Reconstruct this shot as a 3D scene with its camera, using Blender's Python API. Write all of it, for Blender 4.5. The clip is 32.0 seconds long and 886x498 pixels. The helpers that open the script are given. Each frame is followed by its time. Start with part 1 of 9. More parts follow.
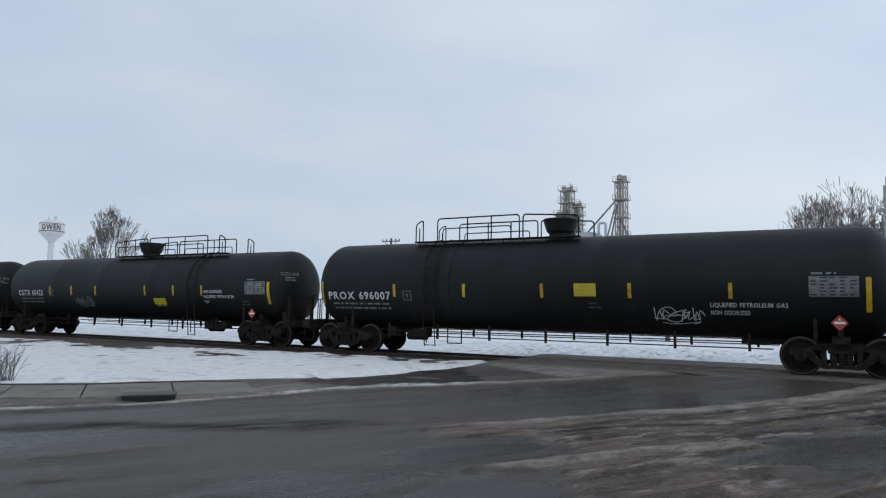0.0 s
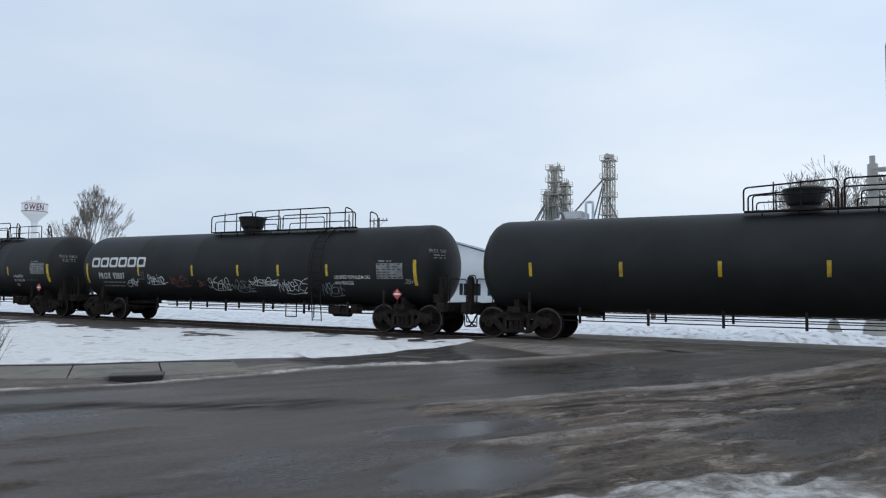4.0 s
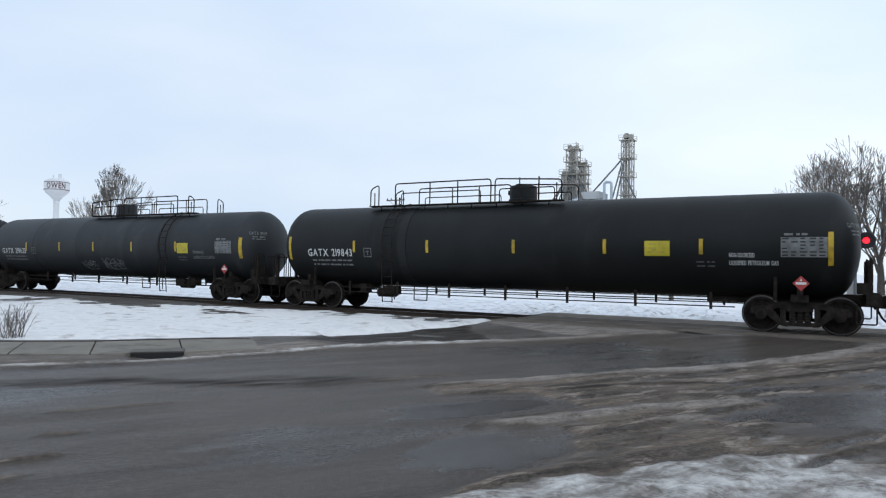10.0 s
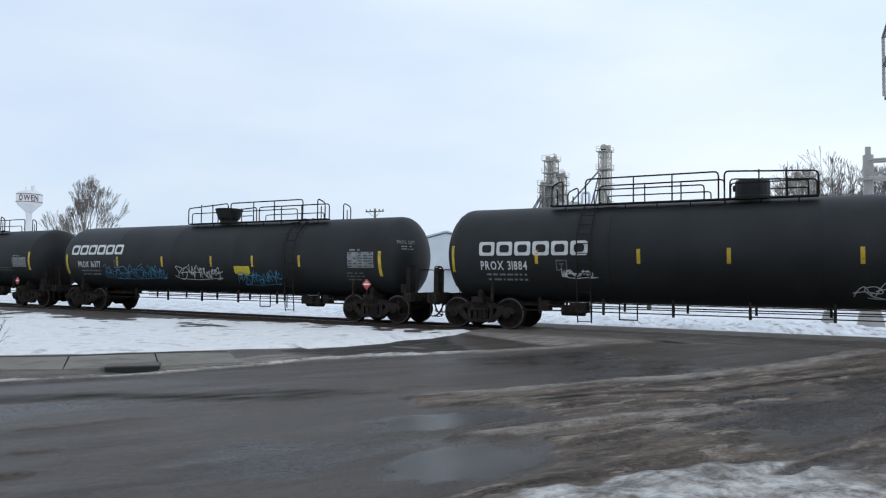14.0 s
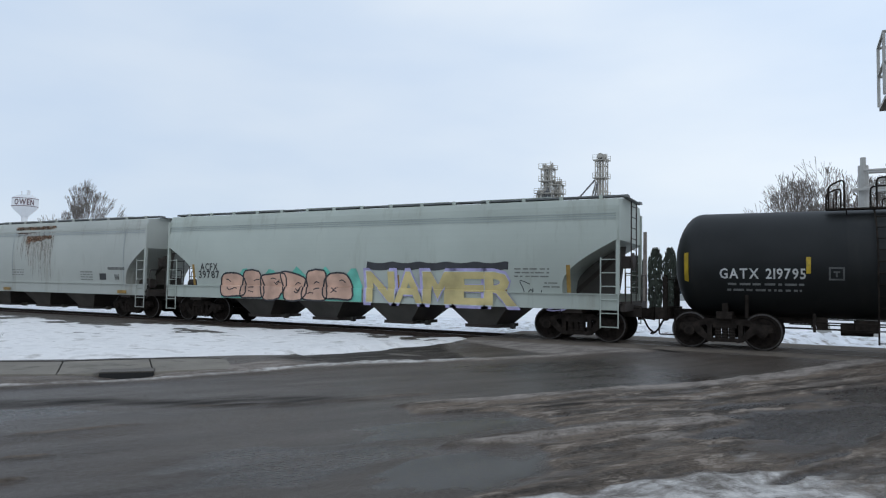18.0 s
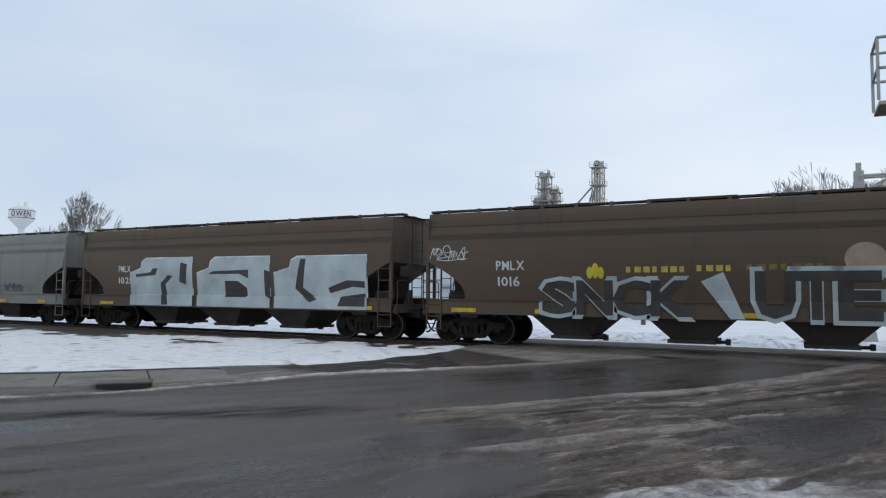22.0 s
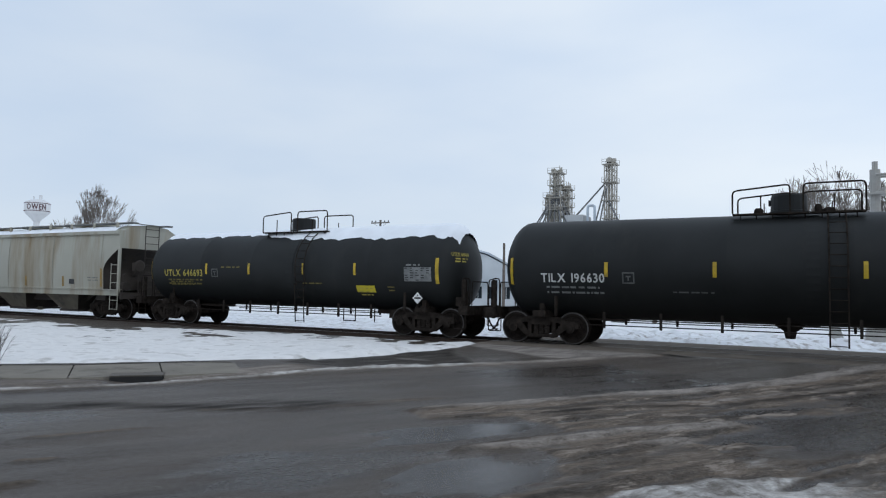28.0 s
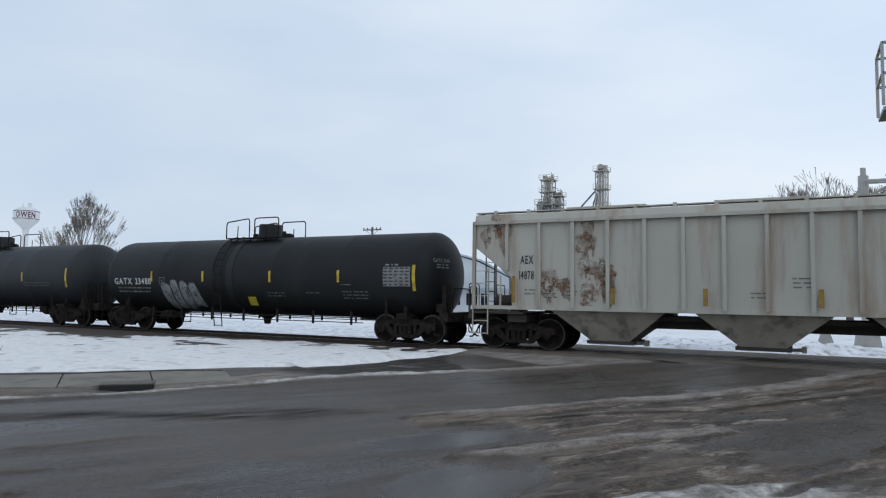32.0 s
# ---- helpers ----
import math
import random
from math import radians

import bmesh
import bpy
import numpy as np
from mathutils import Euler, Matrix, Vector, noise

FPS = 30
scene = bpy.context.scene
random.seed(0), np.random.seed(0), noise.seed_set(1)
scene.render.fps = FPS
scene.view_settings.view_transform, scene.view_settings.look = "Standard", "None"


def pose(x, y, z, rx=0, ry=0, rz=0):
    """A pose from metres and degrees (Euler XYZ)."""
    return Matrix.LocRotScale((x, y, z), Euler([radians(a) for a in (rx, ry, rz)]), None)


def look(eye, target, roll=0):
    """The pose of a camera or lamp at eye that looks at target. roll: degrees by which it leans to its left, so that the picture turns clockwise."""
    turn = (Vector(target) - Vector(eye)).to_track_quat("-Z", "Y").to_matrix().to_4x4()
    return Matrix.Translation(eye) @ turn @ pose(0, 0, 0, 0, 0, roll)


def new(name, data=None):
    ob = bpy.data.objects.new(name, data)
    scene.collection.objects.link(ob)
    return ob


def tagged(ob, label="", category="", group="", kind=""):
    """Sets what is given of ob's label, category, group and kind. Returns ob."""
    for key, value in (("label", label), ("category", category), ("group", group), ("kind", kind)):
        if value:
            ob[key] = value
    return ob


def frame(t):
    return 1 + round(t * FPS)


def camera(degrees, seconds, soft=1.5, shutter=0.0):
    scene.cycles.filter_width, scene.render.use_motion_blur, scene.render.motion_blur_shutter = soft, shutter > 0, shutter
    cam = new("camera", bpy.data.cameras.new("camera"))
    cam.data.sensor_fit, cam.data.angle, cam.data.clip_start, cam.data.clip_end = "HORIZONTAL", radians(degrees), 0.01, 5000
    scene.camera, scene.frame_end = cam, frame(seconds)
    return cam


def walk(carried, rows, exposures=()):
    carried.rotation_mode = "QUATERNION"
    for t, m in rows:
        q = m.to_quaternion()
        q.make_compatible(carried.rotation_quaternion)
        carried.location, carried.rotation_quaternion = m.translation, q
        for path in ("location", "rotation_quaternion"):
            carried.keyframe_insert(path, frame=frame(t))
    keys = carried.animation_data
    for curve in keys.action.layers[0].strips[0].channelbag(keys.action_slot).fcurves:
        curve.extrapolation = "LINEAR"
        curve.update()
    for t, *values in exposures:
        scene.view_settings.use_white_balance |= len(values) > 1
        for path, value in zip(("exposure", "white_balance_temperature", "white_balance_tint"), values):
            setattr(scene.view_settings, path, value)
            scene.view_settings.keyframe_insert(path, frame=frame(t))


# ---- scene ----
cam = camera(66.0, 32.0, soft=1.2)
# held by hand at eye height beside the street, only turning: seconds, yaw, pitch, roll
EYE = (0.0, 0.0, 1.54)
TURNS = [
    (0, 29.13, 5.00, -0.87), (0.5, 29.08, 4.86, -0.93), (1, 28.83, 4.70, -0.97), (1.5, 28.53, 4.46, -1.10),
    (2, 28.27, 4.22, -0.99), (2.5, 28.02, 4.02, -1.01), (4.5, 28.32, 2.87, -0.35), (5, 28.79, 2.35, -0.14),
    (5.5, 29.26, 1.83, -0.17), (6, 29.65, 1.50, -0.12), (6.5, 29.98, 1.44, -0.19), (7, 30.13, 1.55, -0.38),
    (7.5, 30.22, 1.75, -0.27), (8, 30.26, 1.85, -0.12), (8.5, 30.21, 1.86, -0.47), (9, 30.05, 1.86, -0.68),
    (9.5, 29.77, 1.77, -0.85), (10, 29.52, 1.56, -1.00), (10.5, 29.33, 1.43, -0.88), (11, 29.08, 1.41, -0.81),
    (11.5, 28.81, 1.53, -0.68), (12, 28.64, 1.69, -0.62), (12.5, 28.44, 1.88, -0.53), (13, 28.24, 2.14, -0.40),
    (13.5, 28.06, 2.35, -0.41), (14, 27.80, 2.51, -0.64), (14.5, 27.52, 2.61, -0.66), (16.5, 27.37, 2.82, -0.63),
    (17, 27.40, 2.90, -0.74), (17.5, 27.41, 3.01, -0.92), (18, 27.48, 3.13, -1.02), (18.5, 27.52, 3.31, -0.95),
    (19, 27.52, 3.50, -0.87), (19.5, 27.46, 3.61, -0.83), (20, 27.29, 3.71, -0.79), (20.5, 27.19, 3.78, -0.68),
    (21, 27.15, 3.83, -0.68), (21.5, 27.20, 3.87, -0.65), (22, 27.31, 3.83, -0.55), (22.5, 27.62, 3.90, -0.23),
    (23, 28.03, 3.93, -0.08), (23.5, 28.40, 4.07, -0.08), (24, 28.76, 4.10, 0.11), (24.5, 28.99, 3.85, -0.07),
    (25, 29.01, 3.48, -0.38), (25.5, 28.95, 3.17, -0.63), (27.5, 28.53, 3.32, -0.98), (28, 28.21, 3.49, -1.08),
    (28.5, 27.92, 3.72, -1.16), (29, 27.60, 3.93, -1.31), (29.5, 27.40, 4.04, -1.03), (30, 27.28, 4.14, -0.84),
    (30.5, 27.25, 4.26, -0.82), (31, 27.35, 4.25, -0.74), (31.5, 27.43, 4.16, -0.89), (32, 27.55, 4.08, -0.87),
]
walk(cam, [(t, pose(*EYE, 90 + p, r, y)) for t, y, p, r in TURNS],
     exposures=[(0, -0.30), (2.5, -0.22), (4.5, -0.05), (6, 0.02), (10, 0.10), (14, 0.08), (17, -0.04), (24, -0.12), (32, -0.12)])

# ---- light: an even winter overcast ----
world = bpy.data.worlds.new("overcast")
scene.world = world
world.use_nodes = True
wn, wl = world.node_tree.nodes, world.node_tree.links
wn.clear()
sky = wn.new("ShaderNodeTexSky")
sky.sky_type, sky.sun_disc = "NISHITA", False
sky.sun_elevation, sky.sun_rotation = radians(32), radians(60)
geo = wn.new("ShaderNodeTexCoord")
stretch = wn.new("ShaderNodeMapping")
stretch.inputs["Scale"].default_value = (1.0, 1.0, 3.2)
cloud = wn.new("ShaderNodeTexNoise")
cloud.inputs["Scale"].default_value, cloud.inputs["Detail"].default_value = 1.5, 5.0
cloud.inputs["Roughness"].default_value = 0.45
ramp = wn.new("ShaderNodeValToRGB")
ramp.color_ramp.elements[0].position, ramp.color_ramp.elements[1].position = 0.30, 0.72
ramp.color_ramp.elements[0].color = (0.553, 0.70, 0.915, 1)
ramp.color_ramp.elements[1].color = (0.825, 0.908, 1.0, 1)
up = wn.new("ShaderNodeSeparateXYZ")
lift = wn.new("ShaderNodeMapRange")
lift.inputs["From Min"].default_value, lift.inputs["From Max"].default_value = 0.0, 0.9
lift.inputs["To Min"].default_value, lift.inputs["To Max"].default_value = 1.04, 1.17
scale = wn.new("ShaderNodeVectorMath")
scale.operation = "SCALE"
veil = wn.new("ShaderNodeMixRGB")
veil.inputs["Fac"].default_value = 0.9
thin = wn.new("ShaderNodeVectorMath")
thin.operation = "SCALE"
thin.inputs["Scale"].default_value = 0.12
back = wn.new("ShaderNodeBackground")
out = wn.new("ShaderNodeOutputWorld")
wl.new(geo.outputs["Generated"], stretch.inputs["Vector"])
wl.new(stretch.outputs["Vector"], cloud.inputs["Vector"])
wl.new(cloud.outputs["Fac"], ramp.inputs["Fac"])
wl.new(geo.outputs["Generated"], up.inputs["Vector"])
wl.new(up.outputs["Z"], lift.inputs["Value"])
wl.new(ramp.outputs["Color"], scale.inputs[0])
side = wn.new("ShaderNodeMapRange")
side.inputs["From Min"].default_value, side.inputs["From Max"].default_value = -0.7, 0.7
side.inputs["To Min"].default_value, side.inputs["To Max"].default_value = 0.94, 1.12
wl.new(up.outputs["X"], side.inputs["Value"])
both = wn.new("ShaderNodeMath")
both.operation = "MULTIPLY"
wl.new(lift.outputs["Result"], both.inputs[0])
wl.new(side.outputs["Result"], both.inputs[1])
wl.new(both.outputs["Value"], scale.inputs["Scale"])
wl.new(sky.outputs["Color"], thin.inputs[0])
wl.new(thin.outputs["Vector"], veil.inputs["Color1"])
wl.new(scale.outputs["Vector"], veil.inputs["Color2"])
wl.new(veil.outputs["Color"], back.inputs["Color"])
wl.new(back.outputs["Background"], out.inputs["Surface"])

sun = new("sun", bpy.data.lights.new("sun", "SUN"))
sun.data.energy, sun.data.angle, sun.data.color = 0.3, radians(25), (1.0, 0.97, 0.93)
sun.matrix_world = look((30, -20, 34), (0, 10, 0))

# ---- materials ----
def material(name, color, rough=0.7, metal=0.0, vary=0.15, size=3.0, bump=0.0, bump_size=40.0, dirt=None, dirt_amount=0.0,
             dirt_size=0.8, streak=False, coords="Object", spec=0.5, per_object=0.0):
    """A procedural surface: base colour with fine and coarse variation, optional dirt (patches, or streaks that run down)."""
    m = bpy.data.materials.new(name)
    m.use_nodes = True
    n, k = m.node_tree.nodes, m.node_tree.links
    b = n["Principled BSDF"]
    b.inputs["Roughness"].default_value, b.inputs["Metallic"].default_value = rough, metal
    b.inputs["Specular IOR Level"].default_value = spec
    tc = n.new("ShaderNodeTexCoord")
    src = tc.outputs[coords]
    coarse = n.new("ShaderNodeTexNoise")
    coarse.inputs["Scale"].default_value, coarse.inputs["Detail"].default_value = size, 6.0
    k.new(src, coarse.inputs["Vector"])
    ramp = n.new("ShaderNodeValToRGB")
    lo, hi = [c * (1 - vary) for c in color], [min(1, c * (1 + vary)) for c in color]
    ramp.color_ramp.elements[0].position, ramp.color_ramp.elements[1].position = 0.3, 0.7
    ramp.color_ramp.elements[0].color, ramp.color_ramp.elements[1].color = (*lo, 1), (*hi, 1)
    k.new(coarse.outputs["Fac"], ramp.inputs["Fac"])
    col = ramp.outputs["Color"]
    if per_object:
        info = n.new("ShaderNodeObjectInfo")
        hue = n.new("ShaderNodeHueSaturation")
        rng = n.new("ShaderNodeMapRange")
        rng.inputs["To Min"].default_value, rng.inputs["To Max"].default_value = 1 - per_object, 1 + per_object
        k.new(info.outputs["Random"], rng.inputs["Value"])
        k.new(rng.outputs["Result"], hue.inputs["Value"])
        k.new(col, hue.inputs["Color"])
        col = hue.outputs["Color"]
    if dirt:
        mp = n.new("ShaderNodeMapping")
        mp.inputs["Scale"].default_value = (dirt_size, dirt_size, dirt_size * (0.12 if streak else 1.0))
        k.new(src, mp.inputs["Vector"])
        spot = n.new("ShaderNodeTexNoise")
        spot.inputs["Scale"].default_value, spot.inputs["Detail"].default_value = 2.0, 8.0
        spot.inputs["Roughness"].default_value = 0.62
        k.new(mp.outputs["Vector"], spot.inputs["Vector"])
        edge = n.new("ShaderNodeMapRange")
        edge.inputs["From Min"].default_value, edge.inputs["From Max"].default_value = 0.66 - 0.3 * dirt_amount, 0.86 - 0.3 * dirt_amount
        k.new(spot.outputs["Fac"], edge.inputs["Value"])
        mix = n.new("ShaderNodeMixRGB")
        k.new(edge.outputs["Result"], mix.inputs["Fac"])
        k.new(col, mix.inputs["Color1"])
        mix.inputs["Color2"].default_value = (*dirt, 1)
        col = mix.outputs["Color"]
    k.new(col, b.inputs["Base Color"])
    if bump:
        fine = n.new("ShaderNodeTexNoise")
        fine.inputs["Scale"].default_value, fine.inputs["Detail"].default_value = bump_size, 5.0
        k.new(src, fine.inputs["Vector"])
        bp = n.new("ShaderNodeBump")
        bp.inputs["Strength"].default_value, bp.inputs["Distance"].default_value = bump, 0.02
        k.new(fine.outputs["Fac"], bp.inputs["Height"])
        k.new(bp.outputs["Normal"], b.inputs["Normal"])
    return m


BLACK = material("black_tank_paint", (0.0142, 0.0153, 0.0154), 0.55, vary=0.25, size=0.7, dirt=(0.024, 0.024, 0.022), dirt_amount=0.25, dirt_size=0.5, streak=True, per_object=0.3, spec=0.22, bump=0.03, bump_size=6)
GREYBLACK = material("faded_black_tank_paint", (0.021, 0.0236, 0.0255), 0.58, spec=0.3, vary=0.2, size=0.7, dirt=(0.045, 0.047, 0.047), dirt_amount=0.3, dirt_size=0.5, streak=True, bump=0.03, bump_size=6)
RUNGEAR = material("dirty_running_gear", (0.027, 0.0225, 0.0195), 0.85, vary=0.4, size=6, spec=0.0, dirt=(0.045, 0.032, 0.024), dirt_amount=0.3, dirt_size=3, bump=0.2)
WHEEL = material("worn_wheel_steel", (0.021, 0.0172, 0.015), 0.85, 0.0, vary=0.4, size=8, spec=0.0, dirt=(0.016, 0.011, 0.008), dirt_amount=0.35, dirt_size=4)
TREAD = material("bright_wheel_rim", (0.04, 0.034, 0.03), 0.5, 0.0, vary=0.35, size=10)
RAILTOP = material("rail_steel", (0.16, 0.14, 0.13), 0.35, 0.8, vary=0.3, size=5)
RUST = material("rusty_steel", (0.045, 0.029, 0.021), 0.85, vary=0.35, size=9, bump=0.2)
YELLOW = material("yellow_reflective_tape", (0.46, 0.31, 0.015), 0.45, vary=0.25, size=5, dirt=(0.16, 0.12, 0.04), dirt_amount=0.45, dirt_size=2)
YELLOWBOX = material("yellow_stencil_panel", (0.50, 0.41, 0.02), 0.5, vary=0.15, size=3, dirt=(0.2, 0.17, 0.05), dirt_amount=0.3, dirt_size=2)
WHITE = material("white_stencil_paint", (0.52, 0.53, 0.52), 0.6, vary=0.15, size=4)
DIMWHITE = material("weathered_white_stencil", (0.17, 0.175, 0.172), 0.7, vary=0.3, size=6)
GOLD = material("yellow_stencil_paint", (0.42, 0.34, 0.06), 0.6, vary=0.2, size=5)
DARKTEXT = material("black_stencil_paint", (0.03, 0.03, 0.03), 0.6, vary=0.2, size=5)
FAINT = material("faint_white_stencil", (0.085, 0.087, 0.085), 0.7, vary=0.4, size=7)
DULLGOLD = material("worn_yellow_stencil", (0.15, 0.12, 0.03), 0.7, vary=0.4, size=6)
GREYTEXT = material("faded_grey_stencil", (0.16, 0.165, 0.15), 0.7, vary=0.3, size=6)
PLACARDRED = material("red_hazard_placard", (0.42, 0.045, 0.04), 0.5, vary=0.2, size=6)
PLACARDWHITE = material("white_hazard_placard", (0.7, 0.7, 0.68), 0.5, vary=0.1, size=6)
SNOWCAP = material("car_top_snow", (0.8, 0.82, 0.85), 0.8, vary=0.05, size=2, bump=0.4, bump_size=8)

# ---- small mesh tools ----
def mesh_from(name, bm, mats, smooth=False):
    me = bpy.data.meshes.new(name)
    bmesh.ops.recalc_face_normals(bm, faces=bm.faces)
    if smooth:
        for f in bm.faces:
            f.smooth = True
    bm.to_mesh(me)
    bm.free()
    for m in (mats if isinstance(mats, (list, tuple)) else [mats]):
        me.materials.append(m)
    return me


def part(name, bm, mats, parent, label="", smooth=False):
    """One mesh object under a thing or a part. bm: a bmesh, or a mesh to share."""
    me = bm if isinstance(bm, bpy.types.Mesh) else mesh_from(name, bm, mats, smooth)
    ob = new(name, me)
    ob.parent = parent
    return tagged(ob, label) if label else ob


def thing(name, label, category, group="", kind=""):
    return tagged(new(name), label, category, group, kind)


def box(bm, x0, x1, y0, y1, z0, z1, mi=0):
    v = [bm.verts.new(p) for p in ((x0, y0, z0), (x1, y0, z0), (x1, y1, z0), (x0, y1, z0), (x0, y0, z1), (x1, y0, z1), (x1, y1, z1), (x0, y1, z1))]
    for q in ((0, 3, 2, 1), (4, 5, 6, 7), (0, 1, 5, 4), (1, 2, 6, 5), (2, 3, 7, 6), (3, 0, 4, 7)):
        bm.faces.new([v[i] for i in q]).material_index = mi
    return v


def bar(bm, p, q, r, n=6, mi=0, r2=None):
    """A round bar from p to q."""
    p, q = Vector(p), Vector(q)
    d = (q - p).normalized()
    a = d.cross(Vector((0, 0, 1)) if abs(d.z) < 0.9 else Vector((1, 0, 0))).normalized()
    b = d.cross(a)
    r2 = r if r2 is None else r2
    rings = []
    for c, rr in ((p, r), (q, r2)):
        rings.append([bm.verts.new(c + (a * math.cos(6.28319 * i / n) + b * math.sin(6.28319 * i / n)) * rr) for i in range(n)])
    for i in range(n):
        bm.faces.new((rings[0][i], rings[0][(i + 1) % n], rings[1][(i + 1) % n], rings[1][i])).material_index = mi
    for ring in rings:
        bm.faces.new(ring).material_index = mi


def pipe(bm, pts, r, n=6, mi=0):
    """A bent pipe through points, one tube with mitred joints."""
    pts = [Vector(p) for p in pts]
    rings = []
    a = None
    for i, p in enumerate(pts):
        d = (pts[min(i + 1, len(pts) - 1)] - pts[max(i - 1, 0)]).normalized()
        if a is None:
            a = d.cross(Vector((0, 1, 0)) if abs(d.y) < 0.9 else Vector((1, 0, 0))).normalized()
        a = (a - d * a.dot(d)).normalized()
        b = d.cross(a)
        rings.append([bm.verts.new(p + (a * math.cos(6.28319 * j / n) + b * math.sin(6.28319 * j / n)) * r) for j in range(n)])
    for s, t in zip(rings, rings[1:]):
        for j in range(n):
            bm.faces.new((s[j], s[(j + 1) % n], t[(j + 1) % n], t[j])).material_index = mi
    for ring in (rings[0], rings[-1]):
        bm.faces.new(ring).material_index = mi


def lathe(bm, profile, axis="x", at=(0, 0, 0), n=24, mi=0):
    """Turns a profile of (along, radius) round an axis."""
    at = Vector(at)
    rings = []
    for s, r in profile:
        ring = []
        if r < 1e-5:
            ring = [bm.verts.new(at + Vector((s, 0, 0) if axis == "x" else (0, s, 0) if axis == "y" else (0, 0, s)))]
        else:
            for i in range(n):
                c, w = r * math.cos(6.2831853 * i / n), r * math.sin(6.2831853 * i / n)
                ring.append(bm.verts.new(at + Vector((s, c, w) if axis == "x" else (c, s, w) if axis == "y" else (c, w, s))))
        rings.append(ring)
    for a, b in zip(rings, rings[1:]):
        for i in range(n):
            j = (i + 1) % n
            if len(a) == 1:
                f = bm.faces.new((a[0], b[j], b[i]))
            elif len(b) == 1:
                f = bm.faces.new((a[i], a[j], b[0]))
            else:
                f = bm.faces.new((a[i], a[j], b[j], b[i]))
            f.material_index = mi
    for ring in (rings[0], rings[-1]):
        if len(ring) > 2:
            bm.faces.new(ring).material_index = mi


def slab(bm, pts, y0, y1, mi=0):
    """An upright plate: the outline pts (x, z) from y0 to y1."""
    a, b = [bm.verts.new((x, y0, z)) for x, z in pts], [bm.verts.new((x, y1, z)) for x, z in pts]
    bm.faces.new(a).material_index = mi
    bm.faces.new(b[::-1]).material_index = mi
    for i in range(len(pts)):
        j = (i + 1) % len(pts)
        bm.faces.new((a[i], b[i], b[j], a[j])).material_index = mi


def rounded(pts, r, n=3):
    """The open line pts with its inner corners rounded."""
    pts = [Vector(p) for p in pts]
    res = [pts[0]]
    for a, p, b in zip(pts, pts[1:], pts[2:]):
        u, w = (a - p), (b - p)
        d = min(r, u.length / 2, w.length / 2)
        u, w = p + u.normalized() * d, p + w.normalized() * d
        for i in range(n + 1):
            t = i / n
            res.append(u * (1 - t) ** 2 + p * 2 * t * (1 - t) + w * t * t)
    return res + [pts[-1]]


# letters of the built-in font, made once
GLYPHS, FAT = {}, {}
def load_glyphs(chars, into, weight):
    made = []
    for c in chars:
        cu = bpy.data.curves.new("glyph", "FONT")
        cu.body, cu.resolution_u, cu.offset = c, 2, weight
        made.append((c, new("glyph", cu)))
    dg = bpy.context.evaluated_depsgraph_get()
    for c, ob in made:
        me = bpy.data.meshes.new_from_object(ob.evaluated_get(dg))
        v = [(p.co.x, p.co.y) for p in me.vertices]
        f = [tuple(p.vertices) for p in me.polygons]
        lo, hi = min(p[0] for p in v), max(p[0] for p in v)
        into[c] = ([(x - lo, y) for x, y in v], f, hi - lo)
        cu = ob.data
        bpy.data.objects.remove(ob)
        bpy.data.curves.remove(cu)
        bpy.data.meshes.remove(me)


load_glyphs("ABCDEFGHIJKLMNOPQRSTUVWXYZ0123456789-.", GLYPHS, 0.018)
load_glyphs("ACEKNPRSTU", FAT, 0.035)
# the broad M: two legs and a pointed middle
FAT["M"] = ([(0, 0), (0.24, 0), (0.24, 0.40), (0.24, 0.70), (0, 0.70), (0.42, 0.10), (0.42, 0.42), (0.60, 0.40), (0.60, 0.70), (0.60, 0), (0.84, 0), (0.84, 0.70)],
            [(0, 1, 2, 3, 4), (2, 5, 6, 3), (5, 7, 8, 6), (9, 10, 11, 8, 7)], 0.84)


def lettering(bm, text, x0, x1, z, height, wrap, mi=0):
    """Stencilled letters from x0 to x1 with their foot at z; wrap maps (x, z) onto the side of a car."""
    pen, runs = 0.0, []
    for c in text:
        if c == " ":
            pen += 0.42
            continue
        v, f, w = GLYPHS[c]
        runs.append((pen, v, f))
        pen += w + 0.11
    k = (x1 - x0) / max(pen - 0.11, 0.1)
    for at, v, f in runs:
        vs = [bm.verts.new(wrap(x0 + (at + x) * k, z + y * height / 0.69)) for x, y in v]
        for q in f:
            try:
                bm.faces.new([vs[i] for i in q]).material_index = mi
            except ValueError:
                pass


def patch(bm, x0, x1, z0, z1, wrap, nz=4, lean=0.0, mi=0, nx=1):
    """A thin painted field on the side of a car."""
    rows = []
    for j in range(nz + 1):
        z = z0 + (z1 - z0) * j / nz
        rows.append([bm.verts.new(wrap(x0 + (x1 - x0) * i / nx + lean * j / nz, z)) for i in range(nx + 1)])
    for a, b in zip(rows, rows[1:]):
        for i in range(nx):
            bm.faces.new((a[i], a[i + 1], b[i + 1], b[i])).material_index = mi


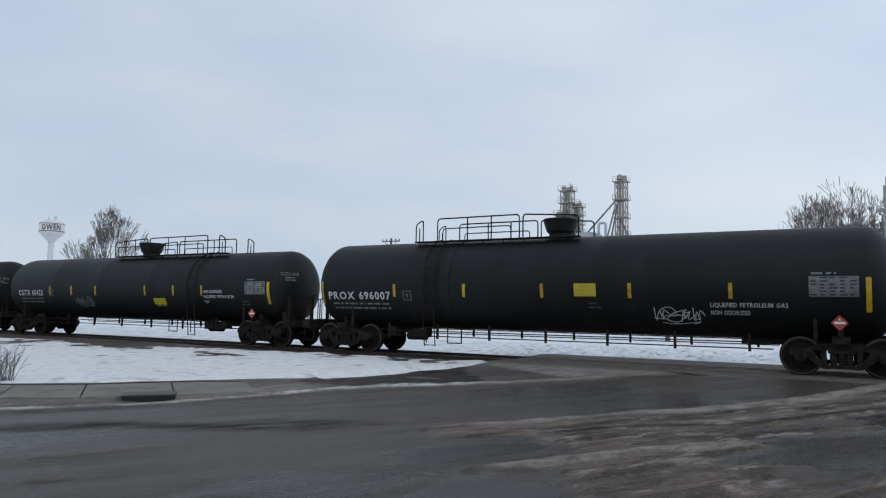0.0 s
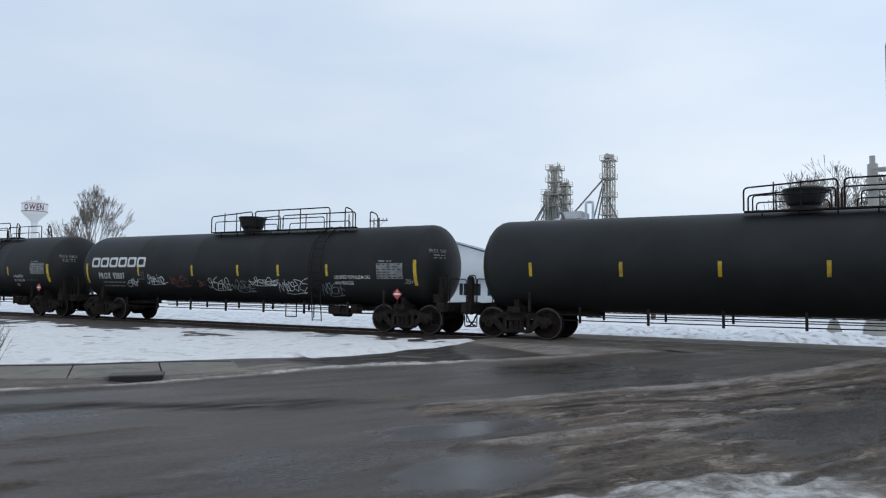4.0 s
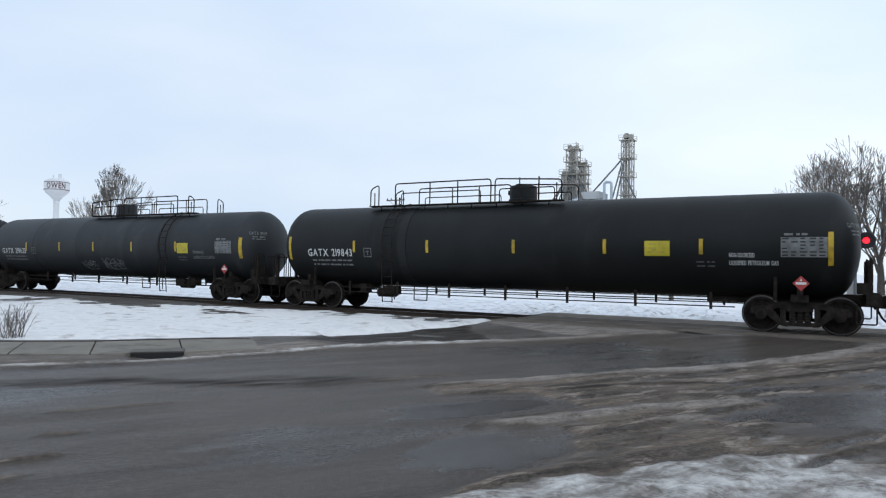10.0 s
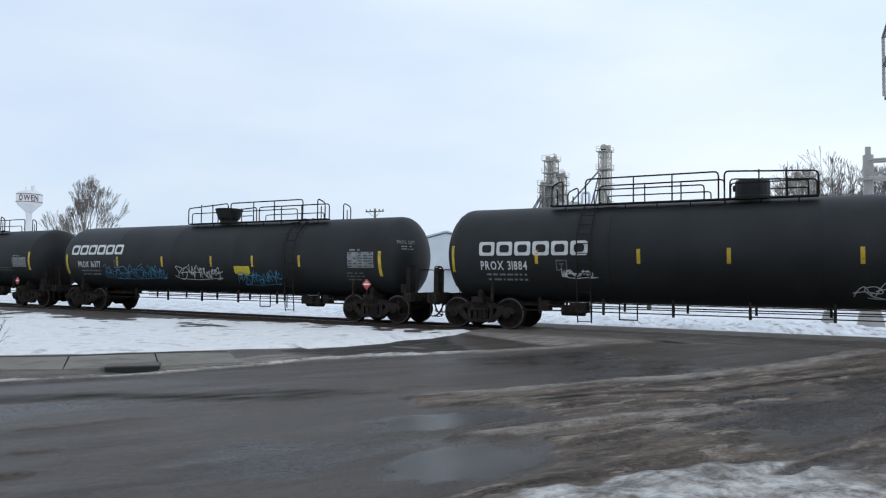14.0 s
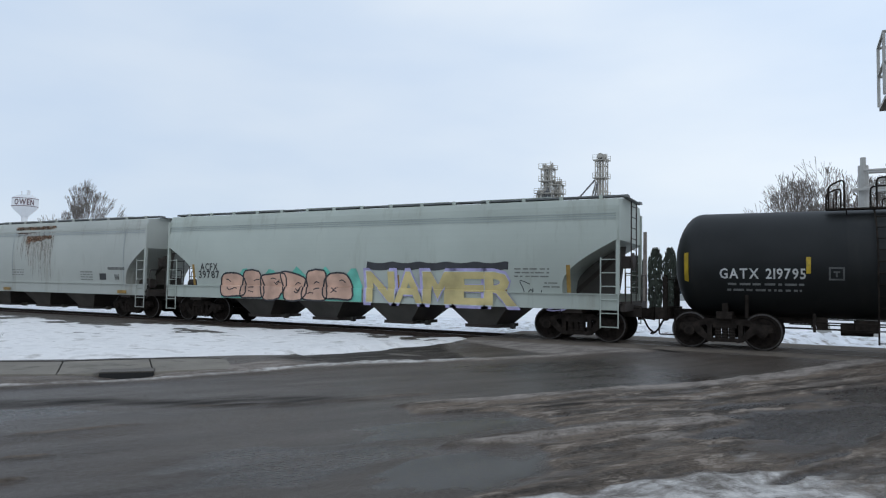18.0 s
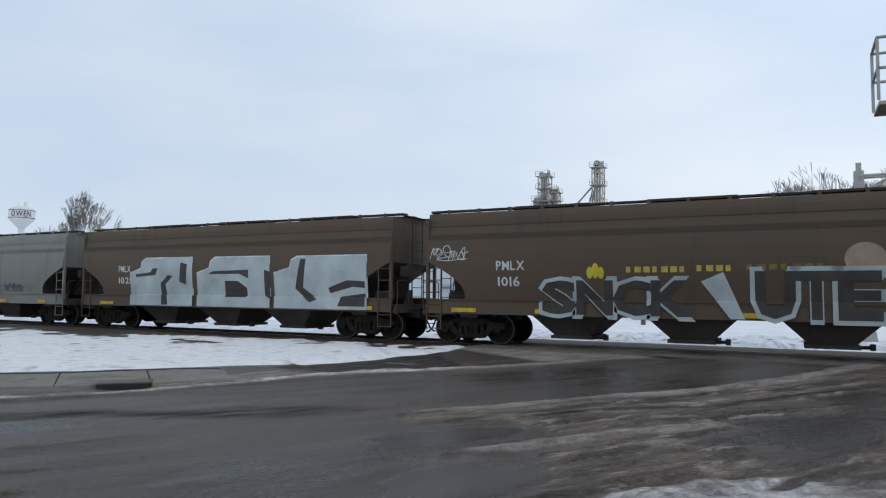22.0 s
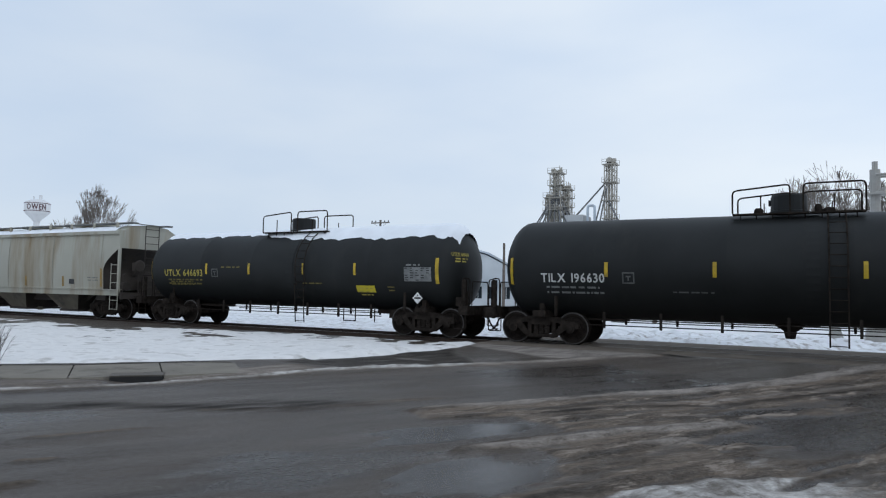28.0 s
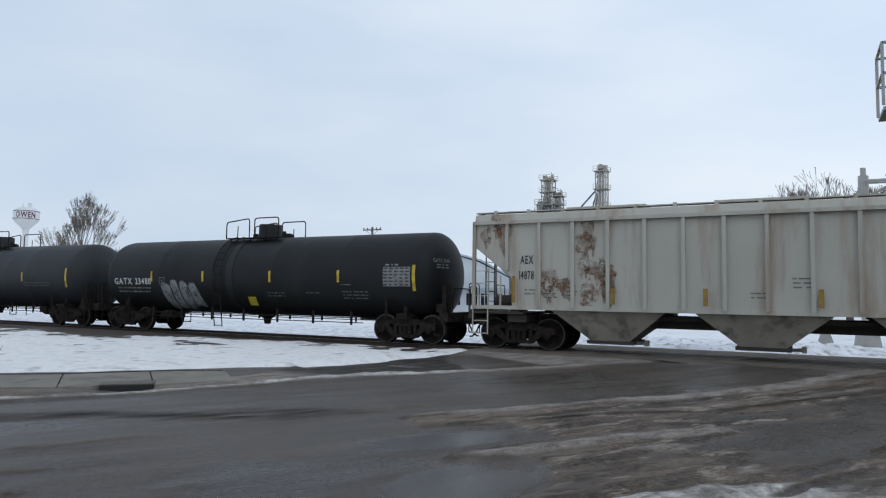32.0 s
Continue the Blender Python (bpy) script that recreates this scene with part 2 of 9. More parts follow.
def stroke(bm, pts, width, wrap, mi=0):
    """A sprayed line along points (x, z)."""
    L, R = [], []
    for i, (x, z) in enumerate(pts):
        ax, az = pts[max(i - 1, 0)]
        bx, bz = pts[min(i + 1, len(pts) - 1)]
        d = math.hypot(bx - ax, bz - az) or 1
        nx, nz = -(bz - az) / d * width / 2, (bx - ax) / d * width / 2
        L.append(bm.verts.new(wrap(x + nx, z + nz)))
        R.append(bm.verts.new(wrap(x - nx, z - nz)))
    for i in range(len(pts) - 1):
        bm.faces.new((L[i], L[i + 1], R[i + 1], R[i])).material_index = mi

# ---- railway cars: running gear ----
TRACK_Y, WHEEL_R, WHEELBASE = 20.72, 0.483, 1.80
SIDE = []          # every wheelset, with its car, for the motion
bm = bmesh.new()
lathe(bm, [(-0.075, 0.0), (-0.075, 0.10), (-0.05, 0.13), (-0.045, 0.34), (-0.075, 0.38), (-0.075, 0.452), (-0.068, WHEEL_R - 0.003), (0.05, WHEEL_R), (0.062, 0.508), (0.075, 0.508), (0.078, 0.40), (0.05, 0.36), (0.045, 0.14), (0.08, 0.11), (0.08, 0.0)], "y", n=28)
for i in range(5):      # core holes, so that the turning shows
    a = 6.2832 * i / 5
    box(bm, 0.235 * math.cos(a) - 0.03, 0.235 * math.cos(a) + 0.03, -0.062, -0.047, 0.235 * math.sin(a) - 0.03, 0.235 * math.sin(a) + 0.03)
rim = [[bm.verts.new((r * math.cos(6.2832 * i / 28), y, r * math.sin(6.2832 * i / 28))) for i in range(28)] for y, r in ((-0.077, 0.440), (-0.079, 0.445), (-0.078, 0.462), (-0.070, 0.4805))]
for p, q in zip(rim, rim[1:]):
    for i in range(28):
        bm.faces.new((p[i], p[(i + 1) % 28], q[(i + 1) % 28], q[i])).material_index = 1
WHEEL_ME = mesh_from("wheel", bm, [WHEEL, TREAD], smooth=False)
bm = bmesh.new()
lathe(bm, [(-1.10, 0.0), (-1.10, 0.09), (-1.06, 0.115), (-0.90, 0.115), (-0.88, 0.08), (0.88, 0.08), (0.90, 0.115), (1.06, 0.115), (1.10, 0.09), (1.10, 0.0)], "y", n=14)
for i in range(3):      # cap bolts
    a = 6.2832 * i / 3
    for y in (-1.115, 1.10):
        box(bm, 0.05 * math.cos(a) - 0.014, 0.05 * math.cos(a) + 0.014, y, y + 0.015, 0.05 * math.sin(a) - 0.014, 0.05 * math.sin(a) + 0.014)
AXLE_ME = mesh_from("wheelset", bm, [RUNGEAR])
bm = bmesh.new()
H = WHEELBASE / 2
for s in (-1, 1):       # cast side frame: top chord, diagonals, tension member and pedestals
    slab(bm, [(0, 0.83), (s * 0.50, 0.81), (s * (H - 0.12), 0.70), (s * (H + 0.22), 0.67), (s * (H + 0.27), 0.50), (s * (H + 0.14), 0.47), (s * (H + 0.13), 0.57), (s * (H - 0.15), 0.57), (s * 0.52, 0.64), (0, 0.66)], -0.09, 0.09)
    slab(bm, [(s * 0.28, 0.18), (s * 0.44, 0.20), (s * (H - 0.13), 0.46), (s * (H - 0.13), 0.62), (s * (H - 0.28), 0.62)], -0.08, 0.08)
    slab(bm, [(s * 0.32, 0.30), (s * 0.44, 0.30), (s * 0.44, 0.70), (s * 0.32, 0.70)], -0.075, 0.075)
    bar(bm, (s * H, -0.13, WHEEL_R), (s * H, 0.1, WHEEL_R), 0.14, 12)
    bar(bm, (s * H, -0.16, WHEEL_R), (s * H, -0.13, WHEEL_R), 0.09, 8)
slab(bm, [(-0.42, 0.20), (0.42, 0.20), (0.46, 0.30), (-0.46, 0.30)], -0.11, 0.11)
FRAME_ME = mesh_from("side_frame", bm, [RUNGEAR])
bm = bmesh.new()
for x in (-0.17, 0.0, 0.17):
    lathe(bm, [(0.30, 0.075), (0.335, 0.09), (0.37, 0.075), (0.405, 0.09), (0.44, 0.075), (0.475, 0.09), (0.51, 0.075), (0.545, 0.09), (0.575, 0.075)], "z", (x, -0.04, 0), 9)
box(bm, -0.30, 0.30, -0.14, 0.12, 0.575, 0.68)
SPRING_ME = mesh_from("spring_nest", bm, [RUNGEAR])
bm = bmesh.new()
slab(bm, [(-0.20, 0.58), (0.20, 0.58), (0.24, 0.70), (0.22, 0.80), (-0.22, 0.80), (-0.24, 0.70)], -0.9, 0.9)
lathe(bm, [(0.80, 0.22), (0.90, 0.20)], "z", n=14)
for s in (-1, 1):       # brake beams
    bar(bm, (s * 0.36, -0.72, 0.36), (s * 0.36, 0.72, 0.36), 0.05, 6)
    for y in (-0.72, 0.72):
        slab(bm, [(s * 0.36, 0.25), (s * 0.43, 0.28), (s * 0.405, 0.48), (s * 0.38, 0.60), (s * 0.33, 0.58)], y - 0.05, y + 0.05)
BOLSTER_ME = mesh_from("truck_bolster", bm, [RUNGEAR])
bm = bmesh.new()        # coupler with its knuckle, draft gear pocket and air hose
box(bm, -0.95, -0.15, -0.08, 0.08, 0.76, 0.94)
slab(bm, [(-0.30, 0.70), (-0.05, 0.68), (0.03, 0.72), (0.03, 1.00), (-0.05, 1.03), (-0.30, 1.0)], -0.20, 0.05)
slab(bm, [(-0.06, 0.66), (0.10, 0.70), (0.10, 1.02), (-0.06, 1.05)], 0.02, 0.17)
box(bm, -0.40, -0.30, -0.22, 0.22, 0.66, 1.04)
bar(bm, (-0.38, -0.95, 1.02), (-0.38, 0.05, 0.98), 0.014)
COUPLER_ME = mesh_from("coupler", bm, [RUNGEAR])
bm = bmesh.new()
pipe(bm, rounded([(-0.50, 0.28, 0.74), (-0.34, 0.29, 0.70), (-0.20, 0.29, 0.40), (-0.04, 0.29, 0.28), (0.02, 0.29, 0.30)], 0.15), 0.028)
HOSE_ME = mesh_from("air_hose", bm, [RUNGEAR])


def running_gear(car, half, tc):
    """Two trucks with turning wheelsets, and a coupler at each end. half: to the coupling plane; tc: truck centre."""
    for s in (-1, 1):
        bol = part("truck_bolster", BOLSTER_ME, None, car)
        bol.location = (s * tc, 0, 0)
        for y in (-1.0, 1.0):
            fr = part("side_frame", FRAME_ME, None, car)
            fr.matrix_basis = pose(s * tc, y, 0, 0, 0, 0 if y < 0 else 180)
            sp = part("spring_nest", SPRING_ME, None, car)
            sp.matrix_basis = pose(s * tc, y, 0, 0, 0, 0 if y < 0 else 180)
        for w in (-1, 1):
            ax = part("wheelset", AXLE_ME, None, car)
            ax.location = (s * tc + w * WHEELBASE / 2, 0, WHEEL_R)
            for y in (-0.755, 0.755):
                wh = part("wheel", WHEEL_ME, None, ax)
                wh.matrix_basis = pose(0, y, 0, 0, 0, 0 if y < 0 else 180)
            SIDE.append((car, ax))
        cp = part("coupler", COUPLER_ME, None, car)
        cp.matrix_basis = pose(s * half, 0, 0, 0, 0, 0 if s > 0 else 180)
        ho = part("air_hose", HOSE_ME, None, car)
        ho.matrix_basis = pose(s * half, 0, 0, 0, 0, 0 if s > 0 else 180)


# ---- markings ----
FLOURISH = (
    (((0, 0.2), (0.3, 0), (0.7, 0.3), (0.6, 1), (0.2, 0.8), (0.5, 0.5), (1.3, 0.7)),),
    (((-0.2, 0), (0.1, 0.7), (0.5, 1), (0.9, 0.5), (1.2, 0.1)), ((-0.3, 0.35), (0.5, 0.5), (1.3, 0.4))),
    (((0, 1), (0.3, 0.2), (0.6, 0.9), (0.8, 0.1), (1.2, 0.8)),),
    (((1.2, 1), (0.4, 0.75), (-0.1, 0.2), (0.6, 0.0), (1.1, 0.5), (0.3, 0.55)),),
    (((0, 0.7), (0.4, 0.95), (0.8, 0.5), (0.3, 0), (1.5, 0.15)),),
    (((0.1, 0), (0.4, 1), (0.5, 0.3), (0.9, 0.95), (0.8, 0.2), (1.4, 0.6)), ((0.2, 0.8), (1.0, 0.9))),
)


def bend(pts, n=5):
    """A smooth line through the given points."""
    out, q = [], [pts[0]] + list(pts) + [pts[-1]]
    for a, b, c, d in zip(q, q[1:], q[2:], q[3:]):
        for i in range(n):
            t = i / n
            out.append(tuple(0.5 * (2 * b[k] + (c[k] - a[k]) * t + (2 * a[k] - 5 * b[k] + 4 * c[k] - d[k]) * t * t + (3 * b[k] - a[k] - 3 * c[k] + d[k]) * t ** 3) for k in (0, 1)))
    return out + [tuple(pts[-1])]


def scribble(seed, x0, x1, z0, z1, letters):
    """Quick sprayed flourishes side by side, and a sweep below them."""
    r = random.Random(seed)
    runs, w, h = [], (x1 - x0) / letters, z1 - z0
    for i in range(letters):
        tall, low, lean = r.uniform(0.6, 1.0), r.uniform(0, 0.2), r.uniform(0.0, 0.25)
        flip, wide = r.random() < 0.5, r.uniform(1.0, 1.7)
        for line in r.choice(FLOURISH):
            pts = []
            for a, b in bend(line):
                a, b = 0.5 + (a - 0.5) * wide, 1 - b if flip else b
                z = z0 + h * (low + (tall - low) * b)
                pts.append((x0 + (i + 0.95 * a) * w + lean * (z - z0), min(z1, max(z0, z))))
            runs.append(pts)
    if letters > 3:
        runs.append(bend([(x0 + w, z0 + 0.06 * h), (x0 + 0.5 * (x1 - x0), z0), (x1, z0 + 0.12 * h), (x1 - 0.7 * w, z0 + 0.02 * h)]))
    return runs


def blob_letters(seed, x0, x1, z0, z1, count):
    """Outlines of plump painted letter shapes, side by side."""
    r = random.Random(seed)
    shapes, w = [], (x1 - x0) / count
    for i in range(count):
        cx, cz = x0 + (i + 0.5) * w, (z0 + z1) / 2
        lean, pts = r.uniform(-0.12, 0.12), []
        kx, kz, p = r.uniform(0.05, 0.16), r.uniform(0.05, 0.16), r.uniform(0, 6.3)
        for j in range(20):
            a = 6.2832 * j / 20
            q = 1 + kx * math.sin(2 * a + p) + kz * math.sin(3 * a + 2 * p)
            c, s = math.cos(a), math.sin(a)
            c, s = math.copysign(abs(c) ** 0.6, c), math.copysign(abs(s) ** 0.6, s)
            z = s * (z1 - z0) * 0.5 * q
            pts.append((cx + c * w * 0.60 * q + lean * z, cz + z))
        shapes.append(pts)
    return shapes


def fill(bm, pts, wrap, mi=0):
    """A painted area with rings between centre and outline, so that it follows a round side."""
    cx, cz = sum(p[0] for p in pts) / len(pts), sum(p[1] for p in pts) / len(pts)
    rings = [[bm.verts.new(wrap(cx + (x - cx) * k, cz + (z - cz) * k)) for x, z in pts] for k in (0.35, 0.7, 1.0)]
    c = bm.verts.new(wrap(cx, cz))
    n = len(pts)
    for i in range(n):
        j = (i + 1) % n
        bm.faces.new((c, rings[0][i], rings[0][j])).material_index = mi
        for a, b in zip(rings, rings[1:]):
            bm.faces.new((a[i], b[i], b[j], a[j])).material_index = mi


def brand_blocks(car, x0, x1, z0, z1, wrap):
    """The owner's name as six plain open blocks in its colour."""
    w, t = (x1 - x0) / 6, (z1 - z0) * 0.22
    for i in range(6):
        bm = bmesh.new()
        a, b = x0 + i * w, x0 + (i + 0.88) * w
        rings = []
        for k in (0.0, t):
            c, d, e, f = a + k * 1.1, b - k * 1.1, z0 + k, z1 - k
            rim = [(c + 0.05, e), (d - 0.05, e), (d, e + 0.05), (d, (e + f) / 2), (d, f - 0.05), (d - 0.05, f), (c + 0.05, f), (c, f - 0.05), (c, (e + f) / 2), (c, e + 0.05)]
            rings.append([bm.verts.new(wrap(x, z)) for x, z in rim])
        for j in range(10):
            bm.faces.new((rings[0][j], rings[0][(j + 1) % 10], rings[1][(j + 1) % 10], rings[1][j]))
        part("name_block", bm, WHITE, car, "white block of the owner name")


def stencil_lines(bm, x0, x1, z1, rows, wrap, seed=1, h=0.055, pitch=0.12):
    """Small stencilled lines that cannot be read, as broken bars."""
    r = random.Random(seed)
    for j in range(rows):
        x = x0 + r.uniform(0, 0.05)
        while x < x1 - 0.05:
            w = r.uniform(0.05, 0.28)
            patch(bm, x, min(x + w, x1), z1 - j * pitch - h, z1 - j * pitch, wrap, 1)
            x += w + r.uniform(0.035, 0.09)


def data_panel(bm, x0, x1, z0, z1, wrap, seed):
    """The grey test-data table: a rim, rules and dark cells."""
    patch(bm, x0, x1, z0, z1, wrap, 4, mi=0)
    r = random.Random(seed)
    up = lambda x, z: wrap(x, z, 0.004)
    for j in range(6):
        z = z0 + (z1 - z0) * (j + 0.35) / 6
        for i in range(5):
            if r.random() < 0.8:
                a = x0 + (x1 - x0) * (i + 0.12) / 5
                patch(bm, a, a + (x1 - x0) * r.uniform(0.08, 0.16), z, z + (z1 - z0) * 0.075, up, 1, mi=1)


GRAF = {
    "white": material("white_spray_paint", (0.5, 0.52, 0.52), 0.6, vary=0.3, size=3),
    "grey": material("thin_grey_spray_paint", (0.2, 0.21, 0.21), 0.6, vary=0.4, size=4),
    "blue": material("light_blue_spray_paint", (0.05, 0.2, 0.32), 0.6, vary=0.4, size=3),
    "red": material("dull_red_spray_paint", (0.14, 0.05, 0.045), 0.7, vary=0.4, size=4),
    "pink": material("salmon_spray_paint", (0.54, 0.34, 0.25), 0.6, vary=0.3, size=1.5),
    "green": material("mint_spray_paint", (0.12, 0.42, 0.33), 0.6, vary=0.3, size=2),
    "lilac": material("lilac_spray_paint", (0.36, 0.33, 0.55), 0.6, vary=0.3, size=2),
    "straw": material("straw_yellow_spray_paint", (0.50, 0.41, 0.185), 0.6, vary=0.25, size=1.5),
    "black": material("black_spray_paint", (0.03, 0.03, 0.035), 0.6, vary=0.3, size=3),
    "silver": material("silver_spray_paint", (0.36, 0.41, 0.41), 0.45, vary=0.2, size=1.2),
    "tan": material("tan_spray_paint", (0.30, 0.22, 0.16), 0.6, vary=0.25, size=2),
    "shade": material("dark_brown_shadow_paint", (0.035, 0.03, 0.026), 0.6, vary=0.3, size=2),
    "sky": material("sky_blue_spray_paint", (0.2, 0.42, 0.55), 0.6, vary=0.25, size=2),
}


def laid(bm, wrap, lift):
    """Lays a flat drawing (x, 0, z) on a car's side, cut into strips so that it follows the curve and steps out over the sill."""
    lo, hi = min(v.co.z for v in bm.verts), max(v.co.z for v in bm.verts)
    cuts = [1.425, 1.445] + [lo + 0.22 * i for i in range(1, int((hi - lo) / 0.22) + 1)]
    for z in cuts:
        bmesh.ops.bisect_plane(bm, geom=list(bm.verts) + list(bm.edges) + list(bm.faces), plane_co=(0, 0, z), plane_no=(0, 0, 1))
    for v in bm.verts:
        x, y, z = wrap(v.co.x, max(v.co.z, 1.3), lift + v.co.y)
        v.co = (x, min(y, -1.578 - lift - v.co.y) if v.co.z < 1.435 else y, v.co.z)


def word(bm, text, x0, x1, z0, z1, grow):
    """Fat letters side by side, each filling its share of the width."""
    w = (x1 - x0) / len(text)
    for i, c in enumerate(text):
        v, f, wide = FAT[c]
        lo, hi = min(p[1] for p in v), max(p[1] for p in v)
        vs = [bm.verts.new((x0 + (i + 0.5) * w + (x / wide - 0.5) * (w * 0.98 + 2 * grow), 0, z0 - grow + (y - lo) / (hi - lo) * (z1 - z0 + 2 * grow))) for x, y in v]
        for q in f:
            try:
                bm.faces.new([vs[j] for j in q])
            except ValueError:
                pass


SLABS = (((0.0, 0.0), (1.0, 0.0), (1.0, 1.0), (0.26, 1.0), (0.20, 0.93), (0.18, 0.78), (0.0, 0.68)),)
SHADES = ((((0.24, 0.72), (0.16, 0.66), (0.60, 0.66), (0.72, 0.57), (0.72, 0.74)), ((0.40, 0.20), (0.70, 0.20), (0.70, 0.38), (0.58, 0.52), (0.40, 0.52)), ((1.0, 0.18), (1.0, 0.70), (0.93, 0.74), (0.93, 0.24))),
          (((0.30, 0.95), (0.36, 0.95), (0.33, 0.40), (0.48, 0.18), (0.40, 0.12), (0.24, 0.38)), ((0.62, 0.30), (0.86, 0.42), (0.98, 0.40), (0.98, 0.52), (0.80, 0.54), (0.60, 0.40)), ((0.70, 0.06), (0.98, 0.06), (0.98, 0.30), (0.74, 0.24))),
          (((0.10, 0.60), (0.42, 0.64), (0.46, 0.78), (0.38, 0.78), (0.34, 0.70), (0.10, 0.66)), ((0.52, 0.02), (0.62, 0.02), (0.58, 0.44), (0.70, 0.62), (0.62, 0.64), (0.50, 0.46)), ((0.80, 0.50), (0.90, 0.44), (0.92, 0.86), (0.82, 0.90))))


def graffiti(car, wrap, seed, x0, x1, z0, z1, style):
    """style: 'tag:colour' for a signature, 'piece:fill:outline:count' for plump letters, 'block:fill:outline:count' for square ones."""
    kind, *a = style.split(":")
    bm = bmesh.new()
    if kind == "tag":
        for run in scribble(seed, x0, x1, z0, z1, max(3, round((x1 - x0) / max(0.2, 0.42 * (z1 - z0))))):
            stroke(bm, run, 0.024, wrap)
        part("graffiti", bm, GRAF[a[0]], car, a[0] + " sprayed signature")["kind"] = "stuff"
    elif kind == "slash":
        for k in range(3):
            stroke(bm, [(x0 + 0.26 * k, z1), (x0 + 0.26 * k + 0.13, z0)], 0.06, wrap)
        part("graffiti", bm, GRAF["white"], car, "three white slashes")["kind"] = "stuff"
    elif kind == "wave":
        pts = [(x0 + (x1 - x0) * i / 40, z1 - 0.10 - 0.06 * abs(math.sin(i * 0.4))) for i in range(41)]
        stroke(bm, pts, 0.24, wrap)
        part("graffiti", bm, GRAF[a[0]], car, "black painted cloud line")
    elif kind == "word":
        g = None
        for k, (grow, paint) in enumerate(((0.13, a[2]), (0.045, a[3]), (0.015, a[1]))):
            bm = bmesh.new()
            word(bm, a[0], x0, x1, z0, z1, grow)
            laid(bm, wrap, 0.004 + 0.004 * k)
            if g is None:
                g = part("graffiti", bm, GRAF[paint], car, a[1] + " painted graffiti letters")
                g["kind"] = "stuff"
            else:
                part("graffiti_fill", bm, GRAF[paint], g)["kind"] = "stuff"
    elif kind == "blade":
        bm.faces.new([bm.verts.new((x, 0, z)) for x, z in ((x1 - 0.35, z0), (x1, z0), (x0 + 0.55, z1), (x0, z1 - 0.25))])
        laid(bm, wrap, 0.004)
        part("graffiti", bm, GRAF[a[0]], car, a[0] + " slanting sprayed bar")
    elif kind == "halo":
        r = random.Random(seed)
        rows = [[bm.verts.new((x0 + (x1 - x0) * k / 30, 0, z)) for z in (z0, z1 - (0.35 * (z1 - z0)) * abs(math.sin(k * 0.55)) - r.uniform(0, 0.08) - (0.4 if k in (0, 30) else 0))] for k in range(31)]
        for p, q in zip(rows, rows[1:]):
            bm.faces.new((p[0], q[0], q[1], p[1]))
        laid(bm, wrap, 0.0)
        part("graffiti", bm, GRAF[a[0]], car, a[0] + " sprayed ground of a graffiti")
    elif kind == "slabs":
        g = None
        for k, (shapes, paint) in enumerate(((SLABS, a[0]), (SHADES[seed % 3], a[1]))):
            bm = bmesh.new()
            for pts in shapes:
                bm.faces.new([bm.verts.new((x0 + (x1 - x0) * p, 0, z0 + (z1 - z0) * q)) for p, q in pts])
            laid(bm, wrap, 0.004 + 0.004 * k)
            if g is None:
                g = part("graffiti", bm, GRAF[paint], car, a[0] + " broad painted graffiti letters")
                g["kind"] = "stuff"
            else:
                part("graffiti_shade", bm, GRAF[paint], g)["kind"] = "stuff"
        bm = bmesh.new()
        out = [(x0 + (x1 - x0) * p, z0 + (z1 - z0) * q) for p, q in SLABS[0][1:]]
        stroke(bm, [(x, max(z, 1.4)) for x, z in out], 0.05, (lambda x, z: wrap(x, z, 0.014)))
        part("graffiti_outline", bm, GRAF["white"], g)["kind"] = "stuff"
    else:
        n = int(a[2])
        r = random.Random(seed)
        bm2 = bmesh.new()
        w, h = (x1 - x0) / n, z1 - z0
        flat = car.name.startswith("hopper")
        draw = (lambda x, z, lift=0.0: (x, 0, z)) if flat else wrap
        if kind == "piece":         # overlapping plump bubbles
            for k, pts in enumerate(blob_letters(seed, x0, x1, z0, z1, n)):
                fill(bm, pts, (lambda x, z, e=0.0015 * (k % 3): draw(x, z, e)))
                if flat:
                    for v in bm.verts:
                        v.co.y = v.co.y or 0.005 * (k % 3 + 1)
                stroke(bm2, pts + pts[:1], 0.06 if flat else 0.05, (lambda x, z: draw(x, z, 0.009)))
                c, m = sum(p[0] for p in pts) / len(pts), (z0 + z1) / 2
                for q in range(3):
                    dx, dz = r.uniform(-0.25, 0.25) * w, r.uniform(-0.3, 0.3) * h
                    stroke(bm2, bend([(c + dx - 0.12 * w, m + dz), (c + dx, m + dz + r.uniform(-0.12, 0.12) * h), (c + dx + 0.14 * w, m + dz + r.uniform(-0.1, 0.1) * h)]), 0.035, (lambda x, z: draw(x, z, 0.009)))
            if flat:
                laid(bm, wrap, 0.004)
                laid(bm2, wrap, 0.026)
        else:                       # interlocking slanted shards
            step = 0
            for i in range(n * 3):
                cx = x0 + (x1 - x0) * (i + 0.5) / (n * 3)
                lean, wide = r.uniform(-0.18, 0.22) * w, w * r.uniform(0.10, 0.2)
                lo, hi = z0 + h * r.choice((0, 0, 0.12, 0.3)), z1 - h * r.choice((0, 0, 0.08, 0.25))
                quads = [[(cx - wide - lean, lo), (cx + wide - lean, lo + 0.05 * h), (cx + wide + lean, hi), (cx - wide * 0.8 + lean, hi - 0.06 * h)]]
                if i % 2:
                    m = z0 + h * r.choice((0.14, 0.5, 0.84))
                    quads.append([(cx - 0.4 * w, m - 0.12 * h), (cx + 0.3 * w, m - 0.10 * h), (cx + 0.34 * w, m + 0.13 * h), (cx - 0.38 * w, m + 0.11 * h)])
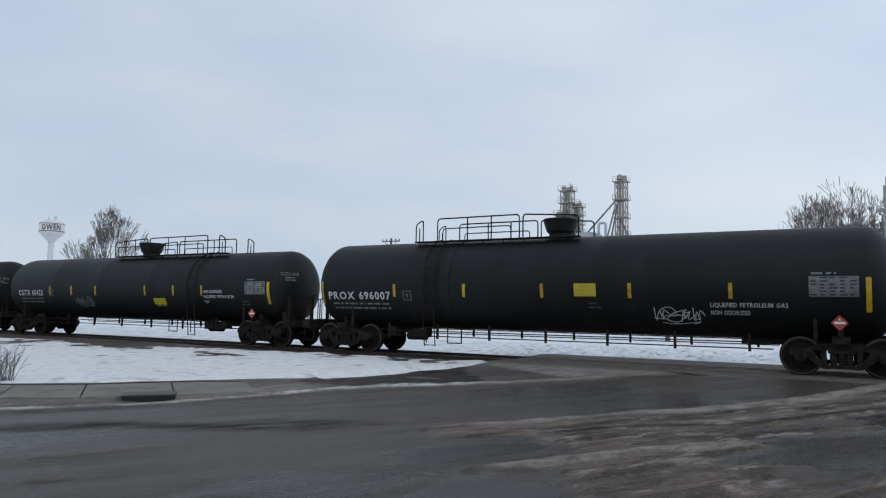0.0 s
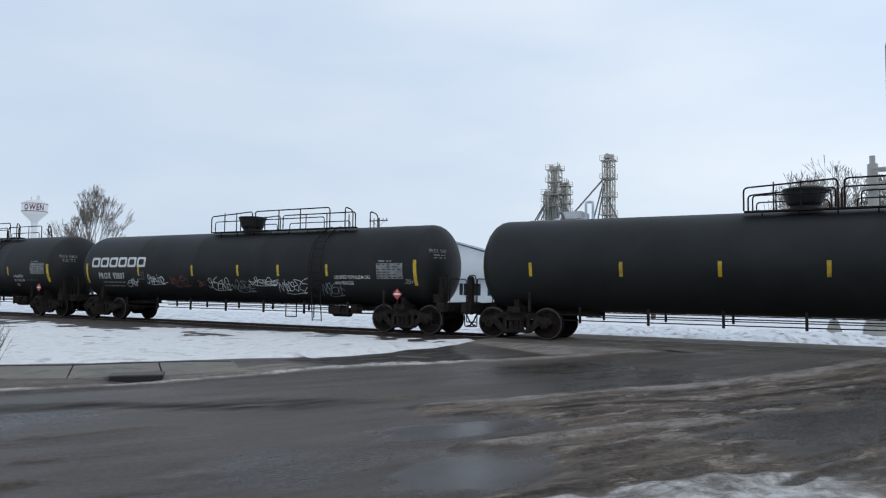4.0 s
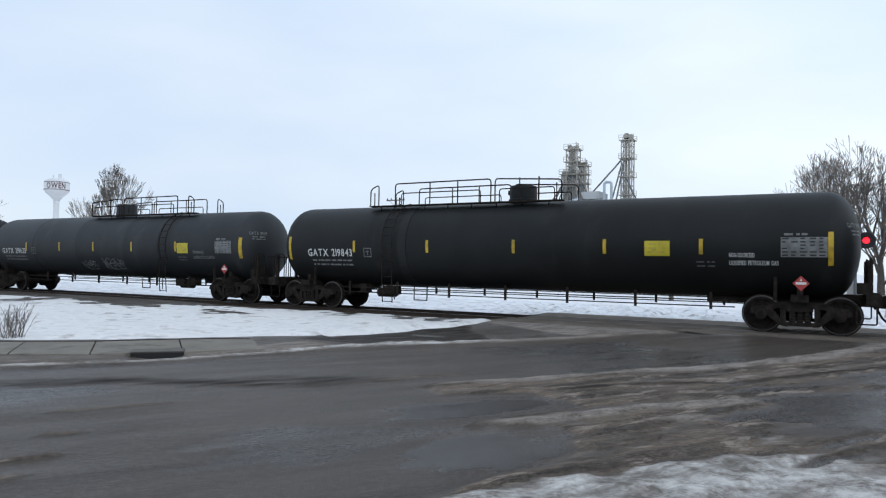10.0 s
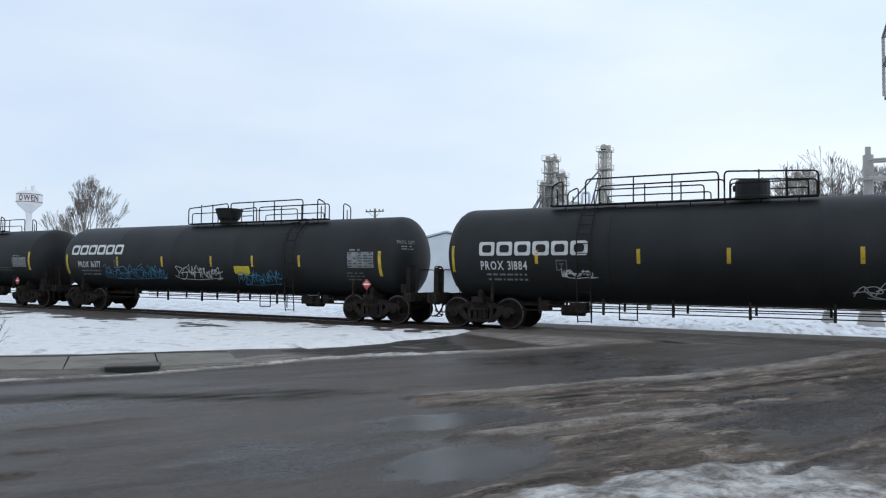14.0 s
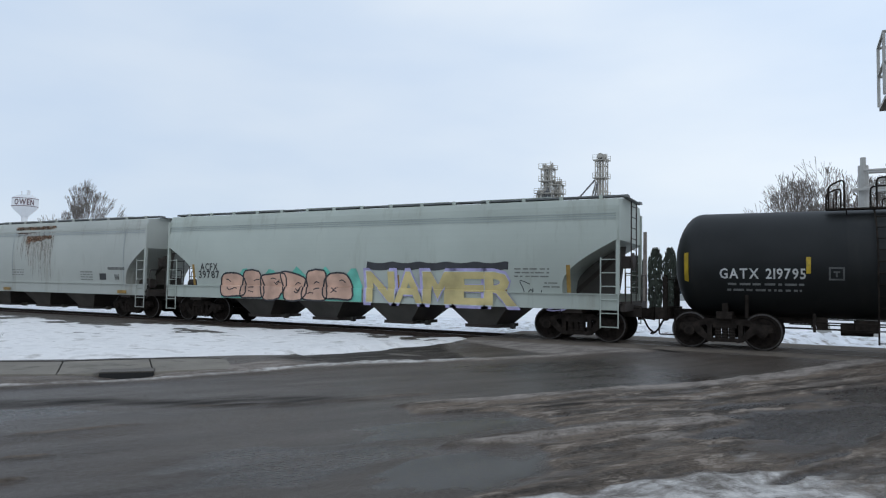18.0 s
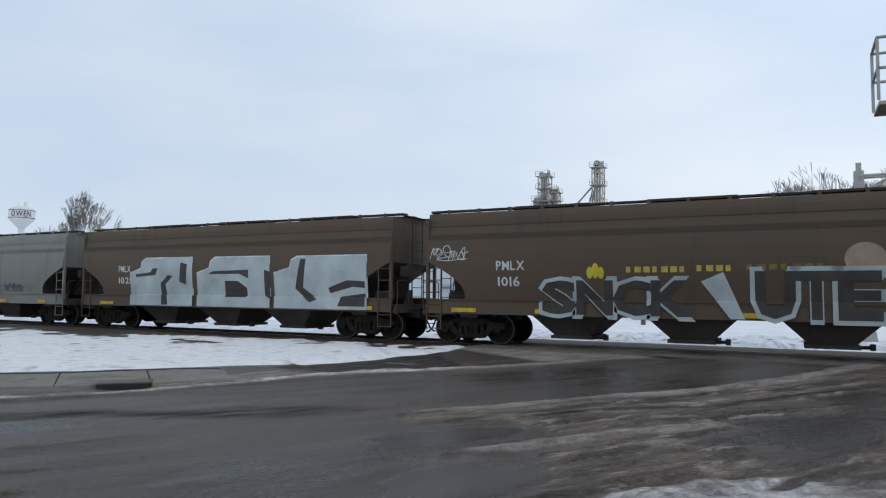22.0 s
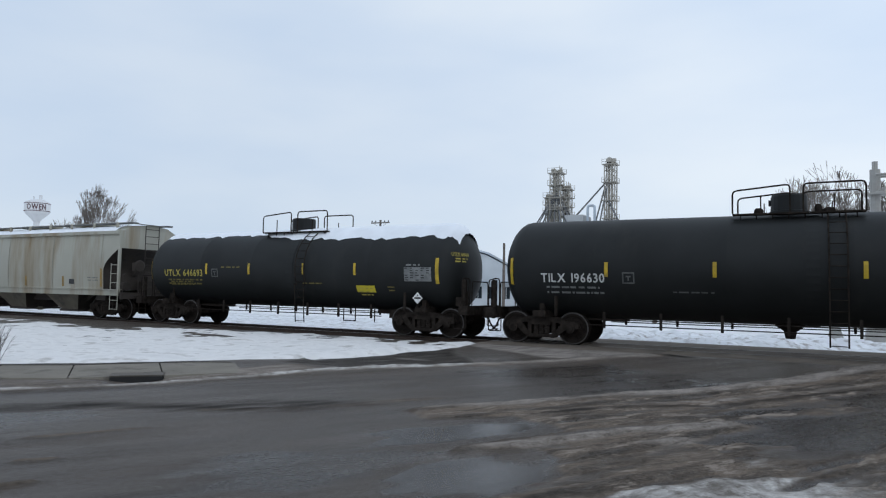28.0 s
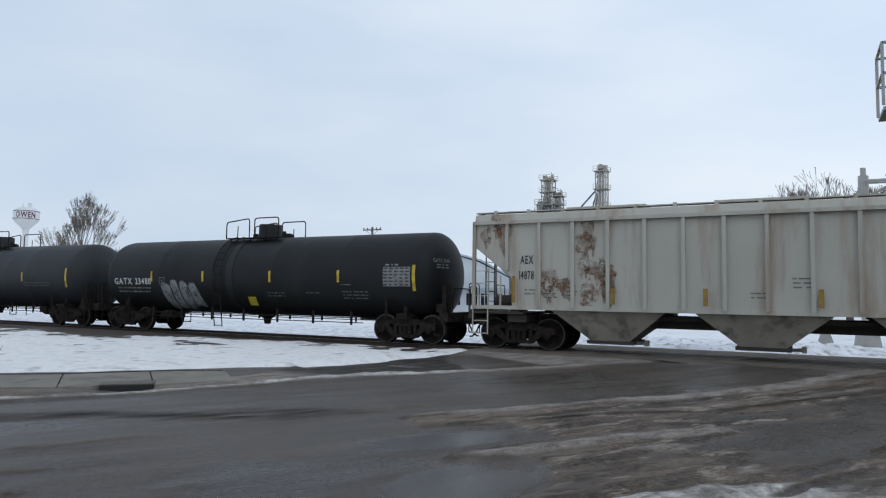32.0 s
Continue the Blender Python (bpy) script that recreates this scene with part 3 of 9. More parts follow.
                for pts in quads:
                    step += 1
                    for mesh, more, lift in ((bm2, 0.05, 0.002), (bm, 0.0, 0.006)):
                        mx, mz = sum(p[0] for p in pts) / 4, sum(p[1] for p in pts) / 4
                        ring = []
                        for (ax, az), (bx, bz) in zip(pts, pts[1:] + pts[:1]):
                            for t in (0.0, 0.34, 0.67):
                                px, pz = min(x1, max(x0, ax + (bx - ax) * t)), az + (bz - az) * t
                                ring.append((px + (more if px > mx else -more), pz + (more if pz > mz else -more)))
                        fill(mesh, ring, (lambda x, z, e=lift + 0.0003 * (step % 9): wrap(x, z, e)))
        g = part("graffiti", bm, GRAF[a[0]], car, a[0] + " painted graffiti letters")
        g["kind"] = "stuff"
        part("graffiti_outline", bm2, GRAF[a[1]], g)["kind"] = "stuff"


# ---- tank cars ----
def tank_car(L, centre, radius=1.43, mid=2.29, plat=(-5.5, 1.5), ladder=-4.4, hatch="bowl", paint=None, bars=(), ends=(), text=None,
             brand=None, panel=None, data=None, placard=None, fineprint=(), grafs=(), ink=None, snow=False, label="", seed=1, legend=None, jacket=False):
    paint, ink = paint or BLACK, ink or WHITE
    car = thing("tank_car", label, "tank car", "railway cars of the passing train")
    half, tl = L / 2, L / 2 - 0.68
    dome = radius * 0.52
    # shell with dished heads
    bm = bmesh.new()
    head = [(dome * math.sin(a), radius * math.cos(a)) for a in [1.5708 * i / 8 for i in range(9)]]
    prof = [(-(tl - dome) - d, r) for d, r in reversed(head)]
    for s in (-1, -0.6, -0.2, 0.2, 0.6, 1):
        x = s * (tl - dome)
        if abs(s) < 1:
            prof += [(x - 0.05, radius), (x - 0.02, radius + 0.004), (x + 0.02, radius + 0.004), (x + 0.05, radius)]
    prof += [((tl - dome) + d, r) for d, r in head]
    prof[0], prof[-1] = (prof[0][0], 0), (prof[-1][0], 0)
    lathe(bm, prof, "x", (0, 0, mid), 56)
    part("tank_shell", bm, paint, car, smooth=True)

    if jacket:          # raised band round the leading end
        bm = bmesh.new()
        a, b = tl - dome - 0.75, tl - dome + 0.12
        lathe(bm, [(a - 0.25, radius), (a, radius + 0.05), (b, radius + 0.05), (b + 0.12, radius * 0.97)], "x", (0, 0, mid), 56)
        part("end_band", bm, paint, car, smooth=True)

    def wrap(x, z, lift=0.0):
        a = math.asin(max(-1, min(1, (z - mid) / radius)))
        r = radius + 0.014 + lift + (0.054 if jacket and x > tl - dome - 1.02 else 0.0)
        cut = abs(x) - (tl - dome)
        if cut > 0:
            r *= math.sqrt(max(0.05, 1 - (cut / dome) ** 2))
        return (x, -r * math.cos(a), mid + r * math.sin(a))
    # stub sills, saddles, end platforms with their rails
    for s in (-1, 1):
        bm = bmesh.new()
        box(bm, s * (half - 0.35), s * (half - 4.4), -0.24, 0.24, 0.72, 1.02)
        slab(bm, [(s * (half - 0.62), 0.78), (s * (half - 0.30), 0.78), (s * (half - 0.30), 1.06), (s * (half - 0.62), 1.06)], -1.35, 1.35)
        part("stub_sill", bm, RUNGEAR, car)
        bm = bmesh.new()
        tc = half - 2.05
        slab(bm, [(s * (tc - 0.07), 0.84), (s * (tc + 0.07), 0.84), (s * (tc + 0.07), 1.22), (s * (tc - 0.07), 1.22)], -1.06, -0.6)
        slab(bm, [(s * (tc - 0.22), 0.84), (s * (tc + 0.22), 0.84), (s * (tc + 0.18), 1.22), (s * (tc - 0.18), 1.22)], 0.6, 1.02)
        box(bm, s * (tc - 0.2), s * (tc + 0.2), -1.3, 1.3, 0.82, 1.0)
        for y in (-1.38, 1.38):
            bar(bm, (s * (tc - 0.55), y, 0.86), (s * (tc - 0.55), y, 1.45), 0.05, 5)
        part("saddle", bm, RUNGEAR, car)
        for y in (-1.3, 1.3):
            g = 1 if y > 0 else -1
            bm = bmesh.new()
            pipe(bm, rounded([(s * (half - 0.52), y, 1.05), (s * (half - 0.52), y, 1.95), (s * (half - 0.52), y - g * 0.55, 1.95), (s * (half - 0.52), y - g * 0.55, 1.05)], 0.15), 0.019)
            part("end_handrail", bm, RUNGEAR, car)
            bm = bmesh.new()
            pipe(bm, rounded([(s * (half - 0.40), y, 0.80), (s * (half - 0.40), y, 0.34), (s * (half - 0.82), y, 0.34), (s * (half - 0.82), y, 0.80)], 0.05), 0.019)
            part("sill_step", bm, RUNGEAR, car)
            bm = bmesh.new()
            box(bm, s * (half - 0.58), s * (half - 0.47), y * 0.86 - 0.05, y * 0.86 + 0.05, 1.06, 1.9)
            part("end_post", bm, RUNGEAR, car)
        bm = bmesh.new()
        pipe(bm, rounded([(s * (half - 0.50), -0.62, 1.05), (s * (half - 0.50), -0.62, 1.85), (s * (half - 0.50), 0.62, 1.85), (s * (half - 0.50), 0.62, 1.05)], 0.12), 0.019)
        part("end_handrail", bm, RUNGEAR, car)
    # hand brake wheel housing on one end
    bm = bmesh.new()
    box(bm, half - 0.80, half - 0.58, -1.2, -0.7, 1.06, 1.34)
    bar(bm, (half - 0.5, -0.95, 1.05), (half - 0.5, -0.95, 1.55), 0.03)
    part("brake_stand", bm, RUNGEAR, car)
    # rail along the underside
    bm = bmesh.new()
    a, b = -(half - 3.55), half - 3.55
    for y in (-1.32, 1.32):
        bar(bm, (a, y, 0.64), (b, y, 0.64), 0.018)
        bar(bm, (a, y * 0.93, 0.80), (b, y * 0.93, 0.80), 0.018)
        n = 7
        for i in range(n):
            x = a + (b - a) * (i + 0.3) / (n - 0.4)
            box(bm, x - 0.035, x + 0.035, y - 0.025, y + 0.025, 0.56, 1.02)
    part("side_handrail", bm, RUNGEAR, car)
    # hatch housing, top platform and railings
    bm = bmesh.new()
    top = mid + radius
    if hatch == "bowl":
        lathe(bm, [(top - 0.1, 0.36), (top + 0.12, 0.36), (top + 0.2, 0.44), (top + 0.52, 0.54), (top + 0.56, 0.56), (top + 0.60, 0.54), (top + 0.62, 0.0)], "z", n=20)
        bar(bm, (0.5, -0.25, top + 0.5), (0.62, -0.25, top + 0.5), 0.04)
    else:
        lathe(bm, [(top - 0.1, 0.48), (top + 0.08, 0.48), (top + 0.10, 0.45), (top + 0.48, 0.45), (top + 0.53, 0.43), (top + 0.56, 0.0)], "z", n=20)
        box(bm, -0.5, -0.42, -0.1, 0.1, top + 0.25, top + 0.4)
    part("hatch_housing", bm, paint, car, "dark steel valve housing")
    if radius > 1.495:
        bm = bmesh.new()
        for x, r, h in ((-0.75, 0.12, 0.2), (0.95, 0.16, 0.16), (0.7, 0.09, 0.26)):
            lathe(bm, [(top - 0.08, r), (top + h * 0.7, r), (top + h, r * 0.7), (top + h, 0)], "z", (x, 0, 0), 10)
        part("top_valve", bm, RUNGEAR, car)
    p0, p1 = plat
    bm = bmesh.new()
    for y in (-0.82, 0.55):
        box(bm, p0, p1, y, y + 0.27, top - 0.06, top - 0.02)
        for i in range(8):
            x = p0 + (p1 - p0) * (i + 0.5) / 8
            bar(bm, (x, y + 0.13, top - 0.28), (x, y + 0.13, top - 0.04), 0.018, 5)
    part("top_walkway", bm, RUNGEAR, car)
    zr = top - 0.02
    lad_side = -1 if abs(p0) > abs(p1) else 1
    if abs(p1 - p0) > 5:
        far = p0 if lad_side < 0 else p1
        near = p1 if lad_side < 0 else p0
        d = 1 if near > far else -1
        f = abs(p1 - p0) / 7.2
        spans = [(near, near - d * 2.25 * f), (near - d * 2.4 * f, near - d * 6.1 * f), (near - d * 6.8 * f, near - d * 7.15 * f)]
    else:
        d = 1
        spans = [(p0, p0 + (p1 - p0) * 0.45), (p0 + (p1 - p0) * 0.55, p1)]
    for k, (u, w) in enumerate(spans):
        for y in (-0.80, 0.80):
            bm = bmesh.new()
            low = 0.58 if k == 2 else 0.74
            pipe(bm, rounded([(u, y, zr), (u, y, zr + (0.62 if k == 0 else 0.74)), (w, y, zr + low), (w, y, zr)], 0.12), 0.023)
            if abs(w - u) > 2:
                pipe(bm, rounded([(u + (w - u) * 0.1, y, zr), (u + (w - u) * 0.1, y, zr + 0.4), (u + (w - u) * 0.93, y, zr + 0.4), (u + (w - u) * 0.93, y, zr)], 0.1), 0.019)
                for q in (0.33, 0.62):
                    bar(bm, (u + (w - u) * q, y, zr), (u + (w - u) * q, y, zr + 0.74), 0.021)
            else:
                bar(bm, (u + (w - u) * 0.5, y, zr), (u + (w - u) * 0.5, y, zr + 0.45), 0.019)
            part("top_railing", bm, RUNGEAR, car)
    # side ladder and its sling
    bm = bmesh.new()
    for x in (ladder - 0.2, ladder + 0.2):
        pts = [(x, -1.40, 0.32), (x, -(radius + 0.09), 1.7)]
        for i in range(9):
            ang = -0.42 + 1.75 * i / 8
            pts.append((x, -(radius + 0.09) * math.cos(ang), mid + (radius + 0.09) * math.sin(ang)))
        pipe(bm, pts, 0.02)
    for i in range(12):
        z = 0.36 + i * 0.28
        y = -1.41 if z < mid - 0.4 else -(radius + 0.09) * math.sqrt(max(0.0, 1 - ((z - mid) / (radius + 0.09)) ** 2))
        bar(bm, (ladder - 0.2, y, z), (ladder + 0.2, y, z), 0.013, 5)
    part("ladder", bm, RUNGEAR, car)
    bm = bmesh.new()
    lathe(bm, [(-0.16, radius), (-0.16, radius + 0.016), (0.16, radius + 0.016), (0.16, radius)], "x", (ladder + (0.55 if ladder < 0 else -0.55), 0, mid), 48)
    part("sling_band", bm, paint, car)
    # brake rigging, bottom fittings
    bm = bmesh.new()
    s = 1 if ladder > 0 else -1
    bar(bm, (s * 4.6, -0.5, 0.62), (s * 5.3, -0.5, 0.62), 0.16, 10)
    box(bm, s * 4.5, s * 5.0, -0.75, -0.3, 0.56, 0.86)
    bar(bm, (s * 5.2, -0.4, 0.6), (s * (half - 3.0), -0.2, 0.6), 0.025)
    bar(bm, (s * 3.2, -0.6, 0.72), (s * 6.0, -0.6, 0.72), 0.02)
    box(bm, s * 5.6, s * 5.85, -0.9, -0.55, 0.60, 0.92)
    for x in (s * 2.9, s * 3.4, s * 4.2):
        bar(bm, (x, -1.2, 0.42), (x, -1.2, 0.92), 0.02)
    bar(bm, (s * 2.9, -1.2, 0.44), (s * 3.4, -1.2, 0.44), 0.02)
    part("brake_rigging", bm, RUNGEAR, car)
    if radius > 1.495:
        bm = bmesh.new()
        lathe(bm, [(0.42, 0.0), (0.42, 0.12), (0.62, 0.16), (0.80, 0.42), (0.9, 0.5)], "z", n=14)
        part("bottom_outlet", bm, RUNGEAR, car)
    # markings
    for x in bars:
        bm = bmesh.new()
        zb = 2.12 if hatch == "bowl" else 2.22
        patch(bm, x - 0.05, x + 0.05, zb - 0.20, zb + 0.21, wrap)
        part("reflective_stripe", bm, YELLOW, car)
    for x in ends:
        bm = bmesh.new()
        zb = 2.03 if hatch == "bowl" else 2.17
        patch(bm, x - 0.06, x + 0.06, zb - 0.42, zb + 0.42, wrap, 8)
        part("reflective_stripe", bm, YELLOW, car)
    if text:
        t, x0, x1, z = text
        bm = bmesh.new()
        lettering(bm, t, x0, x1, z, 0.25, wrap)
        part("stencil", bm, ink, car, "stencilled reporting mark")["kind"] = "stuff"
        bm = bmesh.new()
        stencil_lines(bm, x0 + 0.15, x0 + (x1 - x0) * 0.98, z - 0.12, 2, wrap, seed, 0.055, 0.15)
        part("stencil", bm, DIMWHITE if ink is WHITE else DULLGOLD, car, "stencilled load limits")["kind"] = "stuff"
        bm = bmesh.new()
        q = x1 + 0.5 if not brand else x1 + 0.9
        for a, b, c, d2 in ((q, q + 0.34, 0.0, 0.04), (q, q + 0.34, 0.28, 0.32), (q, q + 0.04, 0.04, 0.28), (q + 0.3, q + 0.34, 0.04, 0.28), (q + 0.1, q + 0.24, 0.18, 0.22), (q + 0.15, q + 0.19, 0.08, 0.18)):
            patch(bm, a, b, z + c - 0.03, z + d2 - 0.03, wrap, 1)
        part("clearance_mark", bm, FAINT, car)
    if brand:
        brand_blocks(car, brand[0], brand[1], brand[2], brand[2] + 0.42, wrap)
    if panel:
        bm = bmesh.new()
        patch(bm, panel[0], panel[1], panel[2], panel[3], wrap, 4, panel[4] if len(panel) > 4 else 0.0)
        p = part("yellow_panel", bm, YELLOWBOX, car, "yellow painted notice")
        bm = bmesh.new()
        stencil_lines(bm, panel[0] + 0.08, panel[1] - 0.08, panel[3] - 0.07, 3, (lambda x, z: wrap(x, z, 0.005)), seed, 0.04, 0.11)
        part("notice_lines", bm, GOLD, p)["kind"] = "stuff"
    if data:
        bm = bmesh.new()
        data_panel(bm, data[0], data[1], data[2], data[3], wrap, seed)
        stencil_lines(bm, data[0] + 0.05, data[0] + 0.6, data[3] + 0.1, 1, wrap, seed)
        part("data_panel", bm, [DIMWHITE, DARKTEXT], car, "grey test data table")
    if legend:
        lines, x0, x1, z = legend
        bm = bmesh.new()
        for j, t in enumerate(lines):
            k = min(1.0, len(t) / max(len(q) for q in lines))
            lettering(bm, t, x0, x0 + (x1 - x0) * k, z - j * 0.2, 0.11, wrap)
        part("stencil", bm, DIMWHITE if paint is not BLACK else WHITE, car)["kind"] = "stuff"
    for j, (x0, x1, z, rows) in enumerate(fineprint):
        bm = bmesh.new()
        stencil_lines(bm, x0, x1, z, rows, wrap, seed + j, 0.04, 0.11)
        part("stencil", bm, FAINT if ink is WHITE else DULLGOLD, car)["kind"] = "stuff"
    if placard:
        x, z, kind = placard
        for y in (-1.0,):
            bm = bmesh.new()
            yy = -1.44
            slab(bm, [(x - 0.19, z), (x, z - 0.19), (x + 0.19, z), (x, z + 0.19)], yy - 0.006, yy)
            pl = part("placard", bm, PLACARDRED if kind == "red" else PLACARDWHITE, car, kind + " hazard placard")
            bm = bmesh.new()
            slab(bm, [(x - 0.12, z - 0.03), (x + 0.12, z - 0.03), (x + 0.12, z + 0.03), (x - 0.12, z + 0.03)], yy - 0.01, yy - 0.006)
            slab(bm, [(x - 0.03, z + 0.06), (x + 0.03, z + 0.06), (x, z + 0.13)], yy - 0.01, yy - 0.006)
            part("placard_number", bm, PLACARDWHITE if kind == "red" else DARKTEXT, pl)
            bm = bmesh.new()
            box(bm, x - 0.02, x + 0.02, yy, yy + 0.03, 0.98, z)
            box(bm, x - 0.02, x + 0.02, yy, -1.2, 0.96, 1.0)
            part("placard_bracket", bm, RUNGEAR, car)
    # reporting mark on the end that faces forward
    if text:
        bm = bmesh.new()
        def onhead(x, z, lift=0.0):
            y, dz = x, z - mid
            q = math.sqrt(max(0.02, 1 - (y * y + dz * dz) / radius ** 2))
            return ((tl - dome) + dome * q + 0.012, y, z)
        lettering(bm, text[0], -1.12, -0.42, mid + 0.42, 0.12, onhead)
        stencil_lines(bm, -1.05, -0.5, mid + 0.36, 2, onhead, seed, 0.04, 0.09)
        part("stencil", bm, DIMWHITE if ink is WHITE else ink, car)["kind"] = "stuff"
    for j, (x0, x1, z0, z1, style) in enumerate(grafs):
        graffiti(car, wrap, seed * 17 + j, x0, x1, z0, z1, style)
    if snow:
        bm = bmesh.new()
        r = random.Random(seed)
        n, rows = 64, []
        for i in range(n + 1):
            x = -(tl - 0.25) + 2 * (tl - 0.25) * i / n
            k = min(1, max(0, (i - 24) / 12))
            wdt = math.radians(27 + 15 * k + r.uniform(-5, 5))
            hgt = 0.09 + 0.06 * k + r.uniform(-0.012, 0.015)
            cut = max(0, abs(x) - (tl - dome))
            rr = radius * math.sqrt(max(0.02, 1 - (cut / dome) ** 2))
            rows.append([bm.verts.new((x, (rr + 0.01 + hgt * math.cos(1.5708 * f)) * math.sin(wdt * f), mid + (rr + 0.01 + hgt * max(0.0, math.cos(1.5707 * f)) ** 0.7) * math.cos(wdt * f))) for f in (-1, -0.7, -0.35, 0, 0.35, 0.7, 1)])
        for p, q in zip(rows, rows[1:]):
            for i in range(6):
                bm.faces.new((p[i], p[i + 1], q[i + 1], q[i]))
        part("snow_cover", bm, SNOWCAP, car, "crust of snow on the tank top", smooth=True)
    running_gear(car, half, half - 2.05)
    return car


# ---- covered hopper cars ----
def hopper_paint(name, color, dirt, amount, size=0.55, streak=True):
    return material(name, color, 0.62, vary=0.07, size=0.5, dirt=dirt, dirt_amount=amount, dirt_size=size, streak=streak, bump=0.05, bump_size=3)


HP = {
    "mint": hopper_paint("pale_grey_green_paint", (0.38, 0.415, 0.37), (0.255, 0.265, 0.22), 0.35),
    "grey": hopper_paint("pale_grey_paint", (0.375, 0.39, 0.355), (0.235, 0.225, 0.185), 0.35),
    "tan": hopper_paint("grey_beige_paint", (0.285, 0.275, 0.218), (0.20, 0.19, 0.143), 0.38),
    "brown": hopper_paint("dark_brown_paint", (0.075, 0.048, 0.026), (0.045, 0.032, 0.022), 0.4),
    "steel": hopper_paint("mid_grey_paint", (0.18, 0.178, 0.158), (0.115, 0.112, 0.096), 0.4),
    "cream": hopper_paint("stained_cream_paint", (0.36, 0.35, 0.295), (0.21, 0.155, 0.085), 0.62, 0.4),
    "blue": hopper_paint("pale_blue_grey_paint", (0.275, 0.305, 0.288), (0.19, 0.205, 0.19), 0.4, 1.6),
    "white": hopper_paint("dirty_white_paint", (0.42, 0.40, 0.345), (0.26, 0.185, 0.12), 0.5, 0.6, True),
}
# dark brown of grime, with the shade under the body mixed into the colour
HOPSHADE = material("grimy_shaded_hopper_steel", (0.042, 0.033, 0.027), 0.85, vary=0.35, size=1.2, dirt=(0.02, 0.017, 0.015), dirt_amount=0.4, dirt_size=1.2, bump=0.15)
# bay sides: grimy tones, darkened further for the shade beneath the car
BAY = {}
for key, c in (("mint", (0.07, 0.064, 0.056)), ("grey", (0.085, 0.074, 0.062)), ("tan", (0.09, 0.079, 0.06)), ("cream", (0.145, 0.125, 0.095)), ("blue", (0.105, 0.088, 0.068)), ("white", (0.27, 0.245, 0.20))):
    BAY[key] = material(key + "_grimy_shaded_bay", c, 0.75, vary=0.2, size=1.5, dirt=(0.06, 0.055, 0.045), dirt_amount=0.5, dirt_size=0.9, bump=0.1)
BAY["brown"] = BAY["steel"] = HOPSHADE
SEAM = {}
for key, c in (("mint", (0.29, 0.33, 0.31)), ("grey", (0.28, 0.31, 0.31)), ("tan", (0.235, 0.225, 0.18)), ("brown", (0.05, 0.034, 0.02)), ("steel", (0.12, 0.13, 0.13)), ("cream", (0.25, 0.24, 0.19)), ("blue", (0.19, 0.215, 0.205)), ("white", (0.3, 0.3, 0.27))):
    SEAM[key] = material(key + "_seam_paint", c, 0.65, vary=0.2, size=1.2)
BOARD = material("weathered_running_board", (0.115, 0.12, 0.12), 0.7, vary=0.25, size=2, bump=0.1)
HOPRUST = material("rust_runs", (0.17, 0.085, 0.042), 0.85, vary=0.45, size=2.0, dirt=(0.29, 0.25, 0.20), dirt_amount=0.6, dirt_size=2.2)
rn2, rl2 = HOPRUST.node_tree.nodes, HOPRUST.node_tree.links
fleck = rn2.new("ShaderNodeTexNoise")
fleck.inputs["Scale"].default_value, fleck.inputs["Detail"].default_value, fleck.inputs["Roughness"].default_value = 5.0, 9.0, 0.7
cover = rn2.new("ShaderNodeMapRange")
cover.inputs["From Min"].default_value, cover.inputs["From Max"].default_value = 0.38, 0.72
cover.inputs["To Max"].default_value = 0.9
place = rn2.new("ShaderNodeTexCoord")
rl2.new(place.outputs["Object"], fleck.inputs["Vector"])
rl2.new(fleck.outputs["Fac"], cover.inputs["Value"])
rl2.new(cover.outputs["Result"], rn2["Principled BSDF"].inputs["Alpha"])
AMBER = material("amber_reflective_tape", (0.26, 0.155, 0.03), 0.6, vary=0.3, size=5, dirt=(0.2, 0.13, 0.05), dirt_amount=0.4, dirt_size=2)


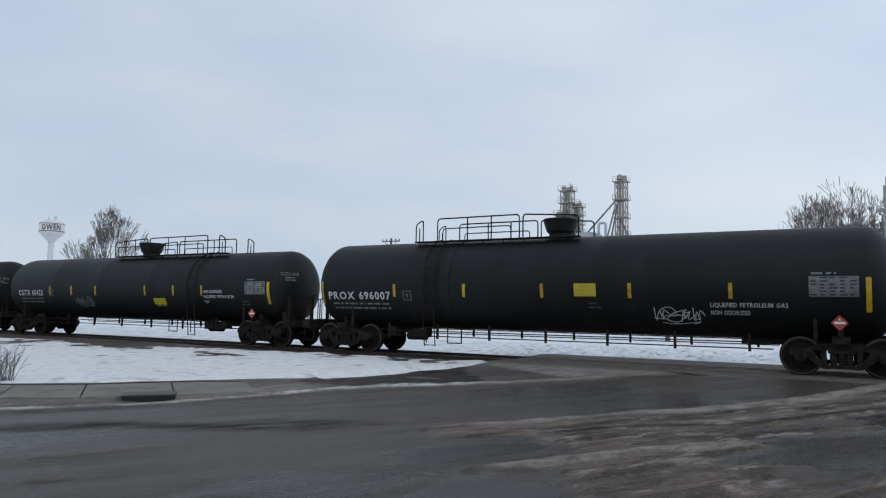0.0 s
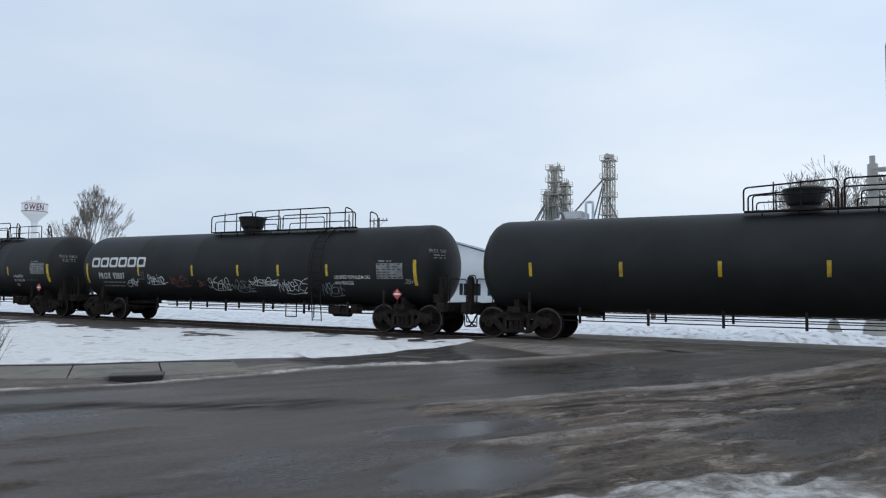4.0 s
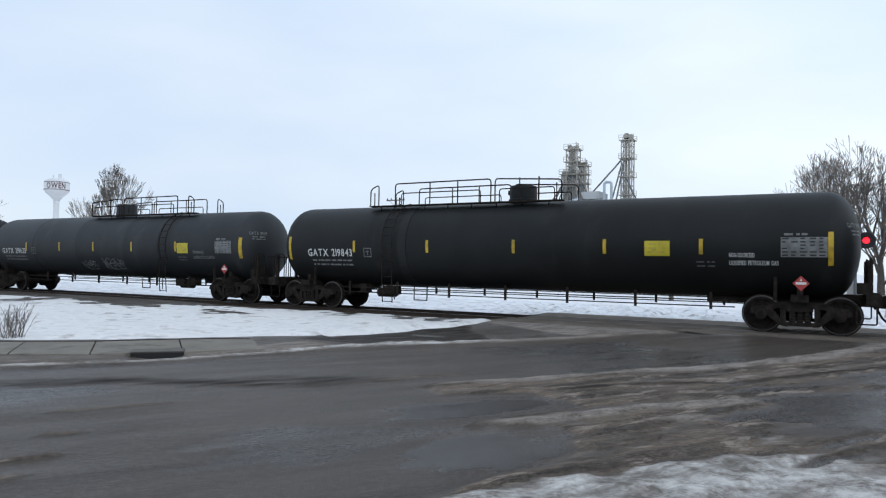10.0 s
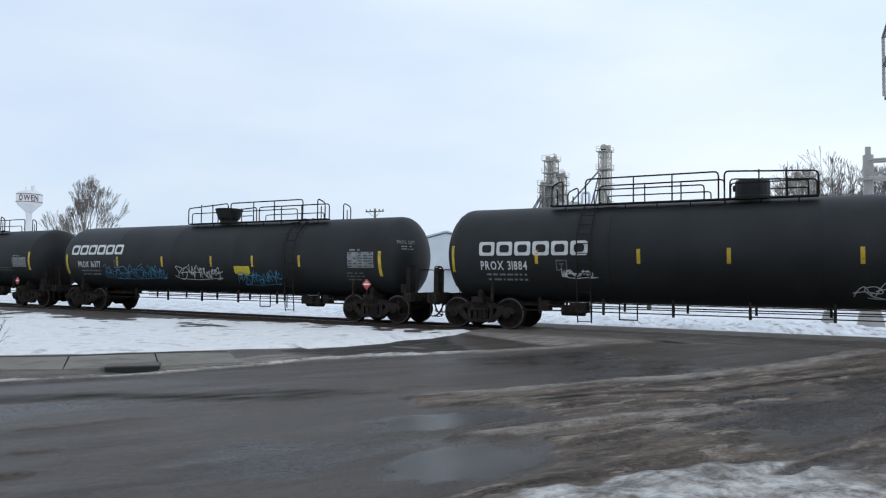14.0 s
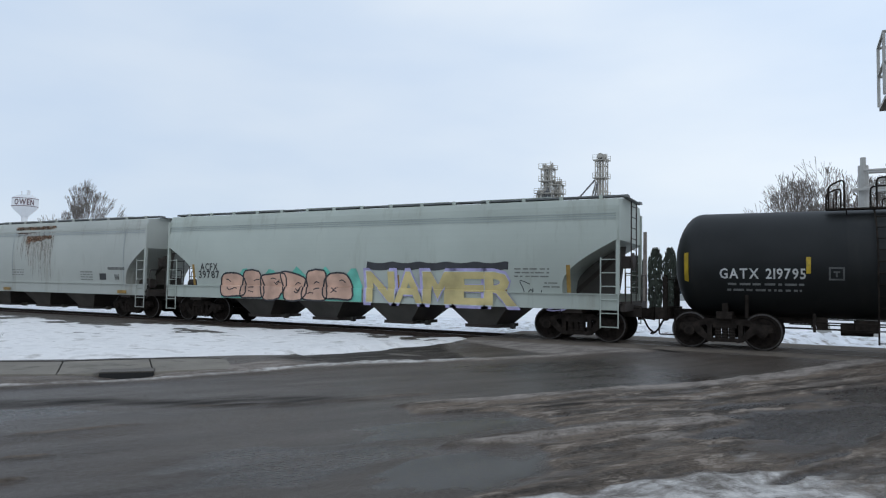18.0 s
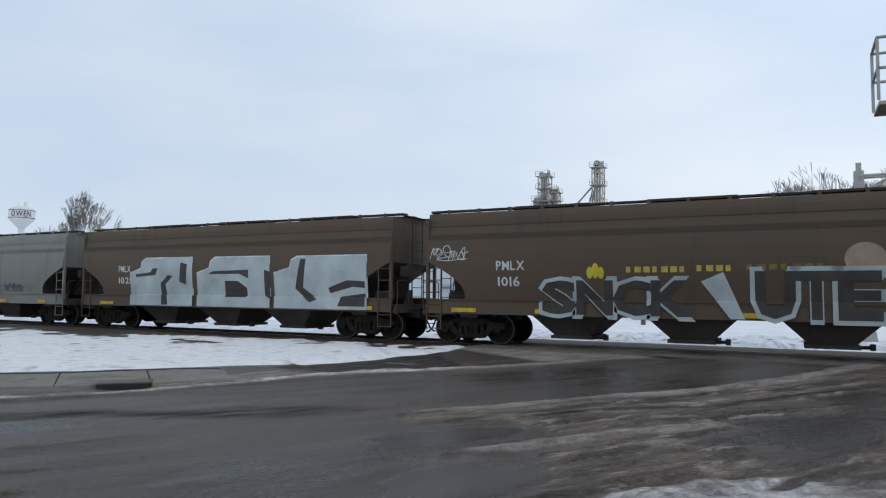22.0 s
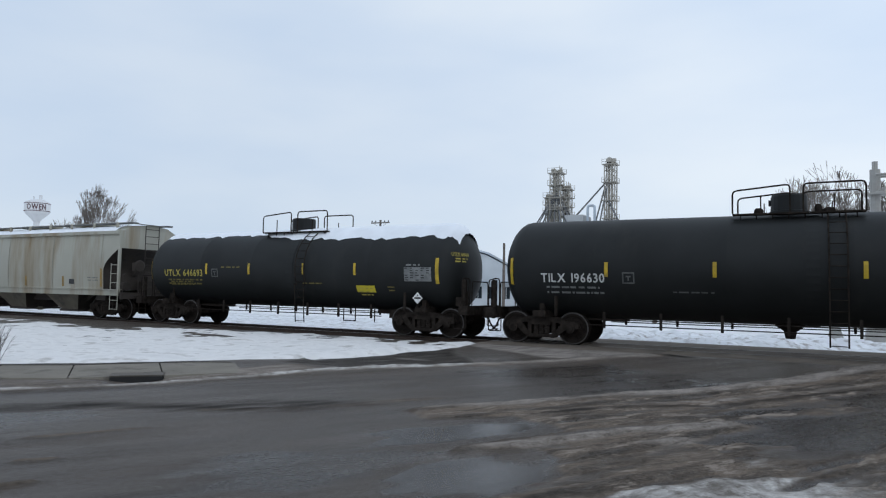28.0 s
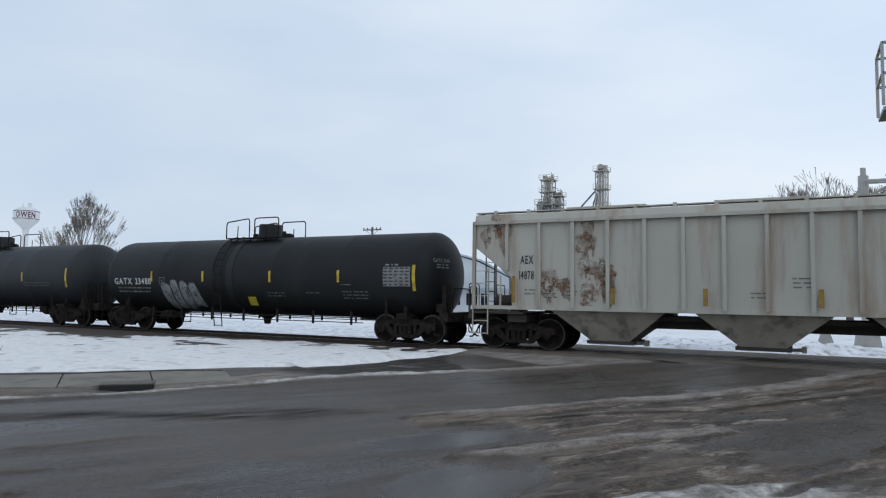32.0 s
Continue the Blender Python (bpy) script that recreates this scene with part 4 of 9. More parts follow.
def hopper_car(L, centre, paint="tan", bays=3, ribs=0, seams=8, curve=0.10, cut=(2.5, 1.1), ridges=(), text=(), stripes=(), fineprint=(), grafs=(),
               rust=(), snow=False, fascia=3.64, knee=0.0, label="", seed=1, foot=0.62, top=4.12, open_end=False, ink=None, panels=(), sill_tape=(), cut_share=0.55, spots=(), blocks=()):
    """cut: height at which the end slope begins, and how far in it reaches at the sill."""
    car = thing("hopper_car", label, "hopper car", "railway cars of the passing train")
    pm = HP[paint]
    half = L / 2
    e = half - 0.69                     # end of the body
    z_cut, deep = cut
    sill0, sill1 = (0.95, 1.38) if cut_share > 0.8 else (1.06, 1.30)

    def width(z):
        u = (z - sill1) / (3.75 - sill1)
        if snow and z > 3.82:               # sloping roof sheet
            return 1.50 - (z - 3.82) * 2.1
        return 1.50 + curve * math.sin(max(0, min(1, u)) * 3.1416) if z <= 3.75 else 1.50 - (z - 3.75) ** 2 * 0.55

    def reach(z):
        if z >= z_cut:
            return e
        u = (z_cut - z) / (z_cut - sill1)
        return e - deep * (min(1, u / knee) if knee else math.sin(1.5708 * min(1, u / cut_share)))
    # body, lofted from sill to roof
    bm = bmesh.new()
    zs = [sill1 + (z_cut - sill1) * i / 12 for i in range(13)] + [z_cut + (3.75 - z_cut) * i / 4 for i in range(1, 5)] + ([3.82, 3.96, top] if snow else [3.92, 4.04, top])
    rows = []
    for z in zs:
        w, x = width(z), reach(z)
        rows.append([bm.verts.new(p) for p in ((-x, -w, z), (x, -w, z), (x, w, z), (-x, w, z))])
    for a, b in zip(rows, rows[1:]):
        for i in range(4):
            f = bm.faces.new((a[i], a[(i + 1) % 4], b[(i + 1) % 4], b[i]))
            # slope sheets below the cut: their shade is painted in with slot 1
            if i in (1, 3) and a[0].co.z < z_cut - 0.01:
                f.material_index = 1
    bm.faces.new(rows[0])
    rid = [bm.verts.new((x, 0, top + (0.10 if snow else 0.16))) for x in (-e, e)]
    t = rows[-1]
    bm.faces.new((t[0], t[1], rid[1], rid[0]))
    bm.faces.new((t[2], t[3], rid[0], rid[1]))
    bm.faces.new((t[1], t[2], rid[1]))
    bm.faces.new((t[3], t[0], rid[0]))
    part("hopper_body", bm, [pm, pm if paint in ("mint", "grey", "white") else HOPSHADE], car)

    def wrap(x, z, lift=0.0):
        return (x, -(width(z) + 0.012 + lift), z)
    # side sills, centre sill, end platforms
    for y in (-1.52, 1.40):
        bm = bmesh.new()
        if ribs:
            box(bm, -e, e, y - 0.03, y + 0.14, 1.22, sill1 + 0.03)
        else:
            box(bm, -e, e, y, y + 0.12, sill0, sill1 + 0.02)
            box(bm, -e, e, y - 0.05, y + 0.17, sill1, sill1 + 0.03)
        part("side_sill", bm, pm, car)
    if cut_share < 0.8:
        bm = bmesh.new()
        box(bm, -half + 0.3, half - 0.3, -0.25, 0.25, 0.74, 1.08)
        part("centre_sill", bm, HOPSHADE, car)
    for s in (-1, 1):
        if cut_share > 0.8:
            bm = bmesh.new()
            box(bm, s * (half - 3.2), s * (half - 0.3), -0.25, 0.25, 0.74, 1.08)
            part("stub_sill", bm, HOPSHADE, car)
        bm = bmesh.new()
        box(bm, s * (e - 1.6), s * (half - 0.55), -1.5, 1.5, 1.08, 1.14)
        box(bm, s * (half - 0.62), s * (half - 0.5), -1.5, 1.5, 0.92, 1.2)
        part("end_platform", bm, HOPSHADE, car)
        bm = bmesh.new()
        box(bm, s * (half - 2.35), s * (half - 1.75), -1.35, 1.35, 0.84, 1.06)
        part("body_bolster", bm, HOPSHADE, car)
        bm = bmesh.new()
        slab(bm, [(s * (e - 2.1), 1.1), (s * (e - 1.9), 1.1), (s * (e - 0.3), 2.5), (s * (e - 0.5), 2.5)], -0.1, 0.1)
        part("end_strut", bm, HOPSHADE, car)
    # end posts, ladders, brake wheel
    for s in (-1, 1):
        for y in (-1.52, 1.52):
            bm = bmesh.new()
            box(bm, s * e - 0.05, s * e + 0.05, y - 0.05, y + 0.05, sill1, 3.9)
            if open_end or ribs:
                for k in (0.5, 0.95):
                    bar(bm, (s * (e - k * 0.9), y * 0.96, sill1), (s * (e - k * 0.9), y * 0.96, 2.7 - k * 0.5), 0.03, 5)
            part("end_post", bm, pm, car)
            bm = bmesh.new()
            x0, x1 = s * (e + 0.02), s * (e - 0.48)
            for x in (x0, x1):
                bar(bm, (x, y * 1.02, 0.45), (x, y * 1.02, 2.7 if x == x0 else 2.45), 0.02)
            for i in range(6):
                bar(bm, (x0, y * 1.02, 0.48 + i * 0.38), (x1, y * 1.02, 0.48 + i * 0.38), 0.016, 5)
            part("ladder", bm, pm, car)
        bm = bmesh.new()
        for y in (-0.35, 0.35):
            bar(bm, (s * (e + 0.12), y, 1.2), (s * (e + 0.12), y, 4.15), 0.02)
        for i in range(9):
            bar(bm, (s * (e + 0.12), -0.35, 1.45 + i * 0.32), (s * (e + 0.12), 0.35, 1.45 + i * 0.32), 0.014, 5)
        pipe(bm, rounded([(s * (e + 0.2), -1.45, 1.14), (s * (e + 0.2), -1.45, 2.0), (s * (e + 0.2), -0.7, 2.0), (s * (e + 0.2), -0.7, 1.14)], 0.1), 0.018)
        pipe(bm, rounded([(s * (e + 0.2), 1.45, 1.14), (s * (e + 0.2), 1.45, 2.0), (s * (e + 0.2), 0.7, 2.0), (s * (e + 0.2), 0.7, 1.14)], 0.1), 0.018)
        part("end_ladder", bm, HOPSHADE, car)
        if cut_share > 0.8:       # centre plate under the slope sheet
            bm = bmesh.new()
            zc = [sill1 + (z_cut - 0.12 - sill1) * i / 8 for i in range(9)]
            slab(bm, [(s * (reach(z) - 0.05), z) for z in zc] + [(s * (e - 0.1), z_cut - 0.12), (s * (e - 0.3), sill1)], -0.04, 0.04)
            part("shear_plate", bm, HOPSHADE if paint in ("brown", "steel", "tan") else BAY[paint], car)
    bm = bmesh.new()
    lathe(bm, [(-0.03, 0.23), (0.0, 0.27), (0.03, 0.23)], "x", (e + 0.25, -0.7, 2.35), 14)
    for i in range(4):
        a = 0.785 * i
        bar(bm, (e + 0.25, -0.7 - 0.25 * math.cos(a), 2.35 - 0.25 * math.sin(a)), (e + 0.25, -0.7 + 0.25 * math.cos(a), 2.35 + 0.25 * math.sin(a)), 0.014, 4)
    box(bm, e - 0.05, e + 0.2, -0.85, -0.55, 2.15, 2.5)
    part("brake_wheel", bm, HOPSHADE, car)
    bm = bmesh.new()
    s = -1 if seed % 2 else 1
    lathe(bm, [(-0.3, 0.0), (-0.3, 0.2), (0.3, 0.2), (0.3, 0)], "x", (s * (e - 0.75), -0.75, 1.45), 12)
    part("air_tank", bm, HOPSHADE, car)
    bm = bmesh.new()
    box(bm, s * (e - 0.9), s * (e - 0.5), 0.2, 0.8, 1.14, 1.7)
    part("brake_valve", bm, HOPSHADE, car)
    # hopper bays with outlet gates
    wide = ribs or snow
    z_bay = 1.30 if ribs else 1.12
    span = 12.0 if wide else 2 * (half - 3.55)
    for i in range(bays):
        bm = bmesh.new()
        w = span / bays
        c = -span / 2 + (i + 0.5) * w
        a, b = w * (0.43 if ribs else 0.32 if wide else 0.38 if cut_share > 0.8 or bays == 4 or paint == 'tan' else 0.50), w * 0.15 if cut_share > 0.8 else foot
        for y0 in (-1.0,):
            lo = [bm.verts.new(p) for p in ((c - b, -0.95, 0.36), (c + b, -0.95, 0.36), (c + b, 0.62, 0.36), (c - b, 0.62, 0.36))]
            hi = [bm.verts.new(p) for p in ((c - a, -1.42, z_bay), (c + a, -1.42, z_bay), (c + a, 1.42, z_bay), (c - a, 1.42, z_bay))]
            # end faces take the darker steel, so the triangles between bays look shaded
            for j in range(4):
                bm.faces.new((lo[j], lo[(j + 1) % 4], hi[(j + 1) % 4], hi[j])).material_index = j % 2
            bm.faces.new(lo)
        box(bm, c - b - 0.12, c + b + 0.12, -0.98, 0.7, 0.27, 0.37, 1)
        bar(bm, (c + b, -0.5, 0.30), (c + b + 0.42, -0.5, 0.32), 0.05, 6)
        box(bm, c + b + 0.34, c + b + 0.46, -0.6, -0.4, 0.24, 0.40)
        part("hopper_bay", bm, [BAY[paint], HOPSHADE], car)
    # added dark backing panel that stands in for shaded slope sheets between bays
    bm = bmesh.new()
    low = 0.74 if paint == "cream" else 0.98 if wide or cut_share > 0.8 else 0.90 if bays == 4 or paint == 'tan' else 0.66
    slab(bm, [(-span / 2 + 0.3, 1.1), (span / 2 - 0.3, 1.1), (span / 2 - 0.9, low), (-span / 2 + 0.9, low)], -0.85, 0.85)
    part("bay_backing", bm, HOPSHADE, car)
    # running board, its brackets and the hatches on the roof
    bm = bmesh.new()
    for y in (-1.05, 0.75):
        box(bm, -e - 0.16, e + 0.16, y, y + 0.3, top + 0.10, top + (0.13 if ribs else 0.15))
    for s in (-1, 1):
        box(bm, s * e, s * (e + 0.16), -1.05, 1.05, top + 0.08, top + 0.10)
    part("running_board", bm, HOPSHADE if paint in ("brown", "steel") else pm if ribs else BOARD, car)
    bm = bmesh.new()
    for i in range(10 if snow else 15):
        x = -e + 2 * e * (i + 0.5) / (10 if snow else 15)
        foot_z = 3.90 if snow else top - 0.02
        slab(bm, [(x - 0.05, foot_z), (x + 0.05, foot_z), (x + 0.05, top + 0.16), (x - 0.05, top + 0.16)], -1.12, -1.06)
        box(bm, x - 0.04, x + 0.04, 0.85, 1.05, top - 0.02, top + 0.10)
    part("board_framing", bm, pm, car)["kind"] = "stuff"
    for i in range(max(3, bays)):
        bm = bmesh.new()
        x = -e * 0.8 + 1.6 * e * (i + 0.5) / max(3, bays)
        box(bm, x - 1.2, x + 1.2, -0.32, 0.32, top + 0.14, top + 0.27)
        part("roof_hatch", bm, pm, car)
    # seams, ribs, roof ridges
    bm = bmesh.new()
    for i in range(seams):
        x = -e * 0.86 + 1.72 * e * i / max(1, seams - 1)
        zlo = sill1 + 0.02
        while reach(zlo) < abs(x) + 0.05 and zlo < 3.6:
            zlo += 0.1
        patch(bm, x - 0.018, x + 0.018, zlo, 3.72, wrap, 6)
    for z in ridges:
        patch(bm, -e, e, z - 0.012, z + 0.012, lambda x, z: wrap(x, z, 0.012), 1)
    if seams or ridges:
        part("weld_seam", bm, SEAM[paint], car)["kind"] = "stuff"
    for i in range(ribs):
        bm = bmesh.new()
        x = -e + 1.11 + 2 * (e - 0.95) * i / (ribs - 1)
        zlo = sill1
        while reach(zlo) < abs(x) + 0.08 and zlo < 3.6:
            zlo += 0.1
        box(bm, x - 0.05, x + 0.05, -1.61, -1.44, zlo, 3.8)
        part("side_rib", bm, pm, car)
    if ribs:
        bm = bmesh.new()
        box(bm, -e, e, -1.63, -1.45, 3.80, 3.9)
        part("top_chord", bm, pm, car)
    else:
        bm = bmesh.new()
        if snow:
            slab(bm, [(-e, fascia), (e, fascia), (e, 3.83), (-e, 3.83)], -1.60, -1.46)
            slab(bm, [(-e, fascia + 0.03), (e, fascia + 0.03), (e, 3.86), (-e, 3.86)], -1.58, -1.44)
        else:
            box(bm, -e, e, -1.53, -1.47, 3.70, 3.80)
        part("roof_ledge", bm, pm, car)
    for x in stripes:
        bm = bmesh.new()
        hgt = 0.8 if abs(x) > e - 1.9 else 0.46
        lift = 0.14 if ribs else 0.0
        patch(bm, x - 0.06, x + 0.06, 1.42, 1.42 + hgt, lambda x, z: wrap(x, z, lift))
        part("reflective_stripe", bm, AMBER, car)
    for x in sill_tape:
        bm = bmesh.new()
        box(bm, x - (0.42 if paint == 'brown' else 0.28), x + (0.42 if paint == 'brown' else 0.28), -1.58, -1.575, sill0 + 0.06, sill0 + 0.19)
        part("reflective_stripe", bm, AMBER if paint in ("tan", "grey", "mint") else YELLOW, car)
    for t, x0, x1, z, h in text:
        bm = bmesh.new()
        lettering(bm, t, x0, x1, z, h, wrap)
        part("stencil", bm, ink or DARKTEXT, car, "stencilled lettering")
    for j, (x0, x1, z, n) in enumerate(fineprint):
        bm = bmesh.new()
        stencil_lines(bm, x0, x1, z, n, wrap, seed + j, 0.04, 0.11)
        part("stencil", bm, GREYTEXT if ink is None else FAINT, car)["kind"] = "stuff"
    for x0, x1, z0, z1, m in panels:
        bm = bmesh.new()
        patch(bm, x0, x1, z0, z1, wrap, 4)
        part("painted_panel", bm, m, car)
    for x, z, rx, rz, m in spots:
        bm = bmesh.new()
        fill(bm, [(x + rx * math.cos(6.2832 * k / 24), z + rz * math.sin(6.2832 * k / 24)) for k in range(24)], wrap)
        part("painted_emblem", bm, m, car)
    for x0, x1, z0, z1, n, m in blocks:
        for k in range(n):
            bm = bmesh.new()
            w = (x1 - x0) / n
            patch(bm, x0 + k * w, x0 + (k + (0.74 if k % 3 else 0.5)) * w, z0, z1, wrap, 1)
            part("name_block", bm, m, car, "yellow block of the owner name")
    for j, (x0, x1, z0, z1) in enumerate(rust if paint != "white" else ()):
        r = random.Random(seed * 5 + j)
        bm = bmesh.new()
        for i in range(int((x1 - x0) * 34)):      # a rusty band under the roof that runs down in drips
            f = i / max(1, int((x1 - x0) * 34))
            cx, drip = x0 + (x1 - x0) * f, r.random() < 0.35
            w, h = (r.uniform(0.012, 0.03), (z1 - z0) * r.uniform(0.3, 1.0)) if drip else (r.uniform(0.10, 0.26), r.uniform(0.10, 0.2) * (1.4 - f))
            pts = [(cx + w * r.uniform(0.7, 1.1) * math.cos(6.2832 * k / 12), z1 - h + h * r.uniform(0.85, 1.0) * math.sin(6.2832 * k / 12)) for k in range(12)]
            fill(bm, pts, (lambda x, z, q=0.0007 * (i % 9): wrap(x, z, q)))
        part("rust_stain", bm, HOPRUST, car)["kind"] = "stuff"
    for j, (x0, x1, z0, z1) in enumerate(rust if paint == "white" else ()):
        r = random.Random(seed * 5 + j)
        bm = bmesh.new()
        lift = 0.0
        for i in range(max(5, int((x1 - x0) * (z1 - z0) * 10))):      # blotches that run down into drips
            cx, cz = r.uniform(x0, x1), r.uniform(z0, z1)
            w, h = r.uniform(0.08, 0.34), r.uniform(0.10, 0.45)
            pts = []
            for k in range(14):
                a = 6.2832 * k / 14
                q = r.uniform(0.6, 1.15)
                pts.append((cx + w * q * math.cos(a), max(1.36, cz + h * q * math.sin(a) * (2.4 if math.sin(a) < -0.8 and r.random() < 0.5 else 1))))
            lift = (lift + 0.0007) % 0.006
            fill(bm, pts, (lambda x, z, q=lift: wrap(x, z, q)))
        part("rust_stain", bm, HOPRUST, car)["kind"] = "stuff"
    for j, (x0, x1, z0, z1, style) in enumerate(grafs):
        graffiti(car, wrap, seed * 13 + j, x0, x1, z0, z1, style)
    if snow:
        r = random.Random(seed)
        bm = bmesh.new()
        n, rows = 60, []
        for i in range(n + 1):
            x = -e + 0.1 + 2 * (e - 0.3) * i / n
            y0 = -1.44 + r.uniform(-0.03, 0.06) + 0.06 * math.sin(0.9 * x + seed)
            up = 0.03 + r.uniform(0, 0.015)
            rows.append([bm.verts.new((x, y, 3.82 + (1.5 + y) / 2.1 + h)) for y, h in ((y0, 0.0), (y0 + 0.07, up), (-1.0, up + 0.01), (-0.87, 0.02))])
        for p, q in zip(rows, rows[1:]):
            for i in range(3):
                bm.faces.new((p[i], p[i + 1], q[i + 1], q[i]))
        part("snow_cover", bm, SNOWCAP, car, "strip of snow on the roof", smooth=True)
    running_gear(car, half, half - 2.0)
    return car


# ---- the flat car with wrapped timber ----
CBRED = material("oxide_red_paint", (0.058, 0.019, 0.0155), 0.75, vary=0.3, size=1.0, dirt=(0.024, 0.013, 0.011), dirt_amount=0.4, dirt_size=0.8, streak=True)
CBDARK = material("grimy_oxide_red_paint", (0.032, 0.014, 0.012), 0.8, vary=0.4, size=1.5, dirt=(0.018, 0.014, 0.012), dirt_amount=0.5, dirt_size=0.8)
WRAPW = material("white_wrapping_film", (0.50, 0.57, 0.62), 0.38, vary=0.22, size=2.5, bump=1.0, bump_size=4)
WRAPB = material("blue_wrap_print", (0.05, 0.095, 0.17), 0.4, vary=0.2, size=4)
WRAPL = material("pale_blue_wrap_print", (0.30, 0.44, 0.55), 0.4, vary=0.15, size=4)
STRAP = material("dark_load_strap", (0.05, 0.055, 0.06), 0.6)


LOADS = []         # what rides on a car: the car's start, the thing, its place on the car


def centrebeam_car(L, centre, label):
    car = thing("centrebeam_flat_car", label, "flat car", "railway cars of the passing train")
    half = L / 2
    e = half - 0.35
    bm = bmesh.new()
    box(bm, -e, e, -1.36, 1.36, 0.92, 1.02)
    part("deck", bm, CBRED, car, "oxide red deck")
    for y in (-1.47, 1.37):
        bm = bmesh.new()
        box(bm, -e, e, y, y + 0.1, 0.72, 1.04)
        part("side_sill", bm, CBDARK, car, "grimy dark red side sill")
    bm = bmesh.new()
    box(bm, -e, e, -0.3, 0.3, 0.62, 0.915)
    part("centre_sill", bm, CBDARK, car)
    bm = bmesh.new()
    box(bm, -e, e, -0.25, 0.25, 4.30, 4.48)
    part("top_beam", bm, CBRED, car)
    for s in (-1, 1):
        bm = bmesh.new()
        x0, x1 = s * (e - 0.55), s * (e - 0.45)
        box(bm, x0, x1, -1.42, 1.42, 1.02, 4.46)
        bulk = part("end_bulkhead", bm, CBRED, car)
        for y in (-1.42, 1.30):
            bm = bmesh.new()
            box(bm, s * (e - 0.447), s * (e - 0.28), y, y + 0.12, 1.02, 4.46)
            part("corner_post", bm, CBRED, bulk)
        for z in (1.6, 2.3, 3.0, 3.7, 4.35):
            bm = bmesh.new()
            box(bm, s * (e - 0.447), s * (e - 0.32), -1.298, 1.298, z, z + 0.1)
            part("stiffener", bm, CBRED, bulk)
        bm = bmesh.new()
        for i in range(9):
            bar(bm, (s * (e - 0.2), -1.42, 1.1 + i * 0.36), (s * (e - 0.2), -0.98, 1.1 + i * 0.36), 0.015, 5)
        for y in (-1.42, -0.98):
            bar(bm, (s * (e - 0.2), y, 1.0), (s * (e - 0.2), y, 4.3), 0.018)
        part("ladder", bm, CBRED, car)
    n = 15
    for i in range(n):
        bm = bmesh.new()
        x = -e + 1.0 + (2 * e - 2.0) * i / (n - 1)
        box(bm, x - 0.09, x + 0.09, -0.12, 0.12, 1.02, 4.3)
        part("centre_post", bm, CBRED, car)
        if i < n - 1:
            x2 = -e + 1.0 + (2 * e - 2.0) * (i + 1) / (n - 1)
            m = (x + x2) / 2
            bm = bmesh.new()
            for a in (x, x2):
                slab(bm, [(a - 0.06, 4.3), (a + 0.06, 4.3), (m + 0.06, 3.2), (m - 0.06, 3.2)], -0.08, 0.08)
            part("centre_brace", bm, CBRED, car)
    for i in range(7):
        bm = bmesh.new()
        x = -e + 0.9 + i * (2 * e - 1.8) / 6
        box(bm, x - 0.28, x + 0.28, -1.475, -1.471, 0.84, 0.97)
        part("reflective_stripe", bm, YELLOW, car)
    bm = bmesh.new()
    for i in range(12):
        x = -e + 1.5 + i * (2 * e - 3.0) / 11
        bar(bm, (x, -1.4, 0.45 + 0.1 * (i % 2)), (x, -1.4, 0.72), 0.03)
    pipe(bm, [(-e + 3.5, -1.2, 0.66), (0, -1.2, 0.52), (e - 3.5, -1.2, 0.66)], 0.018)
    part("winch_gear", bm, RUNGEAR, car)
    bm = bmesh.new()
    for x in (6.15, 6.85):
        for z in (0.76, 0.94):
            box(bm, x - 0.02, x + 0.02, -1.482, -1.474, 0.74, 0.98)
    for z in (0.74, 0.96):
        box(bm, 6.15, 6.85, -1.482, -1.474, z, z + 0.03)
    part("notice_board", bm, DIMWHITE, car)
    # wrapped bundles, four tiers; the top tier is missing in the middle
    r = random.Random(5)
    lo, hi = -e + 0.62, e - 0.62
    tiers = [1.04, 1.80, 2.56, 3.32, 4.06]
    cuts = [[0, 0.155, 0.30, 0.44, 0.585, 0.72, 0.86, 1.0], [0, 0.14, 0.29, 0.45, 0.60, 0.73, 0.87, 1.0], [0, 0.16, 0.29, 0.44, 0.59, 0.74, 0.86, 1.0], [0, 0.15, 0.285, 0.52, 0.66, 0.80, 0.90, 1.0]]
    bundles = []
    for k in range(4):
        for a, b in zip(cuts[k], cuts[k][1:]):
            if k == 3 and a > 0.25 and a < 0.5:
                continue
            for side in (-1, 1):
                x0, x1 = lo + (hi - lo) * a + 0.012, lo + (hi - lo) * b - 0.012
                z0, z1 = tiers[k], tiers[k + 1] - 0.02
                bu = thing("timber_bundle", "timber bundle wrapped in white film printed blue", "timber bundle", "wrapped bundles on the flat car")
                bundles.append(bu)
                bm = bmesh.new()
                ya, yb = (-1.40, -0.30) if side < 0 else (0.30, 1.40)
                nx = 8
                grid = []
                for i in range(nx + 1):
                    x = x0 + (x1 - x0) * i / nx
                    s = 0.02 if 0 < i < nx else 0
                    grid.append([bm.verts.new(p) for p in ((x, ya - (s * r.random() if side < 0 else 0), z0), (x, ya - (s * r.random() if side < 0 else 0), (z0 + z1) / 2), (x, ya, z1 - 0.02 - s * r.random()), (x, ya + 0.03, z1), (x, yb - 0.03, z1), (x, yb, z1 - 0.03), (x, yb, z0))])
                for p, q in zip(grid, grid[1:]):
                    for j in range(6):
                        bm.faces.new((p[j], p[j + 1], q[j + 1], q[j]))
                    bm.faces.new((p[6], p[0], q[0], q[6]))
                bm.faces.new(grid[0])
                bm.faces.new(grid[-1])
